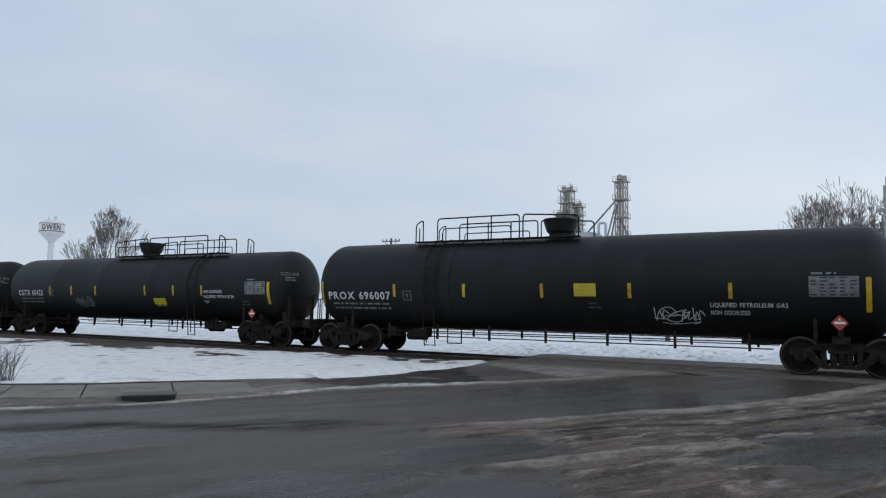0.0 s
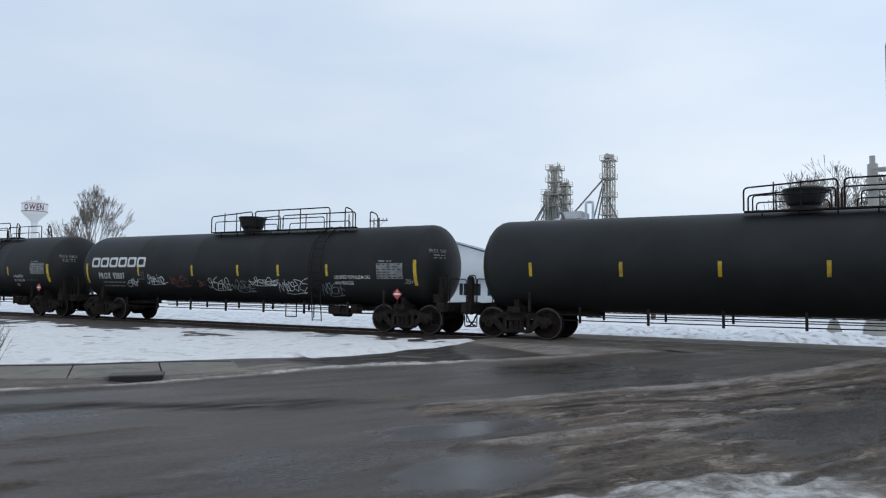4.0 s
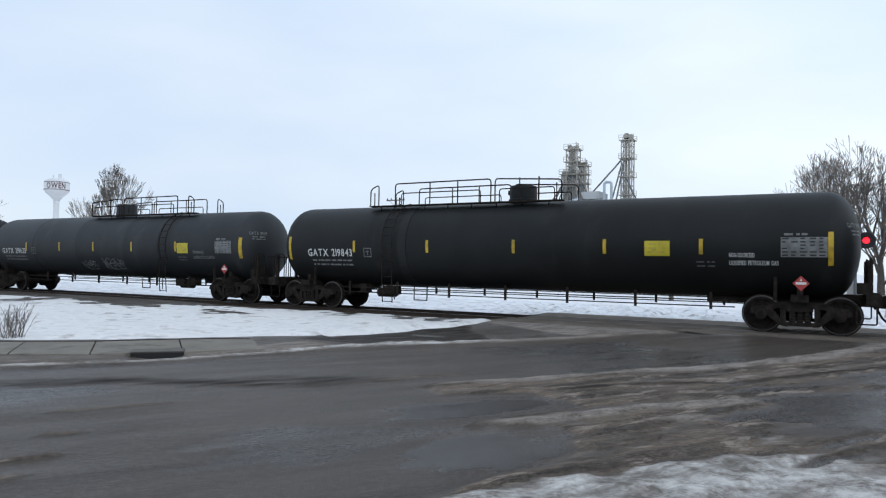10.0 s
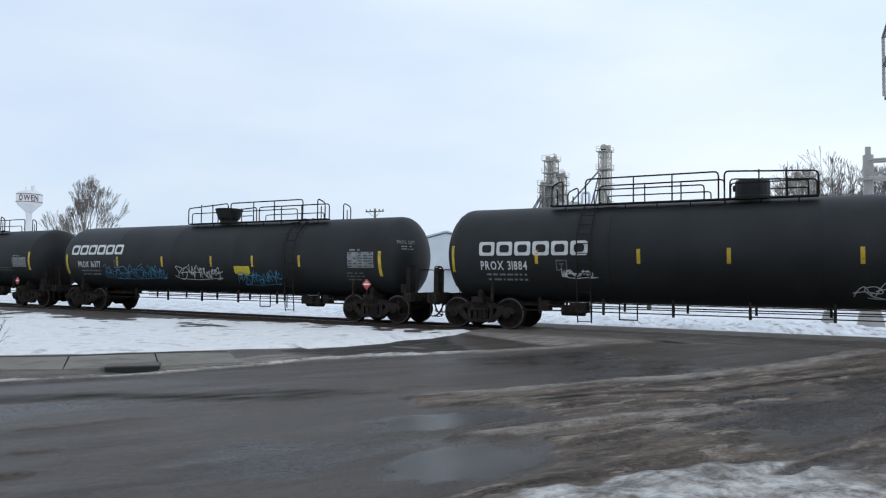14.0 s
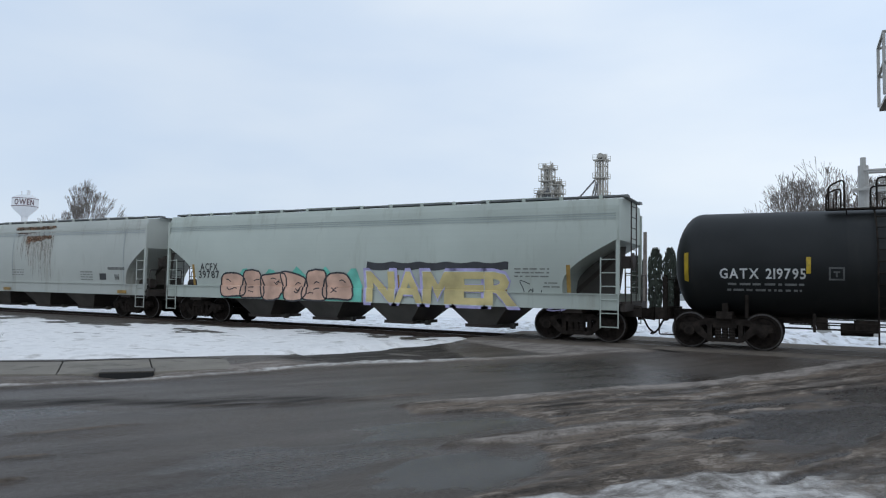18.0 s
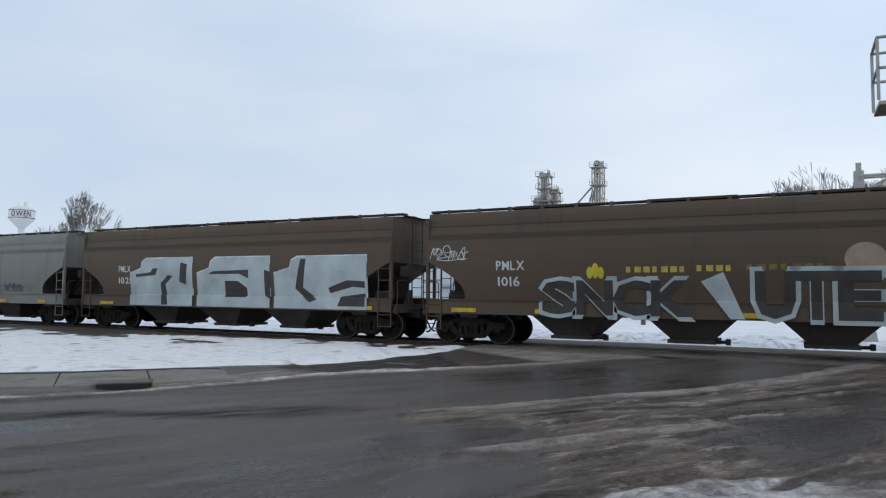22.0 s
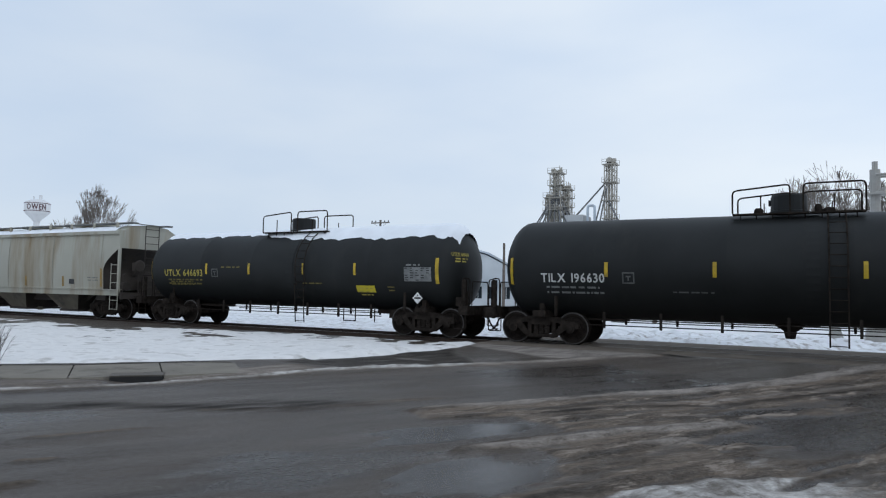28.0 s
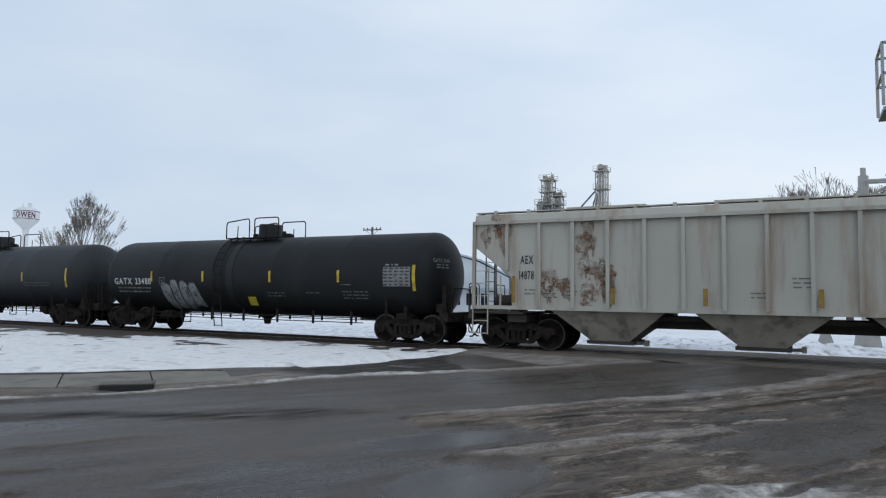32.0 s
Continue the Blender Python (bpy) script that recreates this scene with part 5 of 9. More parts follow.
                part("wrapping", bm, WRAPW, bu)
                if side < 0:
                    w = lambda x, z, l=0.0: (x, -1.428 - l, z)
                    bm = bmesh.new()
                    bl = bmesh.new()
                    m = max(1, round((x1 - x0) / 1.05))
                    for i in range(m):
                        c = x0 + (x1 - x0) * (i + 0.1) / m
                        cw = (x1 - x0) / m * 0.8
                        patch(bm, c, c + cw * 0.2, z0 + 0.42, z0 + 0.56, w, 1, 0.03)
                        for j in range(7):      # the maker's word as plain slanted blocks
                            a2 = c + cw * (0.24 + 0.108 * j)
                            patch(bm, a2, a2 + cw * (0.085 if j % 3 else 0.05), z0 + (0.42 if j % 2 else 0.45), z0 + 0.57, w, 1, 0.035)
                        patch(bm, c + cw * 0.2, c + cw, z0 + 0.385, z0 + 0.40, w, 1)
                        patch(bm, c, c + cw, z0 + 0.13, z0 + 0.215, w, 1)
                        patch(bl, c + cw * 0.05, c + cw * 0.95, z0 + 0.155, z0 + 0.185, lambda x, z: w(x, z, 0.003), 1)
                    part("print", bm, WRAPB, bu, "dark blue printed blocks")
                    part("pale_print", bl, WRAPL, bu, "pale blue line in the printed band")
                home = ((x0 + x1) / 2, (ya + yb) / 2, z0)
                for ob in bu.children:
                    ob.location = [-q for q in home]
                LOADS.append((centre, bu, home))
    for i in range(17):
        bm = bmesh.new()
        x = lo + 0.4 + (hi - lo - 0.8) * i / 16
        f = (x - lo) / (hi - lo)
        z1 = tiers[4] if not 0.28 < f < 0.53 else tiers[3]
        pipe(bm, [(x, -1.41, 1.0), (x, -1.455, 1.1), (x + r.uniform(-0.02, 0.02), -1.452, z1 - 0.12), (x, -1.40, z1 + 0.02), (x, -0.3, z1 + 0.3)], 0.012, 5)
        part("load_strap", bm, STRAP, car)
    bm = bmesh.new()
    n, rows = 24, []
    x0, x1 = lo + (hi - lo) * 0.29, lo + (hi - lo) * 0.515
    for i in range(n + 1):
        x = x0 + (x1 - x0) * i / n
        h = 0.12 + 0.1 * i / n + r.uniform(-0.03, 0.03)
        rows.append([bm.verts.new((x, y, tiers[3] - 0.01 + h * k)) for y, k in ((-1.38, 0.1), (-1.25, 0.8), (-0.8, 1), (-0.4, 1.1))])
    for p, q in zip(rows, rows[1:]):
        for j in range(3):
            bm.faces.new((p[j], p[j + 1], q[j + 1], q[j]))
    part("snow_cover", bm, SNOWCAP, car, "drift of snow on the lower bundles", smooth=True)
    running_gear(car, half, half - 2.35)
    return car

# ---- the train, front to back: centre at the start and coupled length ----
TRAIN = []
TRAIN.append((-7.29, tank_car(19.35, -7.29, radius=1.49, mid=2.35, seed=1, hatch='bowl', label='black tank car with white stencils and a sprayed scrawl', plat=(-4.95, 0.85), ladder=-3.95, text=('PROX 696007', -8.11, -5.5, 1.83), panel=(0.92, 1.57, 1.96, 2.33), data=(6.96, 8.03, 1.98, 2.48), placard=(7.6, 1.34, 'red'), legend=(('LIQUEFIED PETROLEUM GAS', 'NON ODORIZED'), 4.64, 6.49, 1.7), grafs=[(3.09, 4.35, 1.23, 1.78, 'tag:white')], fineprint=[(1.32, 1.69, 1.78, 2)], bars=[-5.32, -2.7, -0.08, 2.53, 5.15], ends=[-8.39, 8.23])))
TRAIN.append((-26.89, tank_car(19.85, -26.89, seed=2, hatch='bowl', label='black tank car with white stencils and a yellow notice', plat=(-1.45, 5.6), ladder=4.5, text=('CGTX 65423', -7.88, -5.9, 1.89), panel=(2.02, 2.77, 1.54, 1.81), data=(7.36, 8.4, 1.98, 2.47), placard=(7.8, 1.25, 'red'), legend=(('NON ODORIZED', 'LIQUEFIED PETROLEUM', 'GAS'), 5.07, 6.74, 2.03), grafs=[(-3.46, -2.19, 1.41, 1.92, 'tag:grey')], fineprint=[(7.07, 7.56, 1.72, 2)], bars=[-5.3, -3.63, -1.86, 1.52, 3.3, 4.97], ends=[-8.7, 8.56])))
TRAIN.append((-47.05, tank_car(20.46, -47.05, seed=3, hatch='drum', label='black tank car with large white graffiti letters on its side', plat=(-5.6, 1.6), ladder=-4.35, text=('NATX 401196', -7.97, -5.85, 1.87), panel=(4.17, 4.83, 1.92, 2.3), data=(7.58, 8.67, 1.93, 2.35), placard=(8.25, 1.21, 'red'), grafs=[(-1.19, 4.05, 1.13, 2.42, 'piece:silver:black:6'), (-2.43, -1.25, 1.37, 2.35, 'tag:white'), (-4.35, -3.29, 1.75, 2.27, 'tag:grey'), (-3.29, -2.43, 1.35, 1.73, 'tag:grey'), (5.87, 6.88, 1.31, 1.74, 'tag:white'), (6.31, 7.3, 2.0, 2.35, 'tag:white')], fineprint=[(6.6, 7.22, 1.96, 3)], bars=[-5.77, -2.55, 0.37, 3.03], ends=[-8.82, 8.83])))
TRAIN.append((-67.41, tank_car(20.26, -67.41, seed=4, hatch='drum', paint=GREYBLACK, label='greyish black tank car with white sprayed signatures', plat=(-5.6, 1.6), ladder=-4.35, text=('GATX 212421', -7.95, -5.96, 1.88), panel=(4.23, 4.9, 1.97, 2.37), data=(7.62, 8.66, 1.91, 2.44), placard=(8.27, 1.2, 'red'), legend=(('NON-ODORIZED', 'LIQUEFIED PETROLEUM GAS'), 6.15, 7.34, 1.95), grafs=[(-2.52, -0.59, 1.28, 2.28, 'tag:white'), (-0.47, 0.66, 1.65, 2.03, 'tag:grey'), (1.21, 5.77, 1.17, 1.85, 'tag:white')], fineprint=[(6.97, 7.57, 2.29, 1), (7.34, 7.83, 1.63, 2)], bars=[-5.79, -2.58, 0.3, 3.14, 5.91], ends=[-8.85, 8.78])))
TRAIN.append((-87.48, tank_car(19.88, -87.48, seed=5, hatch='bowl', label='clean black tank car with white stencils and yellow stripes', plat=(-1.45, 5.6), ladder=4.5, data=(7.04, 8.08, 1.85, 2.31), placard=(7.84, 1.29, 'red'), fineprint=[(5.24, 6.56, 1.86, 2)], bars=[-7.3, -4.6, -2.0, 0.51, 2.67, 4.97], ends=[-9.0, 8.43])))
TRAIN.append((-107.32, tank_car(19.8, -107.32, seed=6, hatch='bowl', label='black tank car with white block lettering and many sprayed signatures', plat=(-1.45, 5.6), ladder=4.5, text=('PROX 93807', -7.58, -5.91, 1.79), brand=(-8.03, -4.49, 2.28), data=(7.0, 8.04, 1.83, 2.35), placard=(7.86, 1.32, 'red'), legend=(('LIQUEFIED PETROLEUM GAS', 'NON ODORIZED'), 5.21, 6.73, 1.83), grafs=[(-5.81, -5.2, 1.39, 1.94, 'tag:white'), (-4.56, -3.5, 1.55, 1.98, 'tag:white'), (-3.19, -2.1, 1.47, 1.94, 'tag:red'), (-1.62, -1.25, 1.48, 1.79, 'tag:red'), (-1.0, 0.12, 1.35, 1.89, 'tag:white'), (0.2, 1.3, 1.3, 1.79, 'tag:grey'), (1.21, 2.49, 1.55, 1.89, 'tag:white'), (2.54, 3.8, 1.26, 1.92, 'tag:white'), (4.52, 5.43, 1.2, 1.75, 'tag:grey'), (8.08, 8.41, 1.66, 1.83, 'tag:grey')], bars=[-4.99, -1.81, 0.65, 2.66, 4.9], ends=[-8.36, 8.51])))
TRAIN.append((-126.89, tank_car(19.34, -126.89, radius=1.49, mid=2.35, seed=7, hatch='bowl', label='clean black tank car with white stencils and yellow stripes', plat=(-0.85, 4.95), ladder=3.95, text=('PROX 696022', -8.09, -5.45, 1.86), panel=(0.94, 1.65, 1.97, 2.35), data=(7.02, 8.1, 1.99, 2.5), placard=(7.72, 1.36, 'red'), legend=(('LIQUEFIED', 'PETROLEUM', 'GAS'), 5.65, 6.41, 1.84), fineprint=[(6.56, 7.6, 1.73, 1), (-0.37, 0.13, 1.79, 2), (1.05, 1.73, 1.77, 2)], bars=[-5.28, -2.6, -0.01, 2.62, 5.23], ends=[-8.17, 8.34])))
TRAIN.append((-146.73, tank_car(20.34, -146.73, seed=8, hatch='drum', paint=GREYBLACK, label='faded black tank car with two white sprayed signatures', plat=(-5.6, 1.6), ladder=-4.35, text=('GATX 218193', -7.96, -5.88, 1.88), panel=(4.12, 4.82, 1.92, 2.35), data=(7.66, 8.61, 1.93, 2.45), placard=(8.09, 1.28, 'red'), legend=(('NON-ODORIZED', 'LIQUEFIED PETROLEUM GAS'), 6.31, 7.49, 1.91), grafs=[(-2.35, 0.03, 1.31, 2.22, 'tag:white'), (0.61, 2.41, 1.24, 2.19, 'tag:white')], fineprint=[(5.63, 6.19, 1.73, 2), (7.32, 7.79, 1.62, 2)], bars=[-5.82, -2.43, 0.49, 3.14, 5.59], ends=[-8.73, 8.75])))
TRAIN.append((-167.06, tank_car(20.33, -167.06, seed=9, hatch='drum', paint=GREYBLACK, label='faded black tank car with a tilted yellow notice', plat=(-1.45, 5.6), ladder=4.5, text=('CGTX 64730', -7.74, -5.78, 1.88), panel=(-1.39, -0.76, 1.39, 1.75, 0.06), data=(7.45, 8.5, 1.93, 2.41), placard=(8.28, 1.21, 'red'), legend=(('NON-ODORIZED', 'LIQUEFIED PETROLEUM GAS'), 6.33, 7.39, 1.88), fineprint=[(7.11, 7.63, 1.63, 2)], bars=[-5.59, -3.16, -0.21, 2.72, 5.23], ends=[-8.75, 8.79])))
TRAIN.append((-187.08, tank_car(19.71, -187.08, radius=1.455, mid=2.315, seed=10, jacket=True, hatch='bowl', label='black tank car with white block lettering and raised end bands', plat=(-5.6, 1.6), ladder=-4.35, text=('PROX 95484', -7.63, -6.05, 1.85), brand=(-8.03, -4.64, 2.43), data=(7.13, 8.19, 1.9, 2.4), placard=(7.77, 1.33, 'red'), legend=(('LIQUEFIED PETROLEUM GAS', 'NON ODORIZED'), 5.19, 6.59, 1.83), bars=[-4.94, -2.24, 0.52, 2.72, 4.88], ends=[-8.38, 8.34])))
TRAIN.append((-206.86, tank_car(19.84, -206.86, seed=11, jacket=True, hatch='bowl', label='black tank car with white block lettering and a faded yellow notice', plat=(-1.45, 5.6), ladder=4.5, text=('PROX 93710', -7.6, -6.0, 1.76), brand=(-8.08, -4.5, 2.29), panel=(-2.78, -2.0, 1.56, 1.85), data=(6.93, 7.98, 1.83, 2.35), placard=(7.8, 1.33, 'red'), legend=(('LIQUEFIED PETROLEUM GAS', 'NON ODORIZED'), 5.17, 6.67, 1.81), bars=[-4.98, -1.98, 0.76, 2.91, 4.98], ends=[-8.37, 8.41])))
TRAIN.append((-226.93, tank_car(20.29, -226.93, seed=12, hatch='drum', label='black tank car with rust-brown haze and a yellow notice', plat=(-5.6, 1.6), ladder=-4.35, text=('GATX 219843', -7.88, -5.88, 1.89), panel=(4.26, 4.94, 1.97, 2.38), data=(7.67, 8.71, 1.96, 2.46), placard=(8.13, 1.3, 'red'), legend=(('NON-ODORIZED', 'LIQUEFIED PETROLEUM GAS'), 6.45, 7.62, 1.95), fineprint=[(5.6, 6.1, 1.84, 2)], bars=[-5.78, -2.8, 0.29, 3.13, 5.75], ends=[-8.73, 8.78])))
TRAIN.append((-247.21, tank_car(20.28, -247.21, seed=13, hatch='drum', paint=GREYBLACK, label='faded black tank car with two small sprayed signatures', plat=(-1.45, 5.6), ladder=4.5, text=('GATX 219633', -7.87, -5.8, 1.9), panel=(5.31, 5.98, 1.95, 2.37), data=(7.56, 8.47, 1.96, 2.45), placard=(8.15, 1.33, 'red'), legend=(('NON-ODORIZED', 'LIQUEFIED PETROLEUM GAS'), 6.27, 7.49, 1.94), grafs=[(-1.48, -0.49, 1.18, 1.66, 'tag:grey'), (0.11, 1.51, 1.21, 1.77, 'tag:grey')], fineprint=[(5.32, 5.84, 1.81, 2)], bars=[-5.73, -2.97, -0.36, 2.36, 5.21], ends=[-8.75, 8.91])))
TRAIN.append((-267.0, tank_car(19.29, -267.0, radius=1.49, mid=2.35, seed=14, hatch='bowl', label='clean black tank car with white stencils and yellow stripes', plat=(-0.85, 4.95), ladder=3.95, text=('PROX 696146', -8.03, -5.46, 1.85), panel=(0.98, 1.67, 2.0, 2.37), data=(7.04, 8.09, 1.97, 2.48), placard=(7.67, 1.34, 'red'), fineprint=[(-0.43, 0.14, 1.81, 1), (1.01, 1.74, 1.81, 2), (6.43, 7.19, 1.77, 3)], bars=[-5.21, -2.63, -0.01, 2.61, 5.21], ends=[-8.29, 8.35])))
TRAIN.append((-286.53, tank_car(19.79, -286.53, seed=15, jacket=True, hatch='bowl', label='black tank car with white block lettering and a yellow notice', plat=(-5.6, 1.6), ladder=-4.35, text=('PROX 94134', -7.57, -5.86, 1.77), brand=(-8.04, -4.5, 2.33), panel=(-2.62, -1.84, 1.8, 2.08), data=(7.12, 8.13, 1.82, 2.29), placard=(7.78, 1.24, 'red'), legend=(('LIQUEFIED PETROLEUM GAS', 'NON ODORIZED'), 5.25, 6.76, 1.79), bars=[-4.98, -2.94, -0.52, 1.98, 4.8], ends=[-8.34, 8.5])))
TRAIN.append((-306.29, tank_car(19.72, -306.29, radius=1.49, mid=2.35, seed=16, hatch='drum', label='black tank car with white block lettering and small tags', plat=(-5.6, 1.6), ladder=-4.35, text=('PROX 31884', -7.62, -6.1, 1.85), brand=(-7.66, -4.17, 2.27), panel=(3.59, 4.37, 1.75, 2.05), data=(7.31, 8.31, 1.91, 2.38), placard=(7.77, 1.23, 'red'), grafs=[(-5.09, -4.09, 1.61, 1.89, 'tag:white'), (2.42, 3.47, 1.17, 1.61, 'tag:white')], fineprint=[(5.18, 6.87, 2.02, 2), (6.27, 6.82, 1.75, 2)], bars=[-5.79, -2.81, -0.49, 2.5, 5.07], ends=[-8.59, 8.63])))
TRAIN.append((-326.02, tank_car(19.74, -326.02, seed=17, hatch='bowl', label='black tank car with blue and white sprayed signatures', plat=(-1.45, 5.6), ladder=4.5, text=('PROX 36377', -7.6, -6.11, 1.89), brand=(-8.07, -4.59, 2.43), panel=(1.7, 2.48, 1.66, 1.94), data=(7.03, 8.1, 1.89, 2.43), placard=(7.86, 1.33, 'red'), grafs=[(-6.0, -2.21, 1.4, 2.05, 'tag:blue'), (-1.61, 0.93, 1.41, 2.05, 'tag:white'), (1.7, 3.81, 1.23, 1.84, 'tag:blue')], fineprint=[(6.92, 7.65, 1.73, 3)], bars=[-4.99, -2.23, 0.53, 2.66, 4.9], ends=[-8.38, 8.35])))
TRAIN.append((-345.99, tank_car(20.2, -345.99, seed=18, hatch='drum', label='black tank car with faint red scrawl and a yellow notice', plat=(-1.45, 5.6), ladder=4.5, panel=(5.16, 5.85, 1.86, 2.31), data=(7.36, 8.45, 1.89, 2.35), placard=(7.9, 1.24, 'red'), fineprint=[(6.16, 7.26, 1.87, 2)], bars=[-7.2, -4.8, -3.05, -0.32, 2.33], ends=[-9.2, 8.7])))
TRAIN.append((-365.76, tank_car(19.35, -365.76, radius=1.49, mid=2.35, seed=19, hatch='bowl', label='clean black tank car with white stencils and yellow stripes', plat=(-4.95, 0.85), ladder=-3.95, text=('PROX 696070', -8.12, -5.52, 1.86), panel=(0.89, 1.58, 1.98, 2.36), data=(6.94, 8.0, 2.04, 2.53), placard=(7.57, 1.41, 'red'), legend=(('LIQUEFIED PETROLEUM GAS', 'NON ODORIZED'), 4.62, 6.49, 1.77), fineprint=[(-0.53, 0.04, 1.81, 1), (0.89, 1.61, 1.82, 2)], bars=[-5.3, -2.73, -0.09, 2.52, 5.14], ends=[-8.41, 8.2])))
TRAIN.append((-385.49, tank_car(20.09, -385.49, seed=20, hatch='drum', label='black tank car with three white slashes beside its notice', plat=(-5.6, 1.6), ladder=-4.35, text=('GATX 219795', -8.09, -6.08, 1.89), panel=(4.05, 4.73, 1.9, 2.32), data=(7.46, 8.48, 1.89, 2.43), placard=(7.91, 1.26, 'red'), legend=(('NON-ODORIZED', 'LIQUEFIED PETROLEUM GAS'), 6.24, 7.44, 1.89), grafs=[(4.73, 4.9, 1.24, 1.68, 'slash')], fineprint=[(6.38, 7.33, 2.65, 1), (5.61, 6.3, 1.76, 2)], bars=[-6.02, -3.05, 0.09, 2.96, 5.49], ends=[-8.94, 8.57])))
TRAIN.append((-405.18, hopper_car(19.3, -405.18, seed=21, cut_share=0.85, paint='mint', bays=4, seams=0, curve=0.14, cut=(2.95, 1.6), ridges=(3.55, 3.62, 3.69), label='pale grey-green hopper car with two coloured graffiti pieces', text=[('ACFX', -7.1, -6.18, 1.99, 0.27), ('39787', -7.2, -6.12, 1.7, 0.27)], stripes=[-7.47, 1.8, 5.58, 7.56], fineprint=[(5.89, 6.99, 2.12, 3), (6.78, 7.29, 1.71, 2)], grafs=[(-6.0, 0.4, 0.97, 2.22, 'halo:green'), (-5.9, -0.1, 0.97, 1.93, 'piece:pink:black:6'), (0.6, 6.0, 1.0, 1.98, 'word:NAMER:straw:lilac:white'), (0.62, 5.71, 1.97, 2.31, 'wave:black'), (5.98, 6.6, 0.94, 1.78, 'tag:black'), (6.69, 7.46, 0.88, 1.38, 'tag:lilac')])))
TRAIN.append((-424.56, hopper_car(19.47, -424.56, seed=22, cut_share=0.85, paint='grey', bays=4, seams=3, curve=0.1, cut=(2.9, 1.15), ridges=(3.55, 3.62), label='pale grey hopper car with rust runs below the roof', text=[('DCLX 7169', -7.28, -5.8, 1.9, 0.22), ('PLASTIC GRANULES', 6.82, 7.83, 1.99, 0.11), ('UCLX', 7.21, 7.48, 1.68, 0.12), ('7169', 7.22, 7.48, 1.57, 0.12)], fineprint=[(-7.2, -5.83, 1.78, 2), (-0.06, 0.89, 1.98, 3), (4.95, 5.78, 1.91, 4)], rust=[(0.2, 3.0, 3.0, 3.98), (1.0, 2.9, 2.3, 3.55)], sill_tape=[-7.48, -0.36, 7.74], panels=[(6.25, 6.67, 1.56, 1.83, DARKTEXT), (6.79, 7.86, 1.99, 2.1, GREYTEXT)])))
TRAIN.append((-443.9, hopper_car(19.21, -443.9, seed=23, paint='tan', bays=4, seams=11, curve=0.1, cut=(2.55, 1.2), label='grey-beige hopper car with small scrawls and four bays', text=[('TILX', -7.37, -6.78, 2.17, 0.26), ('570174', -7.37, -6.4, 1.76, 0.26)], stripes=[-7.45, -5.21, -2.78, -0.25, 2.27, 4.78, 7.0], fineprint=[(-7.32, -6.31, 1.69, 2), (5.83, 6.48, 1.95, 3), (-5.93, -5.64, 1.54, 2)], grafs=[(-0.35, 2.75, 1.54, 2.12, 'tag:grey'), (-3.7, -3.15, 1.4, 1.91, 'tag:black')], panels=[(-5.57, -5.33, 1.96, 2.21, GREYTEXT)])))
TRAIN.append((-462.85, hopper_car(18.68, -462.85, seed=24, paint='tan', bays=4, seams=11, curve=0.1, cut=(2.55, 1.2), label='grey-beige hopper car with four bays and faint stencils', text=[('TILX', -7.16, -6.59, 2.16, 0.26), ('570207', -7.16, -6.19, 1.73, 0.26)], stripes=[-7.42, -5.12, -2.55, -0.05, 2.44, 4.95, 7.17], fineprint=[(-7.09, -6.14, 1.69, 2), (6.02, 6.71, 1.95, 3)], panels=[(-5.44, -5.16, 1.96, 2.2, GREYTEXT)])))
TRAIN.append((-480.76, hopper_car(17.15, -480.76, seed=25, cut_share=0.85, paint='brown', bays=3, seams=0, curve=0.12, cut=(2.6, 1.3), ridges=(3.3, 3.36, 3.42), foot=0.55, ink=WHITE, label='dark brown hopper car with yellow emblem and silver graffiti', text=[('PMLX', -5.49, -4.58, 2.3, 0.27), ('1016', -5.44, -4.74, 1.82, 0.27)], fineprint=[(-5.45, -4.02, 1.25, 2)], grafs=[(-4.05, 0.1, 1.02, 1.97, 'word:SNCK:shade:silver:silver'), (1.65, 4.4, 1.02, 2.2, 'word:UTE:shade:silver:silver'), (0.35, 1.4, 0.98, 2.2, 'blade:silver'), (-7.75, -6.5, 2.61, 3.1, 'tag:white')], sill_tape=[-6.59, -3.85, 1.58, 3.93], spots=[(-2.46, 2.26, 0.10, 0.22, YELLOWBOX), (-2.62, 2.20, 0.09, 0.17, YELLOWBOX), (-2.30, 2.20, 0.09, 0.17, YELLOWBOX), (4.07, 2.5, 0.44, 0.40, GRAF['tan'])], blocks=[(-1.6, 0.05, 2.2, 2.36, 7, GOLD), (0.25, 1.2, 2.22, 2.38, 4, GOLD), (1.45, 3.3, 2.25, 2.40, 7, DULLGOLD)])))
TRAIN.append((-497.84, hopper_car(17.0, -497.84, seed=26, cut_share=0.85, paint='brown', bays=3, seams=0, curve=0.12, cut=(2.6, 1.3), ridges=(3.3, 3.36, 3.42), foot=0.55, ink=WHITE, label='dark brown hopper car covered in broad silver graffiti letters', text=[('PMLX', -5.46, -4.73, 2.35, 0.25), ('1021', -5.46, -4.73, 1.88, 0.25)], fineprint=[(4.68, 5.28, 1.77, 2)], grafs=[(-4.75, -1.2, 1.0, 2.9, 'slabs:silver:shade'), (-0.95, 2.7, 1.0, 2.88, 'slabs:silver:shade'), (2.9, 6.9, 1.0, 2.85, 'slabs:silver:shade')], sill_tape=[-6.21, 6.69])))
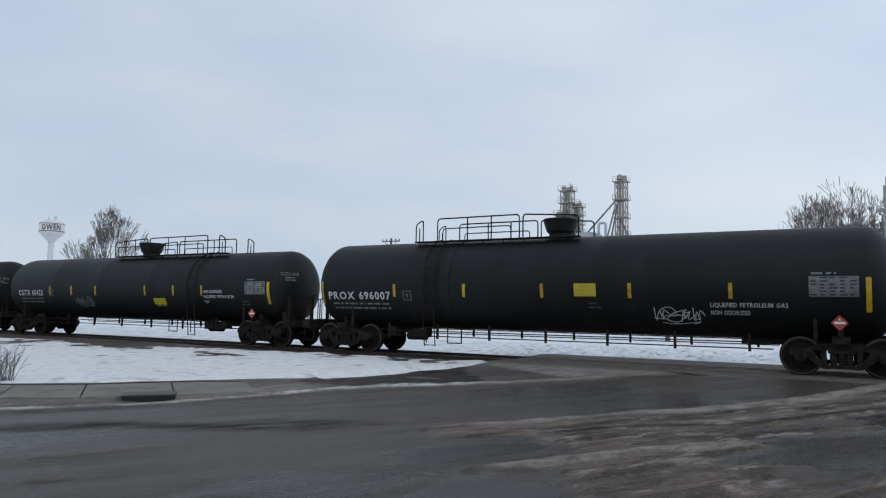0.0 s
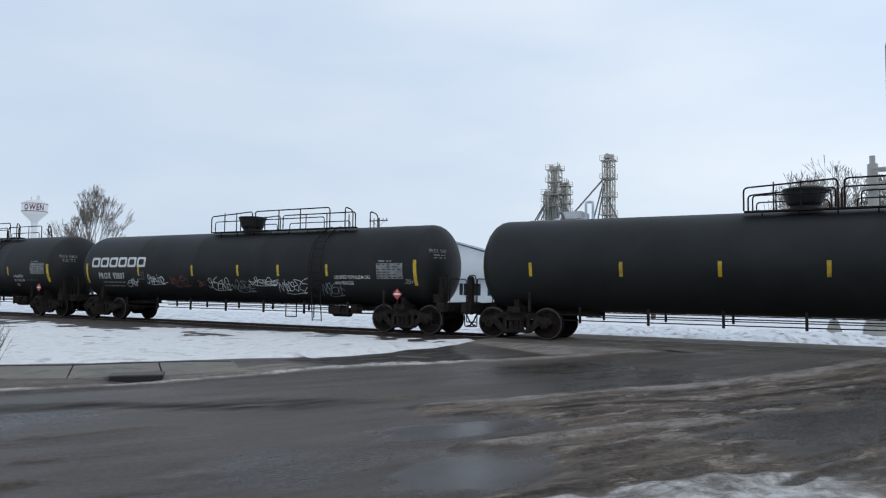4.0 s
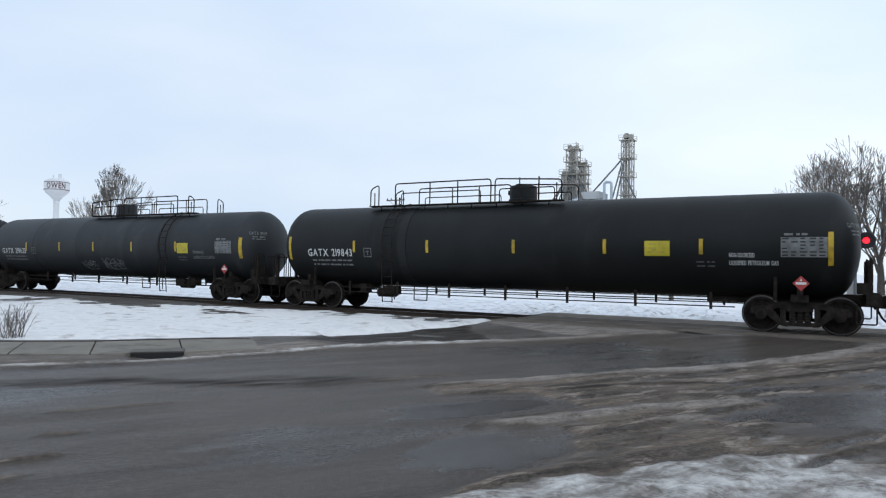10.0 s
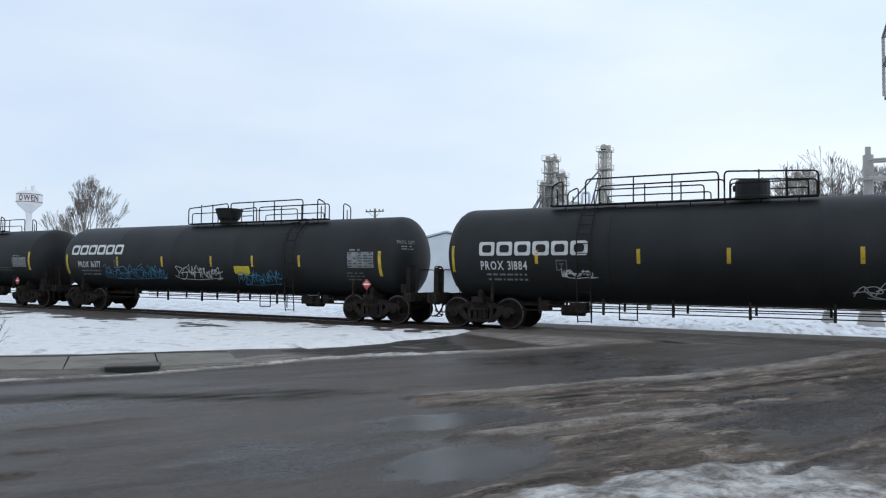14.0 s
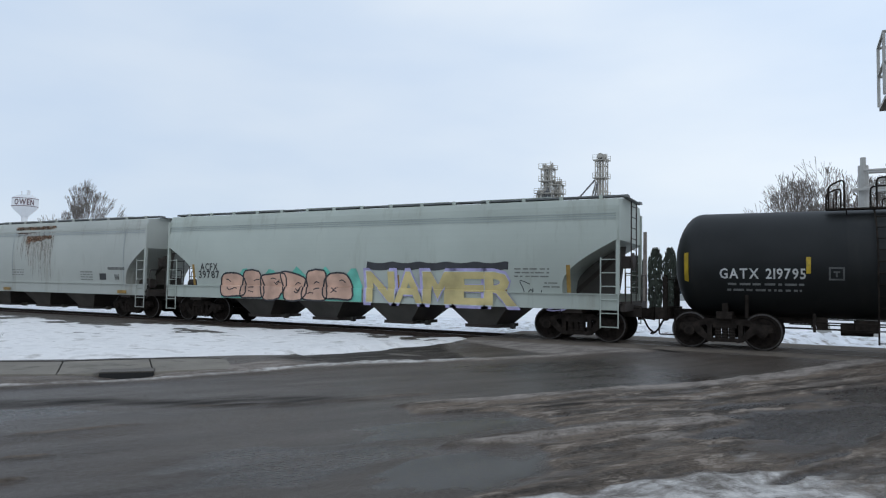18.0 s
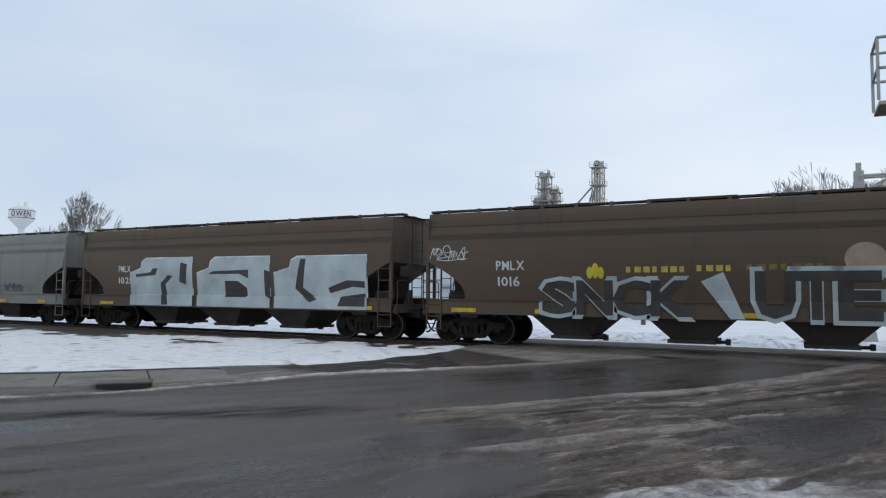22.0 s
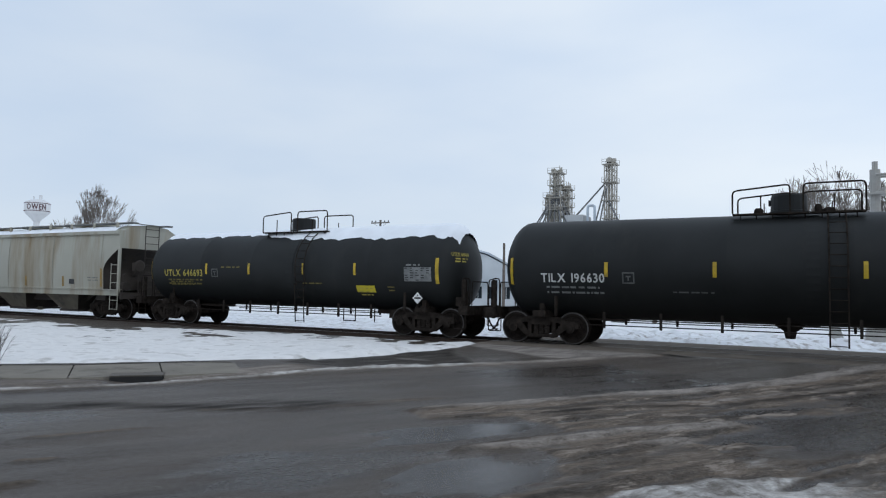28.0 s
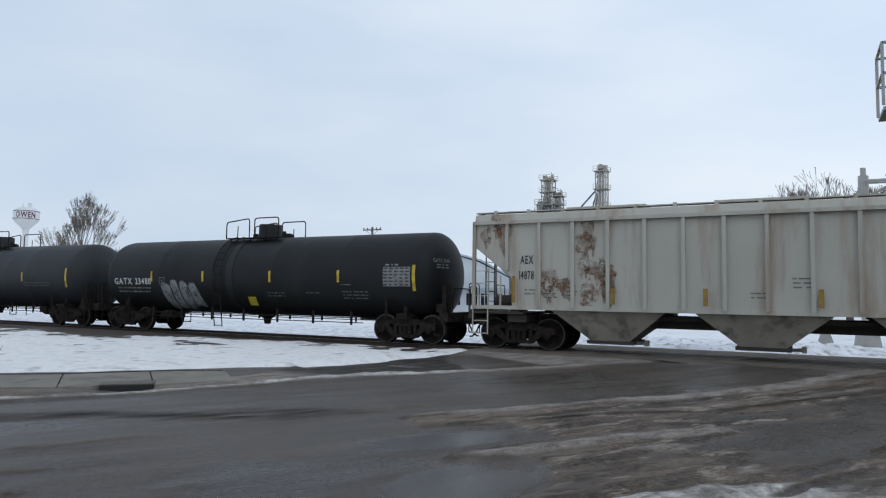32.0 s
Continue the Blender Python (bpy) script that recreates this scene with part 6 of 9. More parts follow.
TRAIN.append((-515.2, hopper_car(17.72, -515.2, seed=27, cut_share=0.85, paint='steel', bays=3, seams=5, curve=0.12, cut=(2.6, 1.5), ridges=(3.3, 3.36, 3.42), foot=0.5, label='mid grey hopper car with sky blue graffiti letters', text=[('GBRX', -5.2, -4.3, 2.33, 0.25), ('5400', -5.2, -4.39, 1.83, 0.25)], fineprint=[(5.37, 5.87, 1.7, 2)], grafs=[(-4.2, -0.2, 1.02, 1.75, 'word:CATNAP:sky:white:black'), (-0.11, 0.64, 1.02, 1.72, 'piece:tan:black:1'), (3.73, 5.21, 1.52, 1.98, 'tag:black')], sill_tape=[-6.62, 1.46, 3.73, 6.7], panels=[(5.35, 5.89, 1.59, 1.86, DIMWHITE)])))
TRAIN.append((-535.25, centrebeam_car(22.38, -535.25, 'oxide red flat car stacked with white wrapped timber bundles')))
TRAIN.append((-555.38, hopper_car(17.87, -555.38, seed=29, cut_share=0.85, paint='tan', bays=3, seams=6, curve=0.14, cut=(2.9, 1.35), ridges=(3.5, 3.58), foot=0.55, label='grey-beige hopper car with a white painted bar on its side', text=[('NRLX', -6.82, -6.14, 2.15, 0.24), ('54134', -6.82, -6.06, 1.71, 0.24)], fineprint=[(-6.82, -5.94, 1.45, 2), (5.87, 6.63, 2.05, 3)], sill_tape=[-4.49, -1.53, 1.36, 4.35], panels=[(-2.6, -2.28, 1.77, 3.41, WHITE), (6.06, 6.41, 1.44, 1.65, DARKTEXT)])))
TRAIN.append((-573.1, tank_car(17.57, -573.1, seed=30, ink=GOLD, paint=GREYBLACK, label='weathered black tank car with yellow stencils', radius=1.5, mid=2.28, plat=(-1.35, 1.75), ladder=1.1, hatch='drum', text=('NATX 252217', -6.54, -4.45, 1.93), data=(5.93, 6.99, 1.92, 2.38), fineprint=[(-6.35, -4.56, 1.73, 2), (1.4, 2.5, 1.8, 2), (2.91, 3.69, 1.81, 1)], bars=[-4.31, -1.45, 1.4, 4.35], ends=[-7.45, 7.29])))
TRAIN.append((-590.54, tank_car(17.32, -590.54, seed=31, ink=GOLD, paint=GREYBLACK, label='weathered black tank car with large yellow stencils', radius=1.5, mid=2.28, plat=(-1.35, 1.75), ladder=1.1, hatch='drum', text=('NATX 25096', -6.28, -4.68, 1.97), panel=(3.08, 3.93, 1.67, 1.92), fineprint=[(11.36, 12.95, 2.09, 2)], bars=[0.98, 3.46, 5.2], ends=[-7.4, 7.27])))
TRAIN.append((-607.92, tank_car(17.45, -607.92, seed=32, label='glossy black tank car with white stencils and low valves on top', radius=1.5, mid=2.28, plat=(-1.35, 1.75), ladder=1.1, hatch='drum', text=('TILX 196630', -6.56, -4.66, 1.86), panel=(2.12, 2.83, 1.88, 2.32), data=(5.64, 6.69, 1.92, 2.41), placard=(6.81, 1.3, 'red'), fineprint=[(-2.81, -1.75, 1.64, 1), (2.83, 3.43, 1.62, 1), (4.15, 5.07, 1.61, 2), (5.98, 6.43, 1.62, 2)], bars=[-4.61, -1.73, 1.67, 4.2], ends=[-7.52, 7.32])))
TRAIN.append((-624.75, tank_car(16.19, -624.75, seed=33, ink=GOLD, snow=True, label='black tank car with yellow stencils and snow along its top', radius=1.43, mid=2.25, plat=(-1.35, 1.75), ladder=1.1, hatch='drum', text=('UTLX 646693', -6.03, -3.88, 1.94), panel=(3.47, 4.24, 1.44, 1.67), data=(5.47, 6.5, 1.83, 2.29), placard=(6.02, 1.28, 'white'), fineprint=[(-5.76, -4.45, 1.74, 2), (-2.89, -1.86, 2.31, 1), (1.1, 2.07, 1.74, 1), (4.74, 5.14, 1.65, 2)], bars=[-3.66, -1.42, 1.2, 3.47], ends=[-6.92, 6.71])))
TRAIN.append((-641.64, hopper_car(17.6, -641.64, seed=34, paint='cream', bays=3, seams=5, curve=0.06, cut=(3.11, 1.0), snow=True, fascia=3.72, foot=0.6, label='cream hopper car with brown stains and patches of roof snow', text=[('SOXX', -6.84, -6.09, 2.34, 0.2), ('916003', -6.9, -5.89, 1.91, 0.2)], stripes=[-4.35, -1.52, 1.44, 4.28, 6.97], fineprint=[(-6.76, -5.75, 1.82, 2), (6.02, 6.75, 1.84, 2)], panels=[(4.73, 5.1, 1.53, 1.75, DARKTEXT), (-3.88, -3.59, 1.99, 2.22, GREYTEXT)])))
TRAIN.append((-659.15, hopper_car(17.43, -659.15, seed=35, paint='tan', bays=3, seams=9, curve=0.1, cut=(2.6, 1.15), knee=0.53, snow=True, label='grey-beige hopper car with a strip of snow on its roof', text=[('NAHX', -6.86, -5.97, 2.42, 0.29), ('508528', -6.81, -5.55, 1.9, 0.29)], stripes=[7.07], fineprint=[(-6.61, -5.99, 1.56, 2), (5.87, 6.38, 1.76, 2)], sill_tape=[-6.68, -4.02, -1.28, 1.38, 4.13, 7.32], panels=[(-4.84, -4.59, 2.23, 2.44, GREYTEXT), (-0.08, 0.26, 1.49, 1.72, GREYTEXT)])))
TRAIN.append((-676.66, hopper_car(17.59, -676.66, seed=36, paint='blue', bays=3, seams=10, curve=0.1, cut=(3.07, 1.05), knee=1.0, snow=True, fascia=3.74, label='pale blue-grey hopper car with a strip of roof snow', text=[('WFRX 845492', -6.47, -4.38, 1.99, 0.2)], stripes=[-6.92, -3.44, 0.06, 3.59], fineprint=[(-6.41, -4.61, 1.78, 2), (3.9, 4.79, 1.86, 4), (6.35, 6.64, 1.87, 3)], panels=[(-4.03, -3.76, 1.97, 2.19, GREYTEXT), (4.92, 5.24, 1.71, 1.89, DARKTEXT)])))
TRAIN.append((-694.22, hopper_car(17.51, -694.22, seed=37, paint='white', bays=3, ribs=15, seams=0, curve=0.0, cut=(3.13, 1.25), knee=0.53, open_end=True, foot=0.55, label='dirty white ribbed hopper car with rust stains', text=[('AEX', -6.55, -6.14, 2.59, 0.24), ('14878', -6.58, -6.12, 2.13, 0.24)], stripes=[-6.71, -3.75, -1.32, 1.34], fineprint=[(-6.44, -6.08, 1.83, 2), (-5.82, -5.39, 1.84, 3), (-5.13, -4.8, 1.79, 2), (-0.27, 0.21, 1.79, 2), (0.69, 1.19, 2.17, 3)], rust=[(-4.63, -4.31, 1.39, 3.7), (-8.02, -7.07, 3.22, 3.87), (-5.91, -5.56, 1.7, 2.45), (-5.3, -3.75, 1.54, 2.53), (4.73, 5.4, 1.47, 2.5), (6.44, 7.81, 3.46, 3.91), (4.32, 5.13, 1.36, 2.51), (7.32, 8.17, 3.28, 3.92), (6.85, 7.75, 3.35, 3.75), (3.9, 4.45, 2.72, 3.7)])))
TRAIN.append((-711.92, tank_car(17.91, -711.92, seed=38, label='clean glossy black tank car with a small white graffiti', radius=1.5, mid=2.28, plat=(-1.55, 1.1), ladder=-1.2, hatch='drum', text=('GATX 234811', -7.18, -4.98, 1.91), panel=(0.06, 0.45, 1.15, 1.47, 0.08), data=(6.27, 7.32, 1.89, 2.53), grafs=[(-4.34, -2.37, 0.96, 1.99, 'piece:grey:black:4')], fineprint=[(1.11, 2.05, 1.65, 2), (2.96, 3.58, 1.67, 1), (4.53, 5.61, 1.72, 3), (4.53, 4.96, 1.96, 1)], bars=[-4.91, -2.03, 1.36, 4.44], ends=[-7.8, 7.45])))
TRAIN.append((-729.84, tank_car(17.92, -729.84, seed=39, paint=GREYBLACK, label='faded black tank car with yellow stripes', radius=1.5, mid=2.28, plat=(-1.35, 1.75), ladder=1.1, hatch='drum', fineprint=[(4.32, 6.24, 1.96, 2)], bars=[-6.2, -3.2, 0.0, 4.19], ends=[7.43])))

# ---- ground, street, track ----
def smooth(a, b, x):
    t = max(0.0, min(1.0, (x - a) / (b - a)))
    return t * t * (3 - 2 * t)


def nz(x, y, s, seed=0.0):
    return noise.noise((x * s + seed, y * s - seed, seed * 1.7))


SNOW = material("old_snow", (0.77, 0.765, 0.765), 0.75, vary=0.06, size=0.6, dirt=(0.45, 0.43, 0.41), dirt_amount=0.25, dirt_size=0.35, bump=0.6, bump_size=3.5)
VERGESNOW = material("crusted_roadside_snow", (0.72, 0.70, 0.68), 0.75, vary=0.14, size=1.6, dirt=(0.30, 0.275, 0.25), dirt_amount=0.46, dirt_size=0.8, bump=0.8, bump_size=6)
DIRTYSNOW = material("dirty_ploughed_snow", (0.72, 0.73, 0.75), 0.8, vary=0.15, size=1.5, dirt=(0.20, 0.165, 0.13), dirt_amount=0.5, dirt_size=1.4, bump=0.8, bump_size=7)
BALLAST = material("dark_ballast", (0.040, 0.034, 0.030), 0.95, spec=0.08, vary=0.55, size=9, dirt=(0.025, 0.022, 0.02), dirt_amount=0.35, dirt_size=0.6, bump=1.0, bump_size=18)
TIEWOOD = material("creosoted_tie", (0.04, 0.032, 0.027), 0.9, spec=0.1, vary=0.4, size=6, bump=0.5)
CONCRETE = material("pavement_concrete", (0.195, 0.175, 0.146), 0.9, spec=0.2, vary=0.15, size=1.2, dirt=(0.075, 0.07, 0.062), dirt_amount=0.42, dirt_size=0.9, bump=0.3, bump_size=60)
HOOD = material("stained_inlet_concrete", (0.105, 0.092, 0.078), 0.9, vary=0.3, size=3, dirt=(0.05, 0.045, 0.04), dirt_amount=0.45, dirt_size=1.5, bump=0.3, bump_size=60)
MOUTHDARK = material("dark_inlet_opening", (0.006, 0.006, 0.006), 0.6, vary=0.3)

# far snow: one sheet to the horizon
xs = [-2600, -1400, -800, -500, -320, -220, -160, -120, -95, -80, -70, -60, -50, -42, -36, -30, -25, -20, -15, -10, -5, 0, 6, 12, 20, 30, 45, 70, 110, 180, 320, 700, 1400, 2600]
ys = [-2600, -1200, -500, -200, -80, -40, -20, -8, 0, 8, 14, 18, 23.2, 24, 25, 26.5, 28, 30, 33, 36, 40, 46, 54, 64, 76, 90, 110, 140, 180, 260, 400, 800, 1600, 2600]
bm = bmesh.new()
grid = [[bm.verts.new((x, y, -0.55 if y < 23.1 else -0.40 + 0.10 * nz(x, y, 0.08, 3) + 0.16 * smooth(25, 45, y))) for x in xs] for y in ys]
for a, b in zip(grid, grid[1:]):
    for i in range(len(xs) - 1):
        bm.faces.new((a[i], a[i + 1], b[i + 1], b[i]))
tagged(new("ground", mesh_from("ground", bm, SNOW, smooth=True)), "flat snow-covered field reaching the horizon", "ground", kind="structure")

# street of worn wet asphalt: U along the wheel tracks, V across them
def line(u, knots):
    """Where a line along the street runs: v at u between knots."""
    if u <= knots[0][0]:
        return knots[0][1]
    for (a, p), (b, q) in zip(knots, knots[1:]):
        if u <= b:
            return p + (q - p) * (u - a) / (b - a)
    return knots[-1][1]


def hump(d, w):
    return math.exp(-(d / w) ** 2)


CREST = ((3.0, -8.45), (4.8, -8.28), (6.0, -8.15), (8.2, -8.15), (9.2, -7.95), (10.5, -7.85), (12.4, -7.95), (14.6, -8.1), (20, -8.3))
GROOVE = ((5.6, -7.2), (7.0, -6.97), (8.0, -6.8), (8.8, -6.5), (12.8, -6.4), (20, -6.2))
STRIP = ((-6.0, -11.9), (-0.55, -12.39), (1.0, -12.18), (1.9, -12.14), (2.8, -12.31), (3.84, -12.43), (5.1, -12.81), (6.4, -12.95), (7.4, -12.66), (9.0, -12.43), (12.2, -12.23), (14.0, -11.95))
DARKLANE = ((-3.0, -10.95), (-0.15, -10.62), (0.85, -10.45), (1.5, -10.07), (2.2, -9.68), (2.9, -9.43), (4.5, -9.04), (6, -8.8))
# how far down the street the churned slush reaches, lane by lane: v, u
TONGUES = ((-8.4, 6.2), (-8.2, 4.4), (-7.5, 4.5), (-7.25, 5.5), (-6.15, 5.45), (-6.0, 4.4), (-5.9, 3.75), (-5.75, 4.0), (-5.42, 4.55), (-5.2, 4.45), (-4.7, 4.05), (-4.5, 3.1), (-4.25, 2.4), (-3.0, 1.5))
SNOWRIM = ((2.0, -4.2), (3.3, -4.2), (4.1, -4.12), (4.7, -4.05), (5.3, -3.93), (5.8, -3.72), (7, -3.3))


def blotch(u, v, cu, cv, ru, rv, rag, seed):
    """One where a spot of about that size lies, nothing outside it, with an uneven rim."""
    d = math.hypot((u - cu) / ru, (v - cv) / rv) + rag * (nz(u * 0.6, v * 1.7, 1.3, seed) + 0.5 * nz(u * 0.6, v * 1.7, 4.1, seed + 1))
    return 1 - smooth(0.72, 1.12, d)


def street(x, y):
    """Height, slush, snow, wetness and pale crust of the street at a place."""
    u, v = 0.5 * x + 0.866 * y, 0.866 * x - 0.5 * y
    w = v + 0.09 * nz(u, v, 0.6, 1) + 0.05 * nz(u, v, 2.1, 2) + 0.03 * nz(u, v, 6, 3)
    q = u + 0.22 * nz(u, v, 0.9, 4) + 0.12 * nz(u, v, 3.5, 14)
    ridge = 0.5 + 0.5 * noise.noise((u * 0.5, v * 3.4, 5.1))
    thin = 0.5 + 0.5 * noise.noise((u * 0.9, v * 8.0, 4.4))
    fine = 0.5 + 0.5 * noise.noise((u * 1.8, v * 6.0, 9.3))
    lump = 0.5 + 0.5 * noise.noise((x * 3.3, y * 3.3, 2.3))
    d, groove, strip_d = w - line(u, CREST), w - line(u, GROOVE), w - line(u, STRIP)
    # churned slush, lane by lane, with the two long crests that wheels have thrown up
    body = smooth(-0.04, 0.10, d) * smooth(-0.12, 0.25, q - line(w, TONGUES))
    relief = 0.5 * ridge + 0.3 * thin + 0.2 * lump
    mud = body * (0.30 + 0.95 * smooth(0.32, 0.66, relief))
    crest = body * hump(d - 0.22, 0.20 + 0.16 * smooth(7, 13, u)) * (0.45 + 0.6 * fine) * smooth(4.0, 6.0, q)
    second = body * hump(groove + 0.32, 0.13) * smooth(6.0, 8.0, u) * (0.3 + 0.6 * fine)
    spur = body * hump(w + 5.72 - 0.12 * max(0, u - 5.5), 0.17) * (0.55 + 0.6 * fine) * (1 - smooth(7.6, 8.6, q))
    spur = max(spur, body * hump(w + 5.0 - 0.15 * (u - 6.4), 0.16) * smooth(5.2, 6.2, q) * (1 - smooth(7.2, 7.7, q)) * (0.4 + 0.6 * fine))
    low = body * hump(groove, 0.11) * smooth(5.6, 6.6, q) * (0.5 + 0.7 * thin)
    low = max(low, body * hump(d - 0.85, 0.09) * smooth(4.8, 5.4, q) * (0.3 + 0.9 * thin) * 0.8)
    # standing water
    pool = blotch(u, w, 9.0, -4.75, 2.3, 0.85, 0.55, 31)
    pool = max(pool, blotch(u, w, 8.9, -5.95, 0.75, 0.22, 0.4, 33), blotch(u, w, 12.6, -5.6, 2.6, 0.55, 0.6, 35))
    for cu, cv, ru, rv in ((6.35, -4.60, 0.16, 0.07), (6.25, -4.36, 0.14, 0.06), (5.25, -4.02, 0.26, 0.05), (6.9, -3.78, 0.55, 0.07), (6.1, -3.45, 0.55, 0.09), (6.0, -6.6, 0.22, 0.07)):
        pool = max(pool, blotch(u, w, cu, cv, ru, rv, 0.5, 37))
    mud, crest, spur, second = [k * (1 - pool) for k in (mud, crest, spur, second)]
    # slush along the gutter and before the crossing, crumbs between the wheel tracks
    broad = 0.13 + 0.22 * smooth(3.5, 6.5, u)
    strip = hump(strip_d - 0.10 * (1 - smooth(2.0, 4.0, u)) + 0.04 * nz(u, v, 1.2, 16), broad) * (1 - smooth(13.4, 15.0, q)) * (0.5 + 0.6 * fine)
    pan = smooth(0.05, -0.12, strip_d) * smooth(-1.3, -0.9, strip_d) * (1 - smooth(4.6, 5.6, u)) * (0.30 + 0.5 * lump + 0.35 * smooth(1.4, 2.3, u))
    lane = 1.2 * hump(w - line(u, DARKLANE) + 0.15 * nz(u, v, 0.8, 17), 0.46) * smooth(-2.5, -0.3, u) * (1 - 0.85 * smooth(3.4, 5.0, u)) * (0.25 + 0.95 * ridge)
    crumb = 1.1 * hump(w - line(u, DARKLANE) - 0.30, 0.10) * smooth(1.4, 2.2, u) * (1 - smooth(3.6, 5.2, u)) * (0.2 + fine)
    crumb += 0.9 * hump(w - line(u, DARKLANE) - 0.05, 0.3) * smooth(3.2, 4.3, u) * (1 - smooth(5.2, 6.2, u)) * thin
    for cu, cv, ru, rv in ((0.75, -8.52, 0.9, 0.07), (0.22, -7.45, 0.24, 0.07), (-0.25, -6.6, 0.5, 0.06), (-0.2, -6.1, 0.3, 0.06)):
        crumb += 0.95 * blotch(u, w, cu, cv, ru, rv, 0.5, 41) * (0.35 + 0.8 * fine)
    # trodden snow
    rim = w - line(u, SNOWRIM) + 0.06 * nz(x, y, 4.5, 9) + 0.05 * nz(x, y, 1.6, 6)
    snow = smooth(-0.05, 0.10, rim) * (1 - 0.30 * smooth(5.5, 6.0, q) - 0.6 * smooth(6.3, 7.2, q + 0.2 * (v + 3.4))) * smooth(1.7, 2.4, u) * (0.40 + 0.55 * lump) * (1 - 0.8 * pool)
    snow = max(snow, 0.55 * body * smooth(5.2, 5.9, q) * (1 - smooth(6.5, 7.0, q)) * smooth(-5.0, -4.5, w) * fine * (1 - pool))
    mud = max(mud, 0.9 * smooth(0.3, 1.0, rim) * smooth(5.6, 6.2, q))
    edge = hump(rim + 0.10, 0.07) * smooth(2.6, 3.2, u) * (1 - smooth(5.0, 5.8, u))
    # wet lanes and puddles
    lake = smooth(0.40, 0.9, strip_d) * smooth(0.02, -0.25, d) * smooth(5.5, 9.0, q) * (1 - smooth(10.9, 12.6, q)) * (0.6 + 0.6 * ridge)
    wet = max(0.62 * pool, 0.62 * lake, 0.2 * lane)
    for cu, cv, ru, rv in ((3.55, -5.15, 1.1, 0.55), (4.3, -6.75, 1.3, 0.5), (-0.9, -9.75, 1.6, 0.75), (2.4, -6.1, 1.6, 0.6)):
        wet = max(wet, (0.8 if cu > 3 else 0.6) * blotch(u, w, cu, cv, ru, rv, 0.6, 43))
    snow = max(snow, (0.95 * strip + 0.3 * pan) * (1 - 0.62 * smooth(7.0, 10.0, u)) - 0.05)
    # the tarred wedge behind the kerb's end, and wet stains
    wedge = smooth(0.0, 0.35, x + 10.1 - 0.16 * (y - 12.3) + 0.15 * nz(x, y, 1.5, 4)) * smooth(0.25, -0.25, x + 0.72 * (y - 16.0) + 8.0 + 0.3 * nz(x, y, 0.8, 6)) * smooth(-0.30, -0.55, strip_d) * smooth(11.0, 11.6, y) * (1 - smooth(16.6, 17.4, y))
    wedge *= 1 - 0.8 * blotch(x, y, -8.35, 14.1, 0.5, 0.16, 0.4, 45)
    beige = smooth(-0.3, -0.6, strip_d) * smooth(10.5, 11.5, u) * (1 - wedge)
    dark = max(lane * (0.42 + 0.5 * fine), 0.55 * wedge, 0.8 * hump(math.hypot((x + 3.1) / 0.6, (y - 18.2) / 0.3), 1.0), 0.62 * low, 0.4 * edge, 0.9 * hump(d + 0.03, 0.045) * smooth(4.4, 5.2, u) * (1 - smooth(9, 11, u)) * (0.4 + thin))
    pale = min(1.0, 1.15 * crest + 0.8 * pan + 0.9 * strip + 1.2 * spur + 0.9 * second + 0.74 * beige + 0.6 * body * smooth(0.62, 0.8, relief) * (1 - pool))
    mud = min(1.0, max(mud, crest, spur, pan * 0.8, strip, crumb))
    wet *= (1 - 0.85 * mud) * (1 - snow)
    base = -0.10 + 0.075 * smooth(13.5, 18.6, y) + 0.012 * nz(x, y, 0.3, 8)
    near = 1 if -14 < x < 5 and 2 < y < 18.6 else 0.5
    h = base + near * (0.03 * mud * (0.3 + ridge + 0.7 * lump) + 0.03 * snow * (0.5 + lump) + 0.045 * crest + 0.045 * spur + 0.02 * strip) - 0.008 * min(1, wet)
    if strip_d < -0.1 and u < 5.6:       # the gutter stays below the kerb
        h = base + 0.055 * smooth(-0.1, -0.5, strip_d) - 0.095 * hump(math.hypot(x + 10.05, y - 7.85), 0.5)
    if dark > 0.12:
        pale, mud, snow = -dark, mud * (1 - 0.8 * min(1, dark)), snow * (1 - min(1, dark))
    return h, mud, snow, min(1, wet), pale


def steps(lo, hi, fine_lo, fine_hi, d, grow=1.35):
    out, x = [], fine_lo
    while x <= fine_hi + 1e-6:
        out.append(x)
        x += d
    s, x = d, fine_lo
    left = []
    while x > lo:
        s *= grow
        x -= s
        left.append(max(x, lo))
    s, x = d, out[-1]
    right = []
    while x < hi:
        s *= grow
        x += s
        right.append(min(x, hi))
    return left[::-1] + out + right


xs, ys = steps(-70, 45, -12.6, 2.6, 0.055), steps(-25, 18.55, 3.4, 18.55, 0.055)
verts, faces, wear = [], [], []
for y in ys:
    for x in xs:
        h, mud, snow, wet, pale = street(x, y)
        verts.append((x, y, h))
        wear.append((mud, snow, wet, pale))
n = len(xs)
for j in range(len(ys) - 1):
    for i in range(n - 1):
        faces.append((j * n + i, j * n + i + 1, (j + 1) * n + i + 1, (j + 1) * n + i))
me = bpy.data.meshes.new("road")
me.from_pydata(verts, [], faces)
att = me.color_attributes.new("wear", "FLOAT_COLOR", "POINT")
att.data.foreach_set("color", [c for w in wear for c in w])
for f in me.polygons:
    f.use_smooth = True

ROAD = bpy.data.materials.new("wet_worn_asphalt")
ROAD.use_nodes = True
rn, rl = ROAD.node_tree.nodes, ROAD.node_tree.links
pb = rn["Principled BSDF"]
co = rn.new("ShaderNodeTexCoord")
attr = rn.new("ShaderNodeAttribute")
attr.attribute_name = "wear"
sep = rn.new("ShaderNodeSeparateColor")
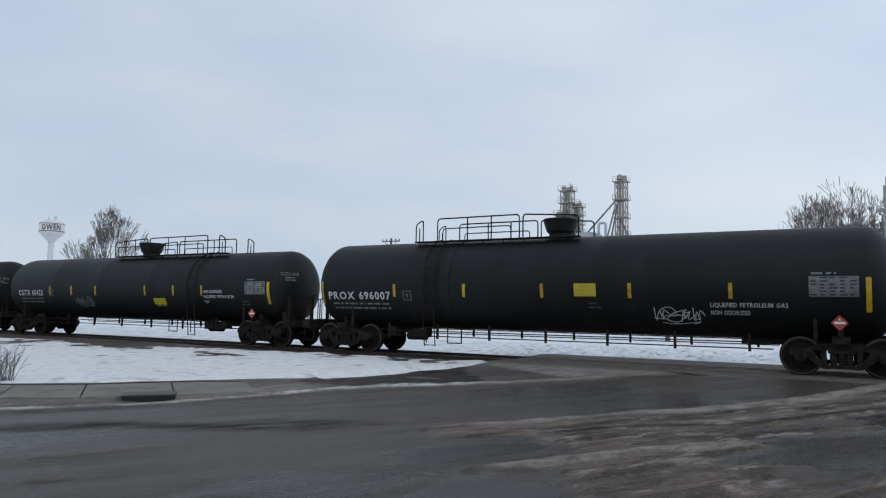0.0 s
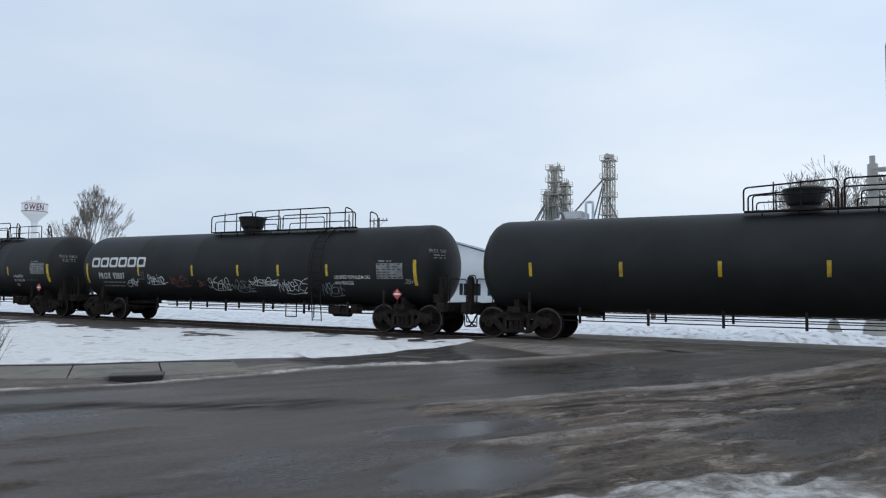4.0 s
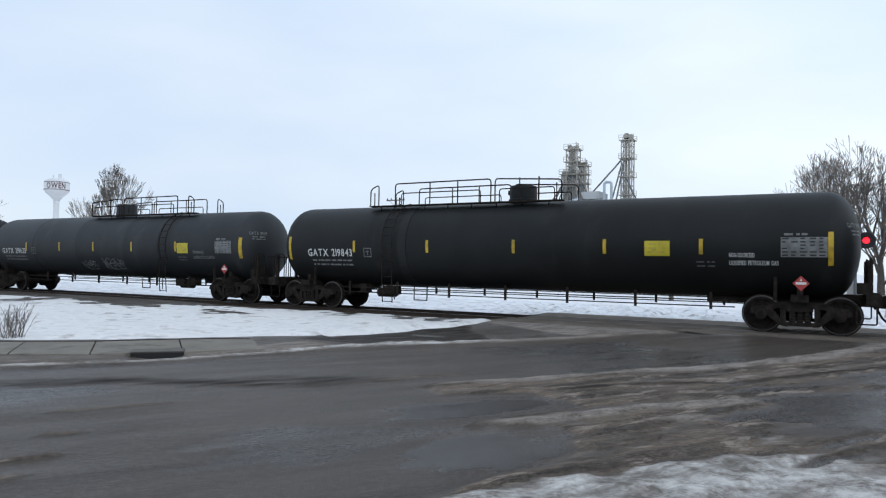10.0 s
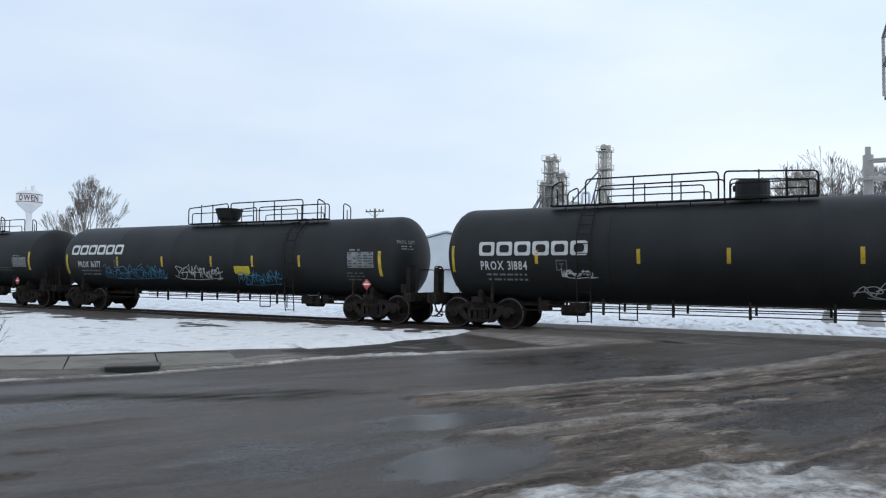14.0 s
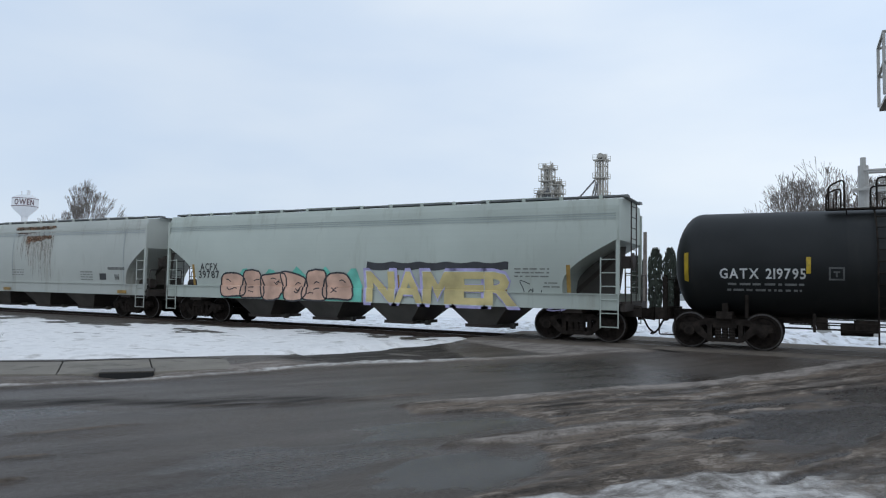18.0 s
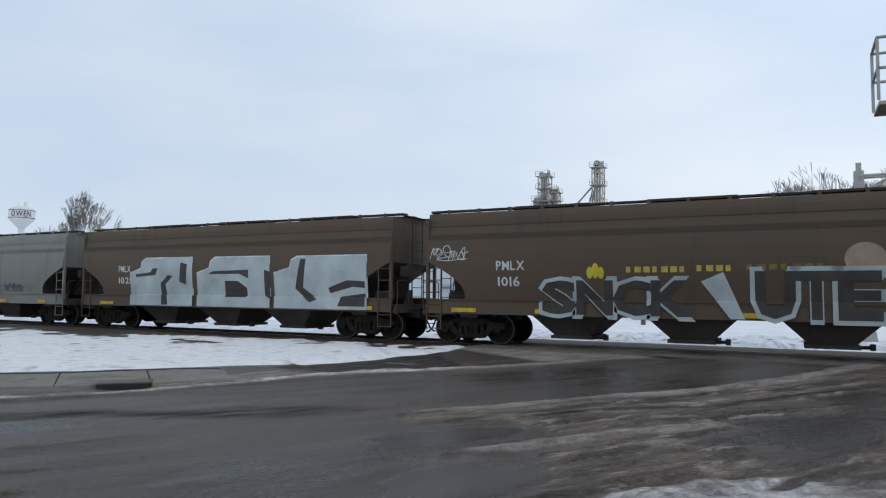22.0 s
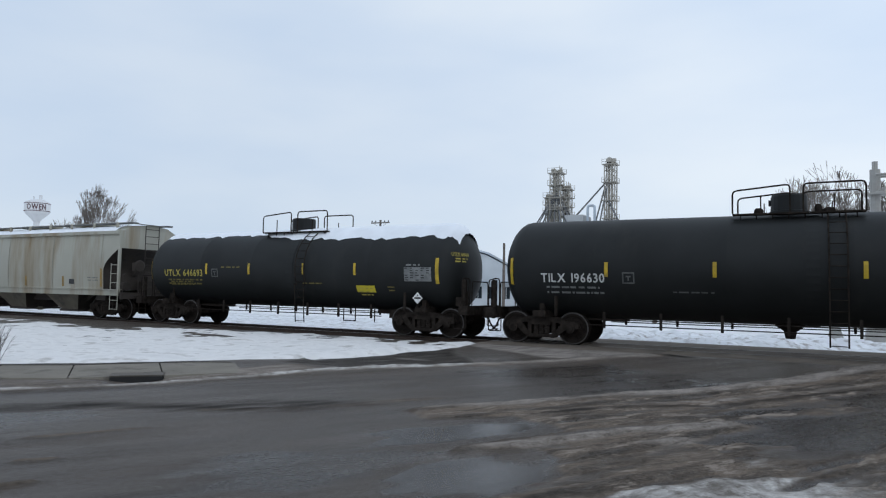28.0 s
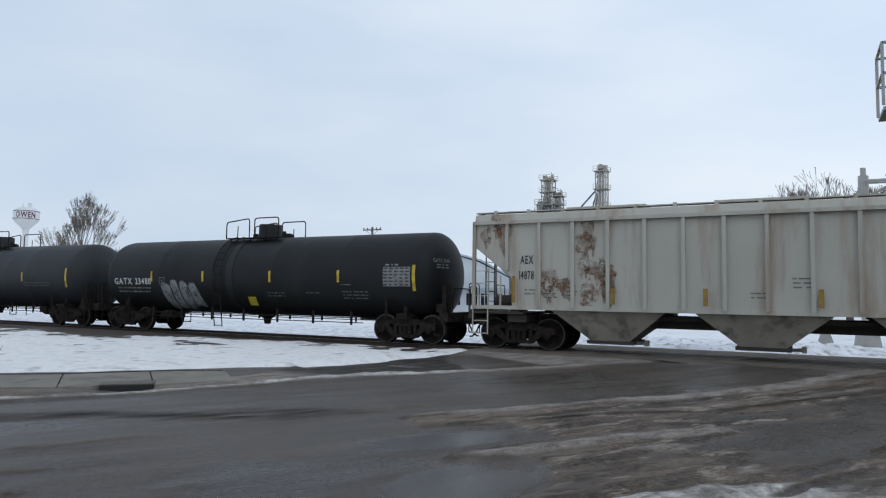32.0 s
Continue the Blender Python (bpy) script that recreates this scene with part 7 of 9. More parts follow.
rl.new(attr.outputs["Color"], sep.inputs["Color"])


def rnoise(scale, detail=6, turn=None, rough=0.6):
    t = rn.new("ShaderNodeTexNoise")
    t.inputs["Scale"].default_value, t.inputs["Detail"].default_value, t.inputs["Roughness"].default_value = scale, detail, rough
    src = co.outputs["Object"]
    if turn:
        mp = rn.new("ShaderNodeMapping")
        mp.inputs["Rotation"].default_value = (0, 0, radians(-60))
        mp.inputs["Scale"].default_value = turn
        mp.vector_type = "POINT"
        rot = rn.new("ShaderNodeMapping")
        rot.inputs["Rotation"].default_value = (0, 0, radians(-60))
        rl.new(src, rot.inputs["Vector"])
        mp.inputs["Rotation"].default_value = (0, 0, 0)
        rl.new(rot.outputs["Vector"], mp.inputs["Vector"])
        src = mp.outputs["Vector"]
    rl.new(src, t.inputs["Vector"])
    return t.outputs["Fac"]


def rramp(fac, p0, c0, p1, c1):
    r = rn.new("ShaderNodeValToRGB")
    r.color_ramp.elements[0].position, r.color_ramp.elements[1].position = p0, p1
    r.color_ramp.elements[0].color, r.color_ramp.elements[1].color = (*c0, 1), (*c1, 1)
    rl.new(fac, r.inputs["Fac"])
    return r.outputs["Color"]


def rmix(fac, a, b, mode="MIX"):
    m = rn.new("ShaderNodeMixRGB")
    m.blend_type = mode
    for sock, val in (("Fac", fac), ("Color1", a), ("Color2", b)):
        if isinstance(val, (int, float)):
            m.inputs[sock].default_value = val
        elif isinstance(val, tuple):
            m.inputs[sock].default_value = (*val, 1)
        else:
            rl.new(val, m.inputs[sock])
    return m.outputs["Color"]


def ragged(value, texture, sharp, shift=0.0):
    """Breaks the soft edge of a spread of slush or snow up into clods."""
    d = rn.new("ShaderNodeMath")
    d.operation = "SUBTRACT"
    rl.new(value, d.inputs[0])
    rl.new(texture, d.inputs[1])
    m = rn.new("ShaderNodeMapRange")
    m.inputs["From Min"].default_value, m.inputs["From Max"].default_value = -sharp + shift, sharp + shift
    rl.new(d.outputs["Value"], m.inputs["Value"])
    return m.outputs["Result"]


streaks = rnoise(0.9, 10, (0.25, 2.2, 1.0), 0.65)
clods = rnoise(2.4, 12, (0.55, 1.7, 1.0), 0.74)
bands = rnoise(1.1, 12, (0.38, 2.3, 1.0), 0.66)
specks = rnoise(20.0, 8, (0.8, 1.2, 1.0), 0.78)
grains = rnoise(55, 4)
asph = rramp(streaks, 0.38, (0.047, 0.0362, 0.0285), 0.62, (0.090, 0.0700, 0.0555))
asph = rmix(0.4, asph, rramp(grains, 0.3, (0.026, 0.0216, 0.0178), 0.75, (0.098, 0.080, 0.065)))
asph = rmix(rramp(rnoise(0.5, 9, (0.4, 1.9, 1.0), 0.65), 0.5, (0, 0, 0), 0.60, (0.75, 0.75, 0.75)), asph, (0.068, 0.051, 0.038))
# mottled slush; the steep ramps also put shading of its relief into colour
slush = rramp(bands, 0.42, (0.022, 0.0160, 0.0118), 0.58, (0.175, 0.133, 0.100))
slush = rmix(0.45, slush, rramp(specks, 0.40, (0.030, 0.0245, 0.020), 0.62, (0.195, 0.16, 0.13)))
slush = rmix(rramp(clods, 0.53, (0, 0, 0), 0.60, (0.8, 0.8, 0.8)), slush, (0.30, 0.252, 0.212))
crust = rmix(0.5, rramp(specks, 0.38, (0.095, 0.079, 0.066), 0.60, (0.30, 0.262, 0.23)), rramp(clods, 0.40, (0.06, 0.047, 0.037), 0.58, (0.32, 0.28, 0.248)))
snowc = rmix(0.6, rramp(rnoise(9.0, 8, None, 0.72), 0.42, (0.15, 0.132, 0.115), 0.56, (0.60, 0.573, 0.54)), rramp(rnoise(3.2, 9, (0.85, 1.2, 1.0), 0.66), 0.40, (0.16, 0.14, 0.122), 0.56, (0.60, 0.573, 0.54)))
snowc = rmix(rramp(bands, 0.36, (0.75, 0.75, 0.75), 0.50, (0, 0, 0)), snowc, (0.13, 0.112, 0.095))
cracks = rramp(rnoise(1.3, 8, (0.5, 3.2, 1.0), 0.6), 0.37, (1, 1, 1), 0.41, (0, 0, 0))
slush = rmix(rmix(0.55, cracks, (0, 0, 0)), slush, (0.02, 0.016, 0.013))
mudf = ragged(sep.outputs["Red"], clods, 0.16, -0.06)
palef = ragged(attr.outputs["Alpha"], rmix(0.4, clods, specks), 0.16, -0.02)
invert = rn.new("ShaderNodeMath")
invert.operation = "MULTIPLY"
invert.inputs[1].default_value = -1.0
rl.new(attr.outputs["Alpha"], invert.inputs[0])
darkf = ragged(invert.outputs["Value"], clods, 0.3, 0.0)
snowf = ragged(sep.outputs["Green"], rmix(0.45, clods, specks), 0.17, 0.02)
wetf = ragged(sep.outputs["Blue"], clods, 0.3, -0.02)
col = rmix(mudf, asph, slush)
col = rmix(palef, col, crust)
col = rmix(darkf, col, (0.012, 0.0098, 0.0082))
col = rmix(snowf, col, snowc)
col = rmix(wetf, col, rmix(0.55, col, (0.011, 0.010, 0.010)))
rl.new(col, pb.inputs["Base Color"])
gloss = rmix(darkf, rmix(mudf, rramp(streaks, 0.36, (0.13, 0.13, 0.13), 0.64, (0.28, 0.28, 0.28)), (0.09, 0.09, 0.09)), (0.05, 0.05, 0.05))
rl.new(gloss, pb.inputs["Specular IOR Level"])
rough = rmix(rramp(rnoise(0.35, 5, (0.5, 1.3, 1.0)), 0.38, (0, 0, 0), 0.62, (1, 1, 1)), (0.27, 0.27, 0.27), (0.5, 0.5, 0.5))
rough = rmix(0.25, rough, rramp(specks, 0.4, (0.2, 0.2, 0.2), 0.6, (0.8, 0.8, 0.8)))
rough = rmix(mudf, rough, rramp(clods, 0.38, (0.4, 0.4, 0.4), 0.58, (0.9, 0.9, 0.9)))
rough = rmix(palef, rough, (0.85, 0.85, 0.85))
rough = rmix(snowf, rough, (0.85, 0.85, 0.85))
rough = rmix(darkf, rough, (0.75, 0.75, 0.75))
rough = rmix(wetf, rough, rramp(specks, 0.4, (0.14, 0.14, 0.14), 0.6, (0.24, 0.24, 0.24)))
rl.new(rough, pb.inputs["Roughness"])
dry = rn.new("ShaderNodeMath")
dry.operation = "SUBTRACT"
dry.inputs[0].default_value = 1.0
rl.new(sep.outputs["Blue"], dry.inputs[1])
bpn = rn.new("ShaderNodeBump")
bpn.inputs["Distance"].default_value = 0.035
rl.new(dry.outputs["Value"], bpn.inputs["Strength"])
relief = rmix(0.3, rmix(mudf, rmix(0.8, specks, (0.5, 0.5, 0.5)), rmix(0.5, clods, specks)), grains)
rl.new(rmix(snowf, relief, rmix(0.4, rnoise(11.0, 7, None, 0.7), grains)), bpn.inputs["Height"])
rl.new(bpn.outputs["Normal"], pb.inputs["Normal"])
me.materials.append(ROAD)
tagged(new("road", me), "worn wet asphalt street with slush ridges and puddles", "road", kind="structure")

# road over and beyond the track
CROSS = material("grey_crossing_asphalt", (0.150, 0.125, 0.101), 0.85, spec=0.12, vary=0.2, size=1.5, dirt=(0.055, 0.05, 0.048), dirt_amount=0.4, dirt_size=0.5, bump=0.3, bump_size=40)
for name, x0, x1, y0, y1, z in (("crossing_apron_near", -9.0, 45, 18.55, 19.93, -0.008), ("crossing_panel", -8.6, 7.5, 20.08, 21.36, -0.008), ("crossing_apron_far", -8.8, 45, 21.51, 25.2, -0.012)):
    bm = bmesh.new()
    nx, ny = int((x1 - x0) / 0.5), 4
    grid = []
    for j in range(ny + 1):
        y = y0 + (y1 - y0) * j / ny
        row = []
        for i in range(nx + 1):
            x = x0 + (x1 - x0) * i / nx
            if i == 0 and name != "crossing_panel":
                x += 0.35 * nz(y, x0, 1.3, 2)
            row.append(bm.verts.new((x, y, z + 0.005 * nz(x, y, 1.2, 3) - (0.2 * smooth(23.8, 25.2, y) if "far" in name else 0.016 * smooth(19.6, 18.6, y)))))
        grid.append(row)
    for a, b in zip(grid, grid[1:]):
        for i in range(nx):
            bm.faces.new((a[i], a[i + 1], b[i + 1], b[i]))
    r = bmesh.ops.extrude_face_region(bm, geom=list(bm.faces))
    bmesh.ops.translate(bm, verts=[v for v in r["geom"] if isinstance(v, bmesh.types.BMVert)], vec=(0, 0, -0.18))
    tagged(new(name, mesh_from(name, bm, CROSS)), "asphalt surface of the level crossing", "road", kind="structure")

# ballast bed
bm = bmesh.new()
bxs = steps(-420, 260, -40.0, -8.0, 0.22, 1.25)
prof = [(17.5, -0.42), (17.9, -0.32), (18.4, -0.2), (18.8, -0.16), (19.3, -0.15), (19.9, -0.15), (20.6, -0.16), (21.4, -0.15), (22.1, -0.16), (22.6, -0.2), (23.1, -0.32), (23.6, -0.44)]
grid = [[bm.verts.new((x, y + 0.12 * nz(x, y, 1.1, 4), z - (0.12 if x > -9 else 0) + 0.035 * nz(x, y, 3.1, 5) + 0.03 * nz(x, y, 0.7, 6))) for x in bxs] for y, z in prof]
for a, b in zip(grid, grid[1:]):
    for i in range(len(bxs) - 1):
        bm.faces.new((a[i], a[i + 1], b[i + 1], b[i]))
tagged(new("ballast", mesh_from("ballast", bm, BALLAST)), "dark stone ballast bed with thin wet grit", "ballast", kind="structure")
r = random.Random(21)
bm = bmesh.new()
for i in range(2600):        # loose stones on the shoulder and flung on the snow
    x, y = -8.8 - 34 * r.random() ** 1.4, 18.6 - abs(r.gauss(0, 0.75))
    if r.random() < 0.25:
        y = r.uniform(18.6, 19.7)
    s = r.uniform(0.018, 0.05)
    z = -0.15 - 0.19 * smooth(18.6, 17.4, y) + (0.16 * smooth(17.5, 16.8, y))
    c = Vector((x, y, z))
    v = [bm.verts.new(c + Vector((a * s * r.uniform(0.6, 1.3), b * s * r.uniform(0.6, 1.3), d * s * r.uniform(0.5, 1.0)))) for a, b, d in ((1, 0, 0), (0, 1, 0), (-1, 0, 0), (0, -1, 0), (0, 0, 1), (0, 0, -1))]
    for a, b, d in ((0, 1, 4), (1, 2, 4), (2, 3, 4), (3, 0, 4), (1, 0, 5), (2, 1, 5), (3, 2, 5), (0, 3, 5)):
        bm.faces.new((v[a], v[b], v[d]))
tagged(new("ballast_stones", mesh_from("ballast_stones", bm, BALLAST)), "loose dark ballast stones on the shoulder and snow edge", "stones", kind="stuff")
track = thing("railway_track", "worn steel rails on creosoted wooden ties", "railway track")
sect = [(-0.07, -0.172), (0.07, -0.172), (0.07, -0.155), (0.012, -0.13), (0.012, -0.045), (0.036, -0.03), (0.036, -0.004), (0.028, 0.0), (-0.028, 0.0), (-0.036, -0.004), (-0.036, -0.03), (-0.012, -0.045), (-0.012, -0.13), (-0.07, -0.155)]
for y in (TRACK_Y - 0.7525, TRACK_Y + 0.7525):
    bm = bmesh.new()
    a = [bm.verts.new((-420, y + p, z - 0.001)) for p, z in sect]
    b = [bm.verts.new((260, y + p, z - 0.001)) for p, z in sect]
    bm.faces.new(a)
    bm.faces.new(b[::-1])
    for i in range(len(sect)):
        f = bm.faces.new((a[i], b[i], b[(i + 1) % len(sect)], a[(i + 1) % len(sect)]))
        f.material_index = 1 if i in (6, 7, 8) else 0
    part("rail", bm, [RUST, RAILTOP], track)
bm = bmesh.new()
box(bm, -0.115, 0.115, -1.3, 1.3, -0.30, -0.135)
bmesh.ops.bevel(bm, geom=list(bm.edges), offset=0.012, segments=1, affect="EDGES")
TIE = mesh_from("tie", bm, TIEWOOD)
rr = random.Random(3)
for i in range(130):
    tie = part("tie", TIE, None, track)
    tie.matrix_basis = pose(-9.6 - i * 0.54, TRACK_Y + rr.uniform(-0.05, 0.05), rr.uniform(-0.012, 0.012), 0, 0, rr.uniform(-1.5, 1.5))

# kerb, pavement slabs, drain inlet
back = [(-30.0, -7.0), (-20.5, 1.45), (-13.41, 7.48), (-12.43, 8.28), (-11.53, 9.50), (-10.56, 10.71), (-9.71, 11.75)]
front = [(-28.5, -8.0), (-19.0, 0.5), (-11.92, 6.37), (-10.87, 7.14), (-9.89, 8.24), (-9.31, 9.46), (-8.80, 11.05)]
def along(line, t):
    i = min(int(t), len(line) - 2)
    k = t - i
    return (line[i][0] * (1 - k) + line[i + 1][0] * k, line[i][1] * (1 - k) + line[i + 1][1] * k)


pave = tagged(new("pavement"), "grey concrete kerb and gutter slabs along the street", "pavement", kind="structure")
cuts = [0.0, 0.5, 1.0, 1.17, 1.33, 1.5, 1.67, 1.83, 2.0, 3.0, 4.0, 5.0, 5.98]
for k, (t0, t1) in enumerate(zip(cuts, cuts[1:])):
    bm = bmesh.new()
    n, rows = 6, []
    for i in range(n + 1):
        i0 = min(int(t0 + 0.01), len(front) - 2)
        gap = 0.014 / math.dist(front[i0], front[i0 + 1])
        t = t0 + gap + (t1 - t0 - 2 * gap) * i / n
        (bx, by), (fx, fy) = along(back, t), along(front, t)
        low = 0.05 * smooth(4.2, 5.6, t)
        rows.append([bm.verts.new(p) for p in ((bx, by, -0.02 - low), (bx * 0.12 + fx * 0.88, by * 0.12 + fy * 0.88, -0.02 - low), (fx * 0.985 + bx * 0.015, fy * 0.985 + by * 0.015, -0.025 - low), (fx, fy, -0.15), (bx, by, -0.3))])
    for a, b in zip(rows, rows[1:]):
        for j in range(5):
            bm.faces.new((a[j], a[(j + 1) % 5], b[(j + 1) % 5], b[j]))
    bm.faces.new(rows[0])
    bm.faces.new(rows[-1])
    part("pavement_slab", bm, CONCRETE, pave)
bm = bmesh.new()
rows = []
for i in range(61):
    (bx, by), (fx, fy) = along(back, 5.98 * i / 60), along(front, 5.98 * i / 60)
    rows.append([bm.verts.new((bx + (fx - bx) * k, by + (fy - by) * k, z - 0.05 * smooth(4.2, 5.6, 5.98 * i / 60))) for k, z in ((-0.1, -0.02), (0.9, -0.05), (0.96, -0.09), (0.99, -0.14))])
for a, b in zip(rows, rows[1:]):
    for j in range(3):
        bm.faces.new((a[j], a[j + 1], b[j + 1], b[j]))
part("joint_grit", bm, BALLAST, pave)
drain = tagged(new("storm_drain"), "dark kerb inlet of a storm drain with snow at its lip", "storm drain")
drain.location = (-10.17, 7.925, -0.1)
drain.rotation_euler = (0, 0, math.atan2(1.08, 0.99))
# solid box whose near-black colour stands for the dark inside the opening
bm = bmesh.new()
box(bm, -0.42, 0.42, -0.03, 0.20, -0.10, 0.072)
part("inlet_mouth", bm, MOUTHDARK, drain)
bm = bmesh.new()
box(bm, -0.44, 0.44, -0.035, 0.42, 0.072, 0.096)
bmesh.ops.bevel(bm, geom=list(bm.edges), offset=0.012, segments=2, affect="EDGES")
part("inlet_hood", bm, HOOD, drain)

# snow on the verge between pavement and track
def snow_sheet(name, xs, ys, top, mat, label):
    bm = bmesh.new()
    grid = [[bm.verts.new((x, y, top(x, y))) for x in xs] for y in ys]
    for a, b in zip(grid, grid[1:]):
        for i in range(len(xs) - 1):
            if max(v.co.z for v in (a[i], a[i + 1], b[i + 1], b[i])) > -0.5:
                bm.faces.new((a[i], a[i + 1], b[i + 1], b[i]))
    for v in [v for v in bm.verts if not v.link_faces]:
        bm.verts.remove(v)
    return tagged(new(name, mesh_from(name, bm, mat, smooth=True)), label, "snow", kind="stuff")


def kerb_gap(x, y):
    """How far a place lies behind the back of the pavement."""
    best = 1e9
    for (ax, ay), (bx, by) in zip(back, back[1:]):
        dx, dy = bx - ax, by - ay
        d = math.hypot(dx, dy)
        t = max(0, min(1, ((x - ax) * dx + (y - ay) * dy) / d ** 2))
        s = (dx * (y - ay) - dy * (x - ax)) / d
        q = math.hypot(x - ax - t * dx, y - ay - t * dy)
        if q < abs(best):
            best = q if s > 0 else -q
    return best


def verge(x, y):
    rag = 0.10 * nz(x, y, 1.6, 1) + 0.05 * nz(x, y, 4.5, 2)
    a = kerb_gap(x, y) - 0.2 + 0.6 * rag
    b = 18.3 + 0.085 * max(-12, min(11, x + 22)) - y + 0.35 * nz(x, y, 0.6, 3) + 0.3 * nz(x, y, 2.4, 4) + 0.15 * nz(x, y, 6, 9)
    c = -8.55 - 0.5 * smooth(16.6, 15.2, y) - 0.85 * smooth(15.0, 12, y) - x + 0.22 * nz(x, y, 0.9, 5)
    d = min(a, b, c)
    if d < -0.25:
        return -0.9
    h = smooth(-0.1, 0.55, d)
    return -0.17 + h * (0.17 + 0.06 * nz(x, y, 0.45, 6) + 0.04 * nz(x, y, 1.7, 7) - 0.02 * smooth(5.0, 0.3, b) + 0.06 * smooth(1.0, 0.3, c)) + 0.018 * nz(x, y, 4, 8) - 0.05 * (1 - h)


snow_sheet("verge_snow", steps(-160, -8.6, -30, -8.6, 0.16, 1.3), steps(-30, 19.3, 5, 19.3, 0.16, 1.4), verge, VERGESNOW, "crusted white snow on the verge beside the track")


def bank(x, y):
    d = min(y - 23.9 - 1.9 * smooth(-4, 3, x) - 2.4 * smooth(-1.5, 1.5, x) + 0.4 * nz(x, y, 0.9, 1), 36 - y, 22 - x, x + 130)
    if d < -0.3:
        return -0.9
    lump = 0.5 + 0.5 * nz(x, y, 0.5, 2)
    pile = smooth(-15, -8, x) * (1 - smooth(5, 11, x)) * (1 - smooth(29, 33, y))
    return -0.30 + smooth(-0.1, 1.4, d) * (0.05 + pile * (0.26 * lump + 0.30 * abs(nz(x, y, 1.3, 3)) + 0.12 * abs(nz(x, y, 3.2, 4)))) + 0.01 * nz(x, y, 5, 5)


snow_sheet("snow_bank", steps(-130, 22, -16, 9, 0.2, 1.3), steps(23.4, 36, 23.4, 31, 0.2, 1.3), bank, DIRTYSNOW, "lumpy ploughed snow bank behind the track")

# ---- things in the distance ----
BARK = material("grey_brown_bark", (0.065, 0.054, 0.048), 0.9, vary=0.3, size=4)
TWIG = material("winter_twigs", (0.155, 0.135, 0.12), 0.9, vary=0.25, size=3)
NEEDLE = material("dark_conifer_needles", (0.026, 0.032, 0.022), 0.9, vary=0.45, size=1.5)
GALV = material("galvanised_sheet", (0.40, 0.45, 0.50), 0.4, 0.55, vary=0.12, size=0.6, dirt=(0.28, 0.29, 0.29), dirt_amount=0.3, dirt_size=0.3, streak=True)
LEGPAINT = material("beige_elevator_steel", (0.36, 0.335, 0.29), 0.65, vary=0.12, size=0.4)
SPOUT = material("dark_spout_steel", (0.13, 0.135, 0.14), 0.6, vary=0.2)
TOWERWHITE = material("white_tower_paint", (0.66, 0.66, 0.66), 0.5, vary=0.05, size=0.3)
MAROON = material("maroon_tower_lettering", (0.07, 0.012, 0.02), 0.6)
SIDING = material("white_siding", (0.55, 0.57, 0.58), 0.7, vary=0.08, size=0.8)
PALEMETAL = material("pale_metal_cladding", (0.50, 0.53, 0.55), 0.5, vary=0.08, size=0.5)
GREYSIDING = material("grey_siding", (0.30, 0.31, 0.30), 0.75, vary=0.1, size=0.8)
ROOFDARK = material("dark_shingle_roof", (0.07, 0.075, 0.07), 0.9, vary=0.3, size=2)
GLASSDARK = material("dark_window_glass", (0.02, 0.025, 0.03), 0.08, vary=0.2)
SIGNALGREY = material("aluminium_signal_paint", (0.36, 0.35, 0.325), 0.6, 0.0, vary=0.12, size=3)
# aluminium mast paint with its shadow put into a darker grey
MASTSHADE = material("shaded_aluminium_post_paint", (0.11, 0.115, 0.115), 0.6, vary=0.2, size=3)
SIGNALBLACK = material("flat_black_signal_paint", (0.012, 0.012, 0.013), 0.75, vary=0.3, size=5)
WOODPOLE = material("weathered_pole_wood", (0.12, 0.10, 0.085), 0.9, vary=0.3, size=3)
REDLAMP = bpy.data.materials.new("lit_red_lens")
REDLAMP.use_nodes = True
e = REDLAMP.node_tree.nodes["Principled BSDF"]
e.inputs["Base Color"].default_value = (0.6, 0.02, 0.03, 1)
e.inputs["Emission Color"].default_value, e.inputs["Emission Strength"].default_value = (1.0, 0.02, 0.04, 1), 1.5
REDDARK = material("unlit_red_lens", (0.05, 0.008, 0.01), 0.2)


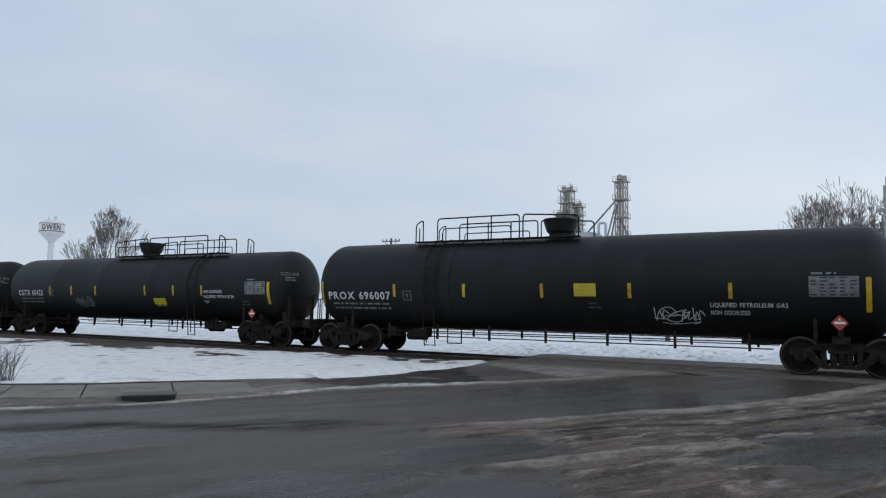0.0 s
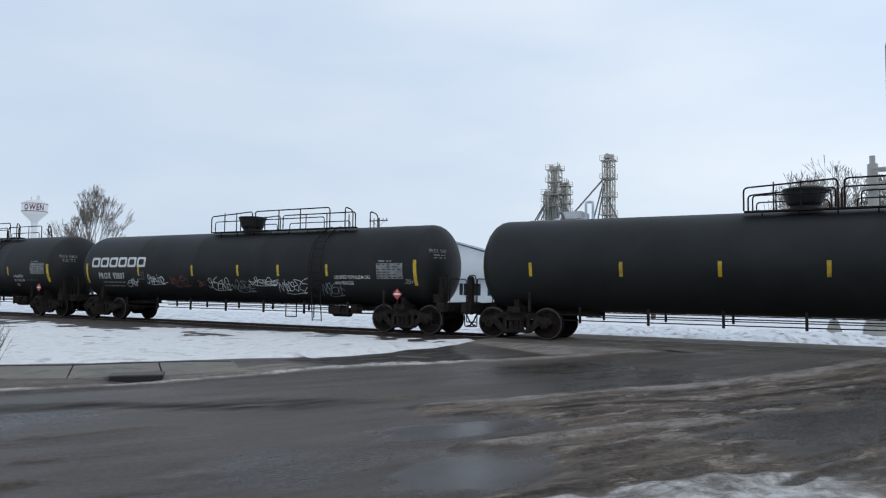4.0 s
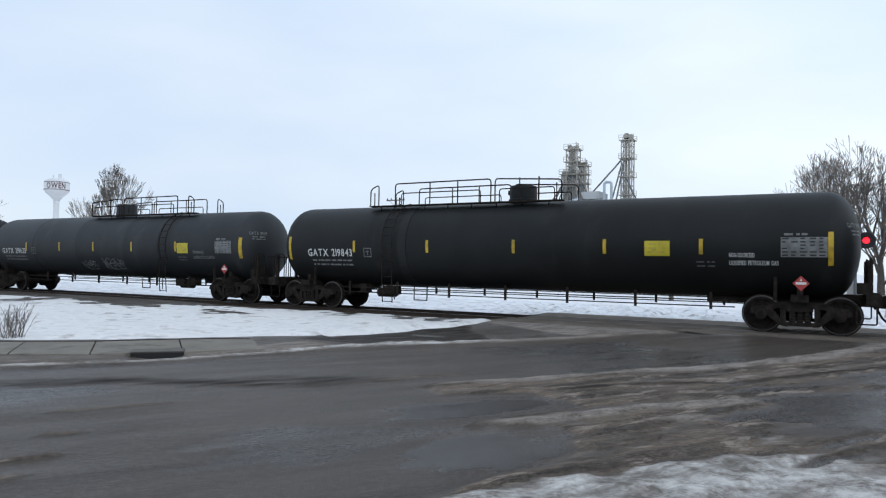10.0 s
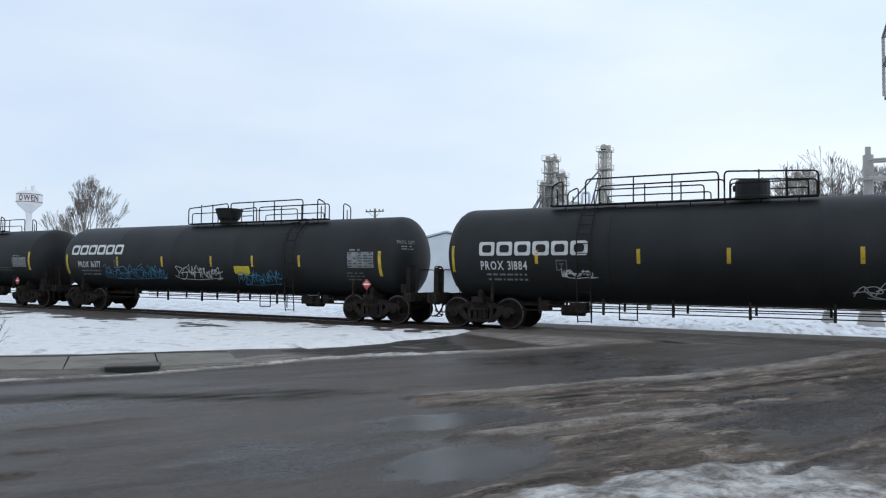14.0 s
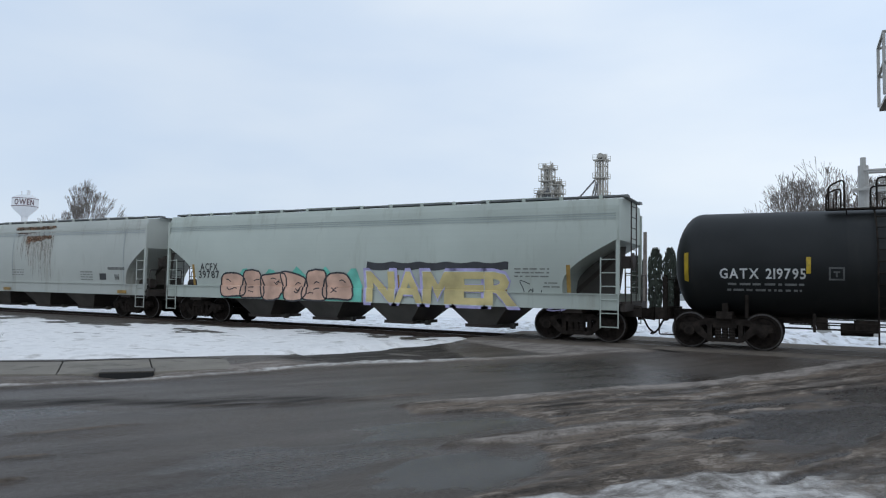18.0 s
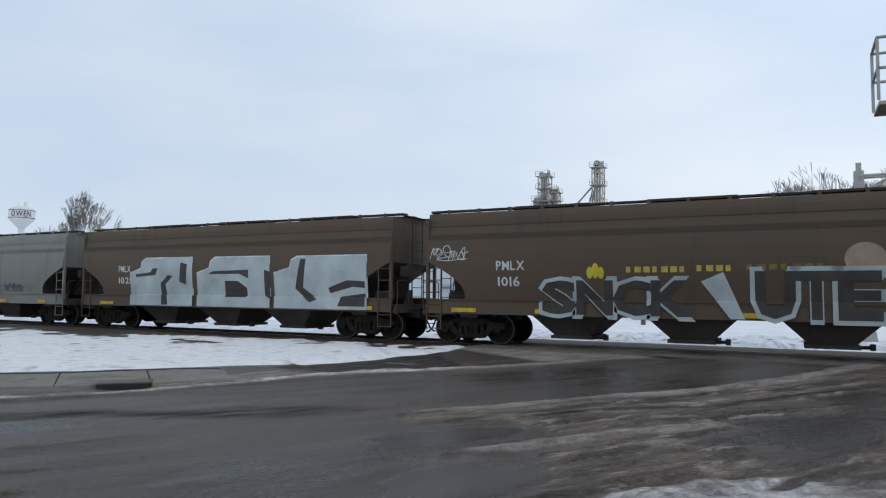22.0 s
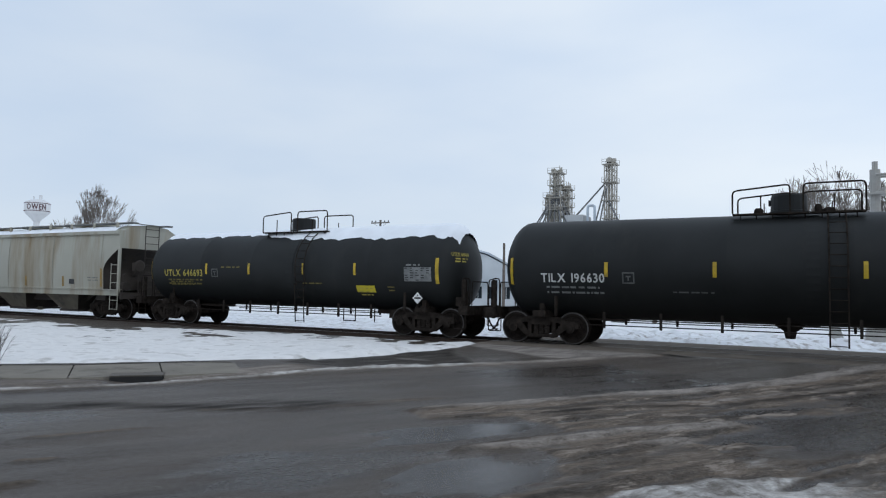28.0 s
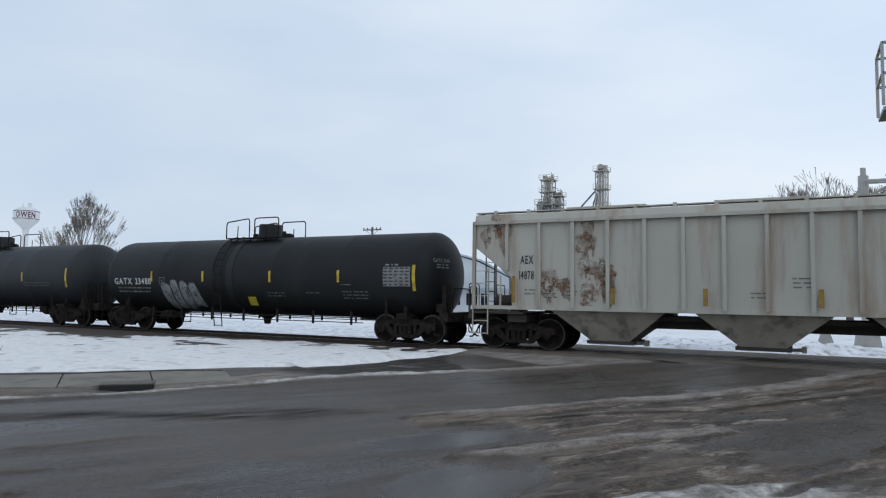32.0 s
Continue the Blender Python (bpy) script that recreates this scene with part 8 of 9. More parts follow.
def fork(wood, twigs, r, p, d, length, rad, level, plan):
    """A branch that curves up and outwards, forks at its end and sheds a few side twigs."""
    n = 4 if level < 5 else 3
    pts, dirs = [p], [d]
    side = Vector((r.uniform(-1, 1), r.uniform(-1, 1), 0))
    for i in range(n):
        d = (d + side * plan["curl"] * r.uniform(-0.4, 1.0) + Vector((0, 0, plan["lift"])) + Vector((r.uniform(-1, 1), r.uniform(-1, 1), r.uniform(-1, 1))) * 0.06).normalized()
        p = p + d * (length / n)
        pts.append(p)
        dirs.append(d)
    tip = max(rad * 0.74, plan["least"])
    bm = wood if level < 3 else twigs
    sides = 7 if level < 2 else 5 if level < 4 else 3
    rings = []
    for i, q in enumerate(pts):
        k = rad + (tip - rad) * i / n
        e = dirs[i].cross(Vector((0.31, 0.77, 0.55))).normalized()
        f = dirs[i].cross(e)
        rings.append([bm.verts.new(q + (e * math.cos(6.2832 * j / sides) + f * math.sin(6.2832 * j / sides)) * k) for j in range(sides)])
    for g, h in zip(rings, rings[1:]):
        for j in range(sides):
            bm.faces.new((g[j], g[(j + 1) % sides], h[(j + 1) % sides], h[j]))
    if level >= plan["depth"]:
        return
    kids = 3 if level == 0 or r.random() < plan["three"] else 2
    turn = r.uniform(0, 6.2832)
    for i in range(kids):
        ang = radians(r.uniform(*plan["spread"])) * (0.55 if i == 0 else 1.0) * (1.15 if level == 0 else 1.0)
        az = turn + 6.2832 * i / kids + r.uniform(-0.5, 0.5)
        e = d.cross(Vector((0.3, 0.5, 0.8))).normalized()
        f = d.cross(e)
        nd = d * math.cos(ang) + (e * math.cos(az) + f * math.sin(az)) * math.sin(ang)
        if nd.z < 0.05:
            nd.z = 0.05 + 0.3 * abs(nd.z)
        fork(wood, twigs, r, p, nd.normalized(), length * r.uniform(0.66, 0.92) * plan["shrink"], max(tip * (0.92 if i == 0 else 0.74), plan["least"]), level + 1, plan)
    if level < 2:               # lower limbs that leave the stem before it forks
        for j in (1, 2, 3):
            az = turn + 2.4 * j + r.uniform(-0.4, 0.4)
            nd = (dirs[j] * 0.72 + Vector((math.cos(az), math.sin(az), 0)) * 0.7).normalized()
            fork(wood, twigs, r, pts[j], nd, length * r.uniform(0.6, 0.85), tip * 0.55, level + 2, plan)


MAPLE = {"depth": 8, "three": 0.22, "spread": (11, 30), "shrink": 1.0, "curl": 0.06, "lift": 0.05, "least": 0.015, "trunk": 0.17}
OVAL = {"depth": 8, "three": 0.36, "spread": (8, 19), "shrink": 1.0, "curl": 0.03, "lift": 0.045, "least": 0.022, "trunk": 0.20}


def bare_tree(x, y, z, height, seed, plan=MAPLE, thick=0.02, lean=0.0, label="leafless deciduous tree in winter"):
    """Forks drawn freely, then brought to the wanted height."""
    tree = thing("bare_tree", label, "tree", "bare trees")
    tree.location = (x, y, z)
    r = random.Random(seed)
    a, b = bmesh.new(), bmesh.new()
    fork(a, b, r, Vector((0, 0, 0)), Vector((lean, 0, 1)).normalized(), height * plan["trunk"], height * thick, 0, plan)
    k = height / max(v.co.z for v in b.verts)
    for bm in (a, b):
        for v in bm.verts:
            v.co *= k
    part("trunk", a, BARK, tree)
    part("crown", b, TWIG, tree)
    return tree


def conifer(x, y, z, height, width, seed, sparse=0.0, label="dark bushy evergreen conifer tree"):
    tree = thing("conifer", label, "tree", "evergreens")
    tree.location = (x, y, z)
    r = random.Random(seed)
    bm = bmesh.new()
    bar(bm, (0, 0, 0), (0, 0, height), height * 0.02, 6, r2=0.01)
    part("trunk", bm, BARK, tree)
    bm = bmesh.new()
    tiers = int(height / 0.28)
    for i in range(tiers):
        f = (i + 0.5) / tiers
        zz = height * (0.06 + 0.92 * f)
        reach = width / 2 * (1 - f) ** (0.8 if not sparse else 0.45) + 0.1
        for k in range(16 if not sparse else 6):
            a, L = r.uniform(0, 6.3), reach * r.uniform(0.65, 1.1)
            if sparse and r.random() < sparse:
                continue
            for m in range(4):
                c = Vector((math.cos(a) * L * (m + 0.6) / 4, math.sin(a) * L * (m + 0.6) / 4, zz - 0.10 * L * (m / 4) + r.uniform(-0.05, 0.05)))
                w = max(0.06, 0.22 * (1.2 - m / 5)) * (0.6 + height / 12)
                for q in range(2):
                    s = Vector((r.uniform(-1, 1), r.uniform(-1, 1), r.uniform(-0.5, 0.3))) * w
                    t = Vector((r.uniform(-1, 1), r.uniform(-1, 1), r.uniform(-0.3, 0.5))) * w
                    bm.faces.new([bm.verts.new(c + v) for v in (s, t, -s * 0.8, -t * 0.7)])
    part("foliage", bm, NEEDLE, tree)


def pine(x, y, z, height, seed):
    """An open pine: a straight trunk, uneven boughs, and tufts of needles at their ends."""
    tree = thing("pine_tree", "open-grown dark pine with gaps between its boughs", "tree", "evergreens")
    tree.location = (x, y, z)
    r = random.Random(seed)
    bm, leaf = bmesh.new(), bmesh.new()
    bar(bm, (0, 0, 0), (0.1, 0, height), 0.16, 6, r2=0.03)
    for i in range(38):
        f = 0.22 + 0.78 * (i + r.random()) / 38
        reach = (0.5 + 1.9 * (1 - f) ** 0.6) * r.uniform(0.5, 1.1)
        a = r.uniform(0, 6.2832)
        p = Vector((0, 0, height * f))
        q = p + Vector((math.cos(a) * reach, math.sin(a) * reach, reach * r.uniform(-0.15, 0.35)))
        bar(bm, p, q, 0.04, 4, r2=0.012)
        for k in range(3):
            c = p + (q - p) * (0.45 + 0.27 * k)
            size = r.uniform(0.16, 0.34)
            for j in range(22):
                o = Vector((r.gauss(0, 1), r.gauss(0, 1), r.gauss(0, 0.55))) * size
                s = Vector((r.uniform(-1, 1), r.uniform(-1, 1), r.uniform(-0.4, 0.8))) * 0.14
                t = Vector((r.uniform(-1, 1), r.uniform(-1, 1), r.uniform(-0.5, 0.5))) * 0.05
                leaf.faces.new([leaf.verts.new(c + o + v) for v in (-s, t, s, -t)])
    part("trunk", bm, BARK, tree)
    part("foliage", leaf, NEEDLE, tree)


bare_tree(-105.0, 72.8, -0.3, 18.9, 8, OVAL, 0.012, label="bare round-crowned tree with many upright branches")
bare_tree(-150, 74, -0.3, 15, 14, label="bare tree at the edge of the field")
for x, y, h, k, lean in ((0.6, 72.5, 13.9, 10, -0.12), (4.0, 72, 14.6, 3, -0.05), (7.4, 75, 14.4, 12, 0.0), (10.5, 72, 14.2, 7, 0.05), (14.5, 78, 15.0, 5, 0.0)):
    bare_tree(x, y, -0.3, h, k, lean=lean, label="tall bare tree with forked spreading branches and a dark trunk")
pine(-1.3, 68, -0.3, 5.2, 2)
conifer(-21.5, 66.6, -0.2, 5.0, 4.0, 3, label="short bushy spruce in the snow")
def column_shrub(x, y, height, width, seed):
    """A clipped upright evergreen: a capsule of short dark sprays."""
    sh = thing("columnar_shrub", "narrow dark columnar evergreen shrub", "shrub", "evergreens")
    sh.location = (x, y, -0.3)
    r = random.Random(seed)
    bm = bmesh.new()
    bar(bm, (0, 0, 0), (0, 0, height * 0.9), 0.06, 5)
    part("trunk", bm, BARK, sh)
    bm = bmesh.new()
    for i in range(1500):
        f, a = r.random(), r.uniform(0, 6.2832)
        rad = width / 2 * min(1, (1.02 - f) * 5) ** 0.5 * min(1, 0.55 + f * 2) * r.uniform(0.6, 1.06)
        c = Vector((rad * math.cos(a), rad * math.sin(a), height * f))
        s = Vector((r.uniform(-0.08, 0.08), r.uniform(-0.08, 0.08), 0.2))
        t = Vector((r.uniform(-1, 1), r.uniform(-1, 1), 0)) * 0.07
        bm.faces.new([bm.verts.new(c + v) for v in (-s, t, s, -t)])
    part("foliage", bm, NEEDLE, sh)


column_shrub(-11.0, 53.8, 4.45, 1.0, 4)
column_shrub(-9.75, 54.1, 5.0, 1.05, 6)
column_shrub(-8.7, 54.4, 5.0, 0.95, 9)
conifer(-19.0, 140, -0.3, 7, 4, 9)

# dry bush on the verge
bush = thing("dry_bush", "leafless twiggy bush standing in the snow", "bush")
bush.location = (-14.5, 7.75, 0.02)
bm = bmesh.new()
r = random.Random(8)
for i in range(60):
    a, L = r.uniform(0, 6.3), r.uniform(0.35, 0.8)
    p = Vector((r.uniform(-0.25, 0.25), r.uniform(-0.2, 0.2), -0.05))
    q = p + Vector((math.cos(a) * 0.45, math.sin(a) * 0.45, 1)).normalized() * L
    bar(bm, p, q, 0.006, 3, r2=0.003)
    for j in range(3):
        f = r.uniform(0.4, 1)
        s = p + (q - p) * f
        bar(bm, s, s + Vector((r.uniform(-1, 1), r.uniform(-1, 1), 0.8)) * 0.14, 0.004, 3, r2=0.002)
part("twig_mass", bm, TWIG, bush)

# water tower
wt = thing("water_tower", "white pedestal water tower with a maroon-lettered band", "water tower")
wt.location = (-223.3, 133.2, 0)
bm = bmesh.new()
lathe(bm, [(-0.5, 2.6), (1.5, 1.9), (6, 1.0), (17, 0.9), (20.6, 0.88), (21.7, 1.0)], "z", n=20)
part("pedestal", bm, TOWERWHITE, wt, smooth=True)
bm = bmesh.new()
lathe(bm, [(21.5, 0.86), (22.5, 1.7), (24.0, 3.25), (24.6, 3.68), (24.9, 3.8), (27.5, 3.8), (28.0, 3.5), (28.6, 2.4), (28.9, 1.0), (28.95, 0.0)], "z", n=28)
part("tank", bm, TOWERWHITE, wt)
bm = bmesh.new()
lathe(bm, [(24.88, 3.84), (25.08, 3.84)], "z", n=28)
lathe(bm, [(27.40, 3.84), (27.58, 3.84)], "z", n=28)
part("band", bm, MAROON, wt)
bm = bmesh.new()
view = math.atan2(-133.2, 223.3)
def drum(x, z, lift=0.0):
    a = view + x / 3.85
    return (3.86 * math.cos(a), 3.86 * math.sin(a), z)


lettering(bm, "OWEN", -3.3, 2.6, 25.35, 1.8, drum)
part("lettering", bm, MAROON, wt)
bm = bmesh.new()
bar(bm, (0.6, 0.6, 28.6), (0.6, 0.6, 30.4), 0.5, 10)
part("roof_vent", bm, TOWERWHITE, wt)
bm = bmesh.new()
bar(bm, (-1.0, -0.7, 28.4), (-1.0, -0.7, 30.0), 0.18, 6)
part("roof_mast", bm, TOWERWHITE, wt)
bm = bmesh.new()
bar(bm, (1.6, 1.2, 28), (1.6, 1.2, 29.0), 0.12, 6)
part("roof_mast", bm, TOWERWHITE, wt)

# grain elevator
el = thing("grain_elevator", "beige steel grain elevator legs over a concrete workhouse", "grain elevator")
el.location = (-43, 143, 0)
def lattice(name, cx, cy, z0, z1, w, d, step, plats, seed):
    tower = part(name, bmesh.new(), LEGPAINT, el)
    bm = bmesh.new()
    for sx in (-1, 1):
        for sy in (-1, 1):
            bar(bm, (cx + sx * w / 2, cy + sy * d / 2, z0), (cx + sx * w / 2, cy + sy * d / 2, z1), 0.13, 4)
    k, z = 0, z0
    while z < z1 - 0.1:
        zn = min(z + step, z1)
        for sy in (-1, 1):
            s = 1 if k % 2 else -1
            bar(bm, (cx - s * w / 2, cy + sy * d / 2, z), (cx + s * w / 2, cy + sy * d / 2, zn), 0.06, 4)
            bar(bm, (cx - w / 2, cy + sy * d / 2, zn), (cx + w / 2, cy + sy * d / 2, zn), 0.08, 4)
        for sx in (-1, 1):
            s = 1 if k % 2 else -1
            bar(bm, (cx + sx * w / 2, cy - s * d / 2, z), (cx + sx * w / 2, cy + s * d / 2, zn), 0.06, 4)
            bar(bm, (cx + sx * w / 2, cy - d / 2, zn), (cx + sx * w / 2, cy + d / 2, zn), 0.08, 4)
        z, k = zn, k + 1
    part("lattice", bm, LEGPAINT, tower)
    bm = bmesh.new()
    for x in (-0.36, 0.30):
        box(bm, cx + x - 0.2, cx + x + 0.2, cy - 0.35, cy + 0.35, z0, z1 + 0.3)
    part("leg_casing", bm, LEGPAINT, tower)
    for z in plats:
        bm = bmesh.new()
        box(bm, cx - w / 2 - 0.48, cx + w / 2 + 0.48, cy - d / 2 - 0.48, cy + d / 2 + 0.48, z - 0.12, z)
        for sx in (-1, 0, 1):
            for sy in (-1, 1):
                bar(bm, (cx + sx * (w / 2 + 0.45), cy + sy * (d / 2 + 0.45), z), (cx + sx * (w / 2 + 0.45), cy + sy * (d / 2 + 0.45), z + 1.0), 0.05, 4)
        for zz in (0.5, 1.0):
            for sy in (-1, 1):
                bar(bm, (cx - w / 2 - 0.45, cy + sy * (d / 2 + 0.45), z + zz), (cx + w / 2 + 0.45, cy + sy * (d / 2 + 0.45), z + zz), 0.04, 4)
        part("platform", bm, LEGPAINT, tower)
    bm = bmesh.new()
    if seed == 1:                       # hooded head pulley and motor
        lathe(bm, [(-0.5, 0.0), (-0.5, 0.7), (0.5, 0.7), (0.5, 0.0)], "y", (cx - 0.2, cy, z1 + 0.85), 14)
        box(bm, cx + 0.4, cx + 1.1, cy - 0.4, cy + 0.4, z1 + 0.35, z1 + 1.15)
        box(bm, cx - 0.8, cx + 0.8, cy - 0.5, cy + 0.5, z1, z1 + 0.5)
    else:                               # low drives, ducts and vent stacks
        r = random.Random(seed)
        for i in range(5):
            x, h = cx + (i - 2) * w / 5, r.uniform(0.35, 0.9)
            box(bm, x - 0.22, x + 0.22, cy - 0.4, cy + 0.4, z1, z1 + h)
            lathe(bm, [(-0.3, 0.0), (-0.3, 0.2), (0.3, 0.2), (0.3, 0.0)], "y", (x, cy - 0.3, z1 + h), 8)
        for x, h in ((0.25, 1.7), (0.42, 1.3)):
            bar(bm, (cx + w * x, cy, z1), (cx + w * x, cy, z1 + h), 0.09, 5)
    part("head_drive", bm, LEGPAINT, tower)


lattice("leg_tower", 5.6, 2.0, 0, 29.3, 2.2, 2.0, 2.8, (29.3, 25.4, 21.5, 17.6), 1)
lattice("leg_tower", -5.4, -1.0, 12, 27.6, 2.4, 2.2, 2.0, (27.6, 24.9, 22.2, 19.6), 2)
lattice("leg_tower", -3.4, -0.5, 12, 24.0, 1.9, 2.0, 2.0, (24.0, 22.2, 20.2, 18.2), 3)
lattice("leg_tower", -7.2, -0.3, 12, 22.4, 1.5, 1.6, 2.0, (22.4, 20.8, 19.0), 4)
bm = bmesh.new()
box(bm, -11.0, 1.6, -1.5, 7, -0.3, 16.6)
box(bm, -3.2, 0.8, -2.3, 4, 16.6, 18.2)
for x in range(5):
    lathe(bm, [(-0.3, 1.45), (16.4, 1.45), (16.5, 0)], "z", (-9.6 + x * 2.5, -1.5, 0), 14)
part("workhouse", bm, material("pale_grey_concrete_silo", (0.40, 0.41, 0.41), 0.85, vary=0.1, size=0.3, dirt=(0.28, 0.28, 0.27), dirt_amount=0.4, dirt_size=0.2, streak=True), el, "pale grey concrete silo block")
bm = bmesh.new()
box(bm, -10.6, -8.6, -3.02, -2.98, 14.0, 15.3)
part("sign_board", bm, SIDING, el, "plain white sign board")
for a in range(9):
    ang = 0.35 + 2.45 * a / 8
    bm = bmesh.new()
    bar(bm, (-5.4, -1.4, 23.5), (-5.4 + 4.6 * math.cos(ang), -1.4 - 1.2 * math.sin(ang), 16.6), 0.16, 5)
    part("grain_spout", bm, SPOUT, el)
for p, q, rad in (((4.3, 1.5, 25.0), (-2.0, -0.8, 17.2), 0.2), ((4.6, 1.4, 24.6), (2.2, 0.4, 14.5), 0.16), ((4.9, 1.3, 24.2), (3.4, -0.4, 13.9), 0.16), ((5.4, 0.8, 21.5), (8.6, -1.0, 15.6), 0.17)):
    bm = bmesh.new()
    bar(bm, p, q, rad, 6)
    part("grain_spout", bm, SPOUT, el)
bm = bmesh.new()
pipe(bm, rounded([(1.9, -2.4, 15.5), (1.9, -2.4, 20.0), (3.4, -2.4, 20.0), (3.4, -2.4, 14.0)], 0.5), 0.28, 8)
part("dust_duct", bm, GALV, el)


def grain_bin(x, y, radius, eave, apex, label):
    b = thing("grain_bin", label, "grain bin", "grain bins")
    b.location = (x, y, -0.3)
    bm = bmesh.new()
    n = 36
    prof = [(0, radius)]
    z = 0
    while z < eave:
        prof += [(z + 0.25, radius + 0.035), (z + 0.5, radius - 0.0)]
        z += 0.5
    lathe(bm, prof + [(eave, radius), (eave + 0.1, 0)], "z", n=n)
    part("bin_wall", bm, GALV, b, smooth=False)
    for i in range(16):
        bm = bmesh.new()
        a = 6.2832 * i / 16
        c, s = math.cos(a) * (radius + 0.09), math.sin(a) * (radius + 0.09)
        bar(bm, (c, s, 0), (c, s, eave), 0.07, 4)
        part("stiffener", bm, GALV, b)
    bm = bmesh.new()
    lathe(bm, [(eave - 0.05, radius + 0.3), (eave + 0.05, radius + 0.3), (apex - 0.5, 0.7), (apex, 0.65), (apex + 0.35, 0.5), (apex + 0.4, 0)], "z", n=24)
    part("roof", bm, GALV, b)
    bm = bmesh.new()
    lathe(bm, [(eave + 0.35, radius * 0.98), (eave + 0.55, radius * 0.9), (apex - 0.9, 1.6)], "z", n=24)
    part("roof_snow", bm, SNOWCAP, b, "snow lying on the cone roof")


grain_bin(-43.2, 128.0, 4.35, 12.5, 15.3, "ribbed galvanised grain bin with a snowy cone roof")
grain_bin(-42.6, 146.5, 3.0, 14.0, 15.9, "narrow galvanised grain bin behind the larger one")
grain_bin(-36.6, 145.0, 2.9, 14.0, 15.7, "narrow galvanised grain bin with a cone roof")
for x, y, w in ((-36.0, 128, 4.5), (-53, 128, 5)):
    sh = thing("shed", "low pale metal shed beside the grain elevator", "shed")
    sh.location = (x, y, -0.3)
    bm = bmesh.new()
    box(bm, -w / 2, w / 2, -2, 2, 0, 3.0)
    part("wall", bm, PALEMETAL, sh)
    bm = bmesh.new()
    slab(bm, [(-w / 2 - 0.2, 3.0), (w / 2 + 0.2, 3.0), (0, 4.2)], -2.2, 2.2)
    part("roof", bm, SNOWCAP, sh)

# gabled metal building
hall = thing("metal_hall", "pale metal hall with a low gable, windows and a door", "building")
hall.matrix_basis = pose(-37.3, 71.5, -0.3, 0, 0, 24)
bm = bmesh.new()
slab(bm, [(-8.3, 0), (8.3, 0), (8.3, 4.0), (4.2, 6.1), (0, 7.25), (-4.2, 6.1), (-8.3, 4.0)], 0, 26)
part("wall", bm, PALEMETAL, hall)
bm = bmesh.new()
for s in (-1, 1):
    pts = [(s * 8.6, 3.95), (s * 4.3, 6.2), (0, 7.35), (0, 7.55), (s * 4.4, 6.4), (s * 8.7, 4.15)]
    slab(bm, pts, -0.3, 26.3)
part("roof", bm, GALV, hall)
for x, w, z0, z1 in ((1.6, 0.9, 1.0, 2.4), (3.2, 0.9, 1.0, 2.4), (4.9, 0.9, 1.0, 2.4), (6.5, 0.9, 1.0, 2.4)):
    bm = bmesh.new()
    for a, b, c, d in ((x - w / 2, x + w / 2, z0 - 0.08, z0), (x - w / 2, x + w / 2, z1, z1 + 0.08), (x - w / 2 - 0.08, x - w / 2, z0 - 0.08, z1 + 0.08), (x + w / 2, x + w / 2 + 0.08, z0 - 0.08, z1 + 0.08), (x - 0.03, x + 0.03, z0, z1)):
        box(bm, a, b, -0.08, 0.0, c, d)
    wf = part("window", bm, SIDING, hall)
    bm = bmesh.new()
    box(bm, x - w / 2, x + w / 2, -0.03, -0.01, z0, z1)
    part("pane", bm, GLASSDARK, wf)
bm = bmesh.new()
box(bm, -1.4, -0.2, -0.06, 0, 0, 2.2)
part("door", bm, SIDING, hall)
bm = bmesh.new()
box(bm, -0.1, 8.4, -1.3, -0.0, 2.9, 3.05)
part("porch_roof", bm, GALV, hall)


def house(x, y, turn, w, d, eave, ridge, wall, label, wins):
    h = thing("house", label, "house", "houses beyond the track")
    h.matrix_basis = pose(x, y, -0.3, 0, 0, turn)
    bm = bmesh.new()
    slab(bm, [(-w / 2, 0), (w / 2, 0), (w / 2, eave), (0, ridge), (-w / 2, eave)], 0, d)
    part("wall", bm, wall, h)
    bm = bmesh.new()
    for s in (-1, 1):
        slab(bm, [(s * (w / 2 + 0.35), eave - 0.2), (0, ridge + 0.02), (0, ridge + 0.3), (s * (w / 2 + 0.4), eave + 0.08)], -0.35, d + 0.35)
    part("roof", bm, ROOFDARK if "dark" in label else SNOWCAP, h)
    for wx, wz in wins:
        bm = bmesh.new()
        for a, b, c, e2 in ((-0.5, 0.5, -0.08, 0), (-0.5, 0.5, 1.25, 1.33), (-0.58, -0.5, -0.08, 1.33), (0.5, 0.58, -0.08, 1.33), (-0.5, 0.5, 0.6, 0.66)):
            box(bm, wx + a, wx + b, -0.07, 0, wz + c, wz + e2)
        f = part("window", bm, SIDING, h)
        bm = bmesh.new()
        box(bm, wx - 0.5, wx + 0.5, -0.03, -0.01, wz, wz + 1.25)
        part("pane", bm, GLASSDARK, f)


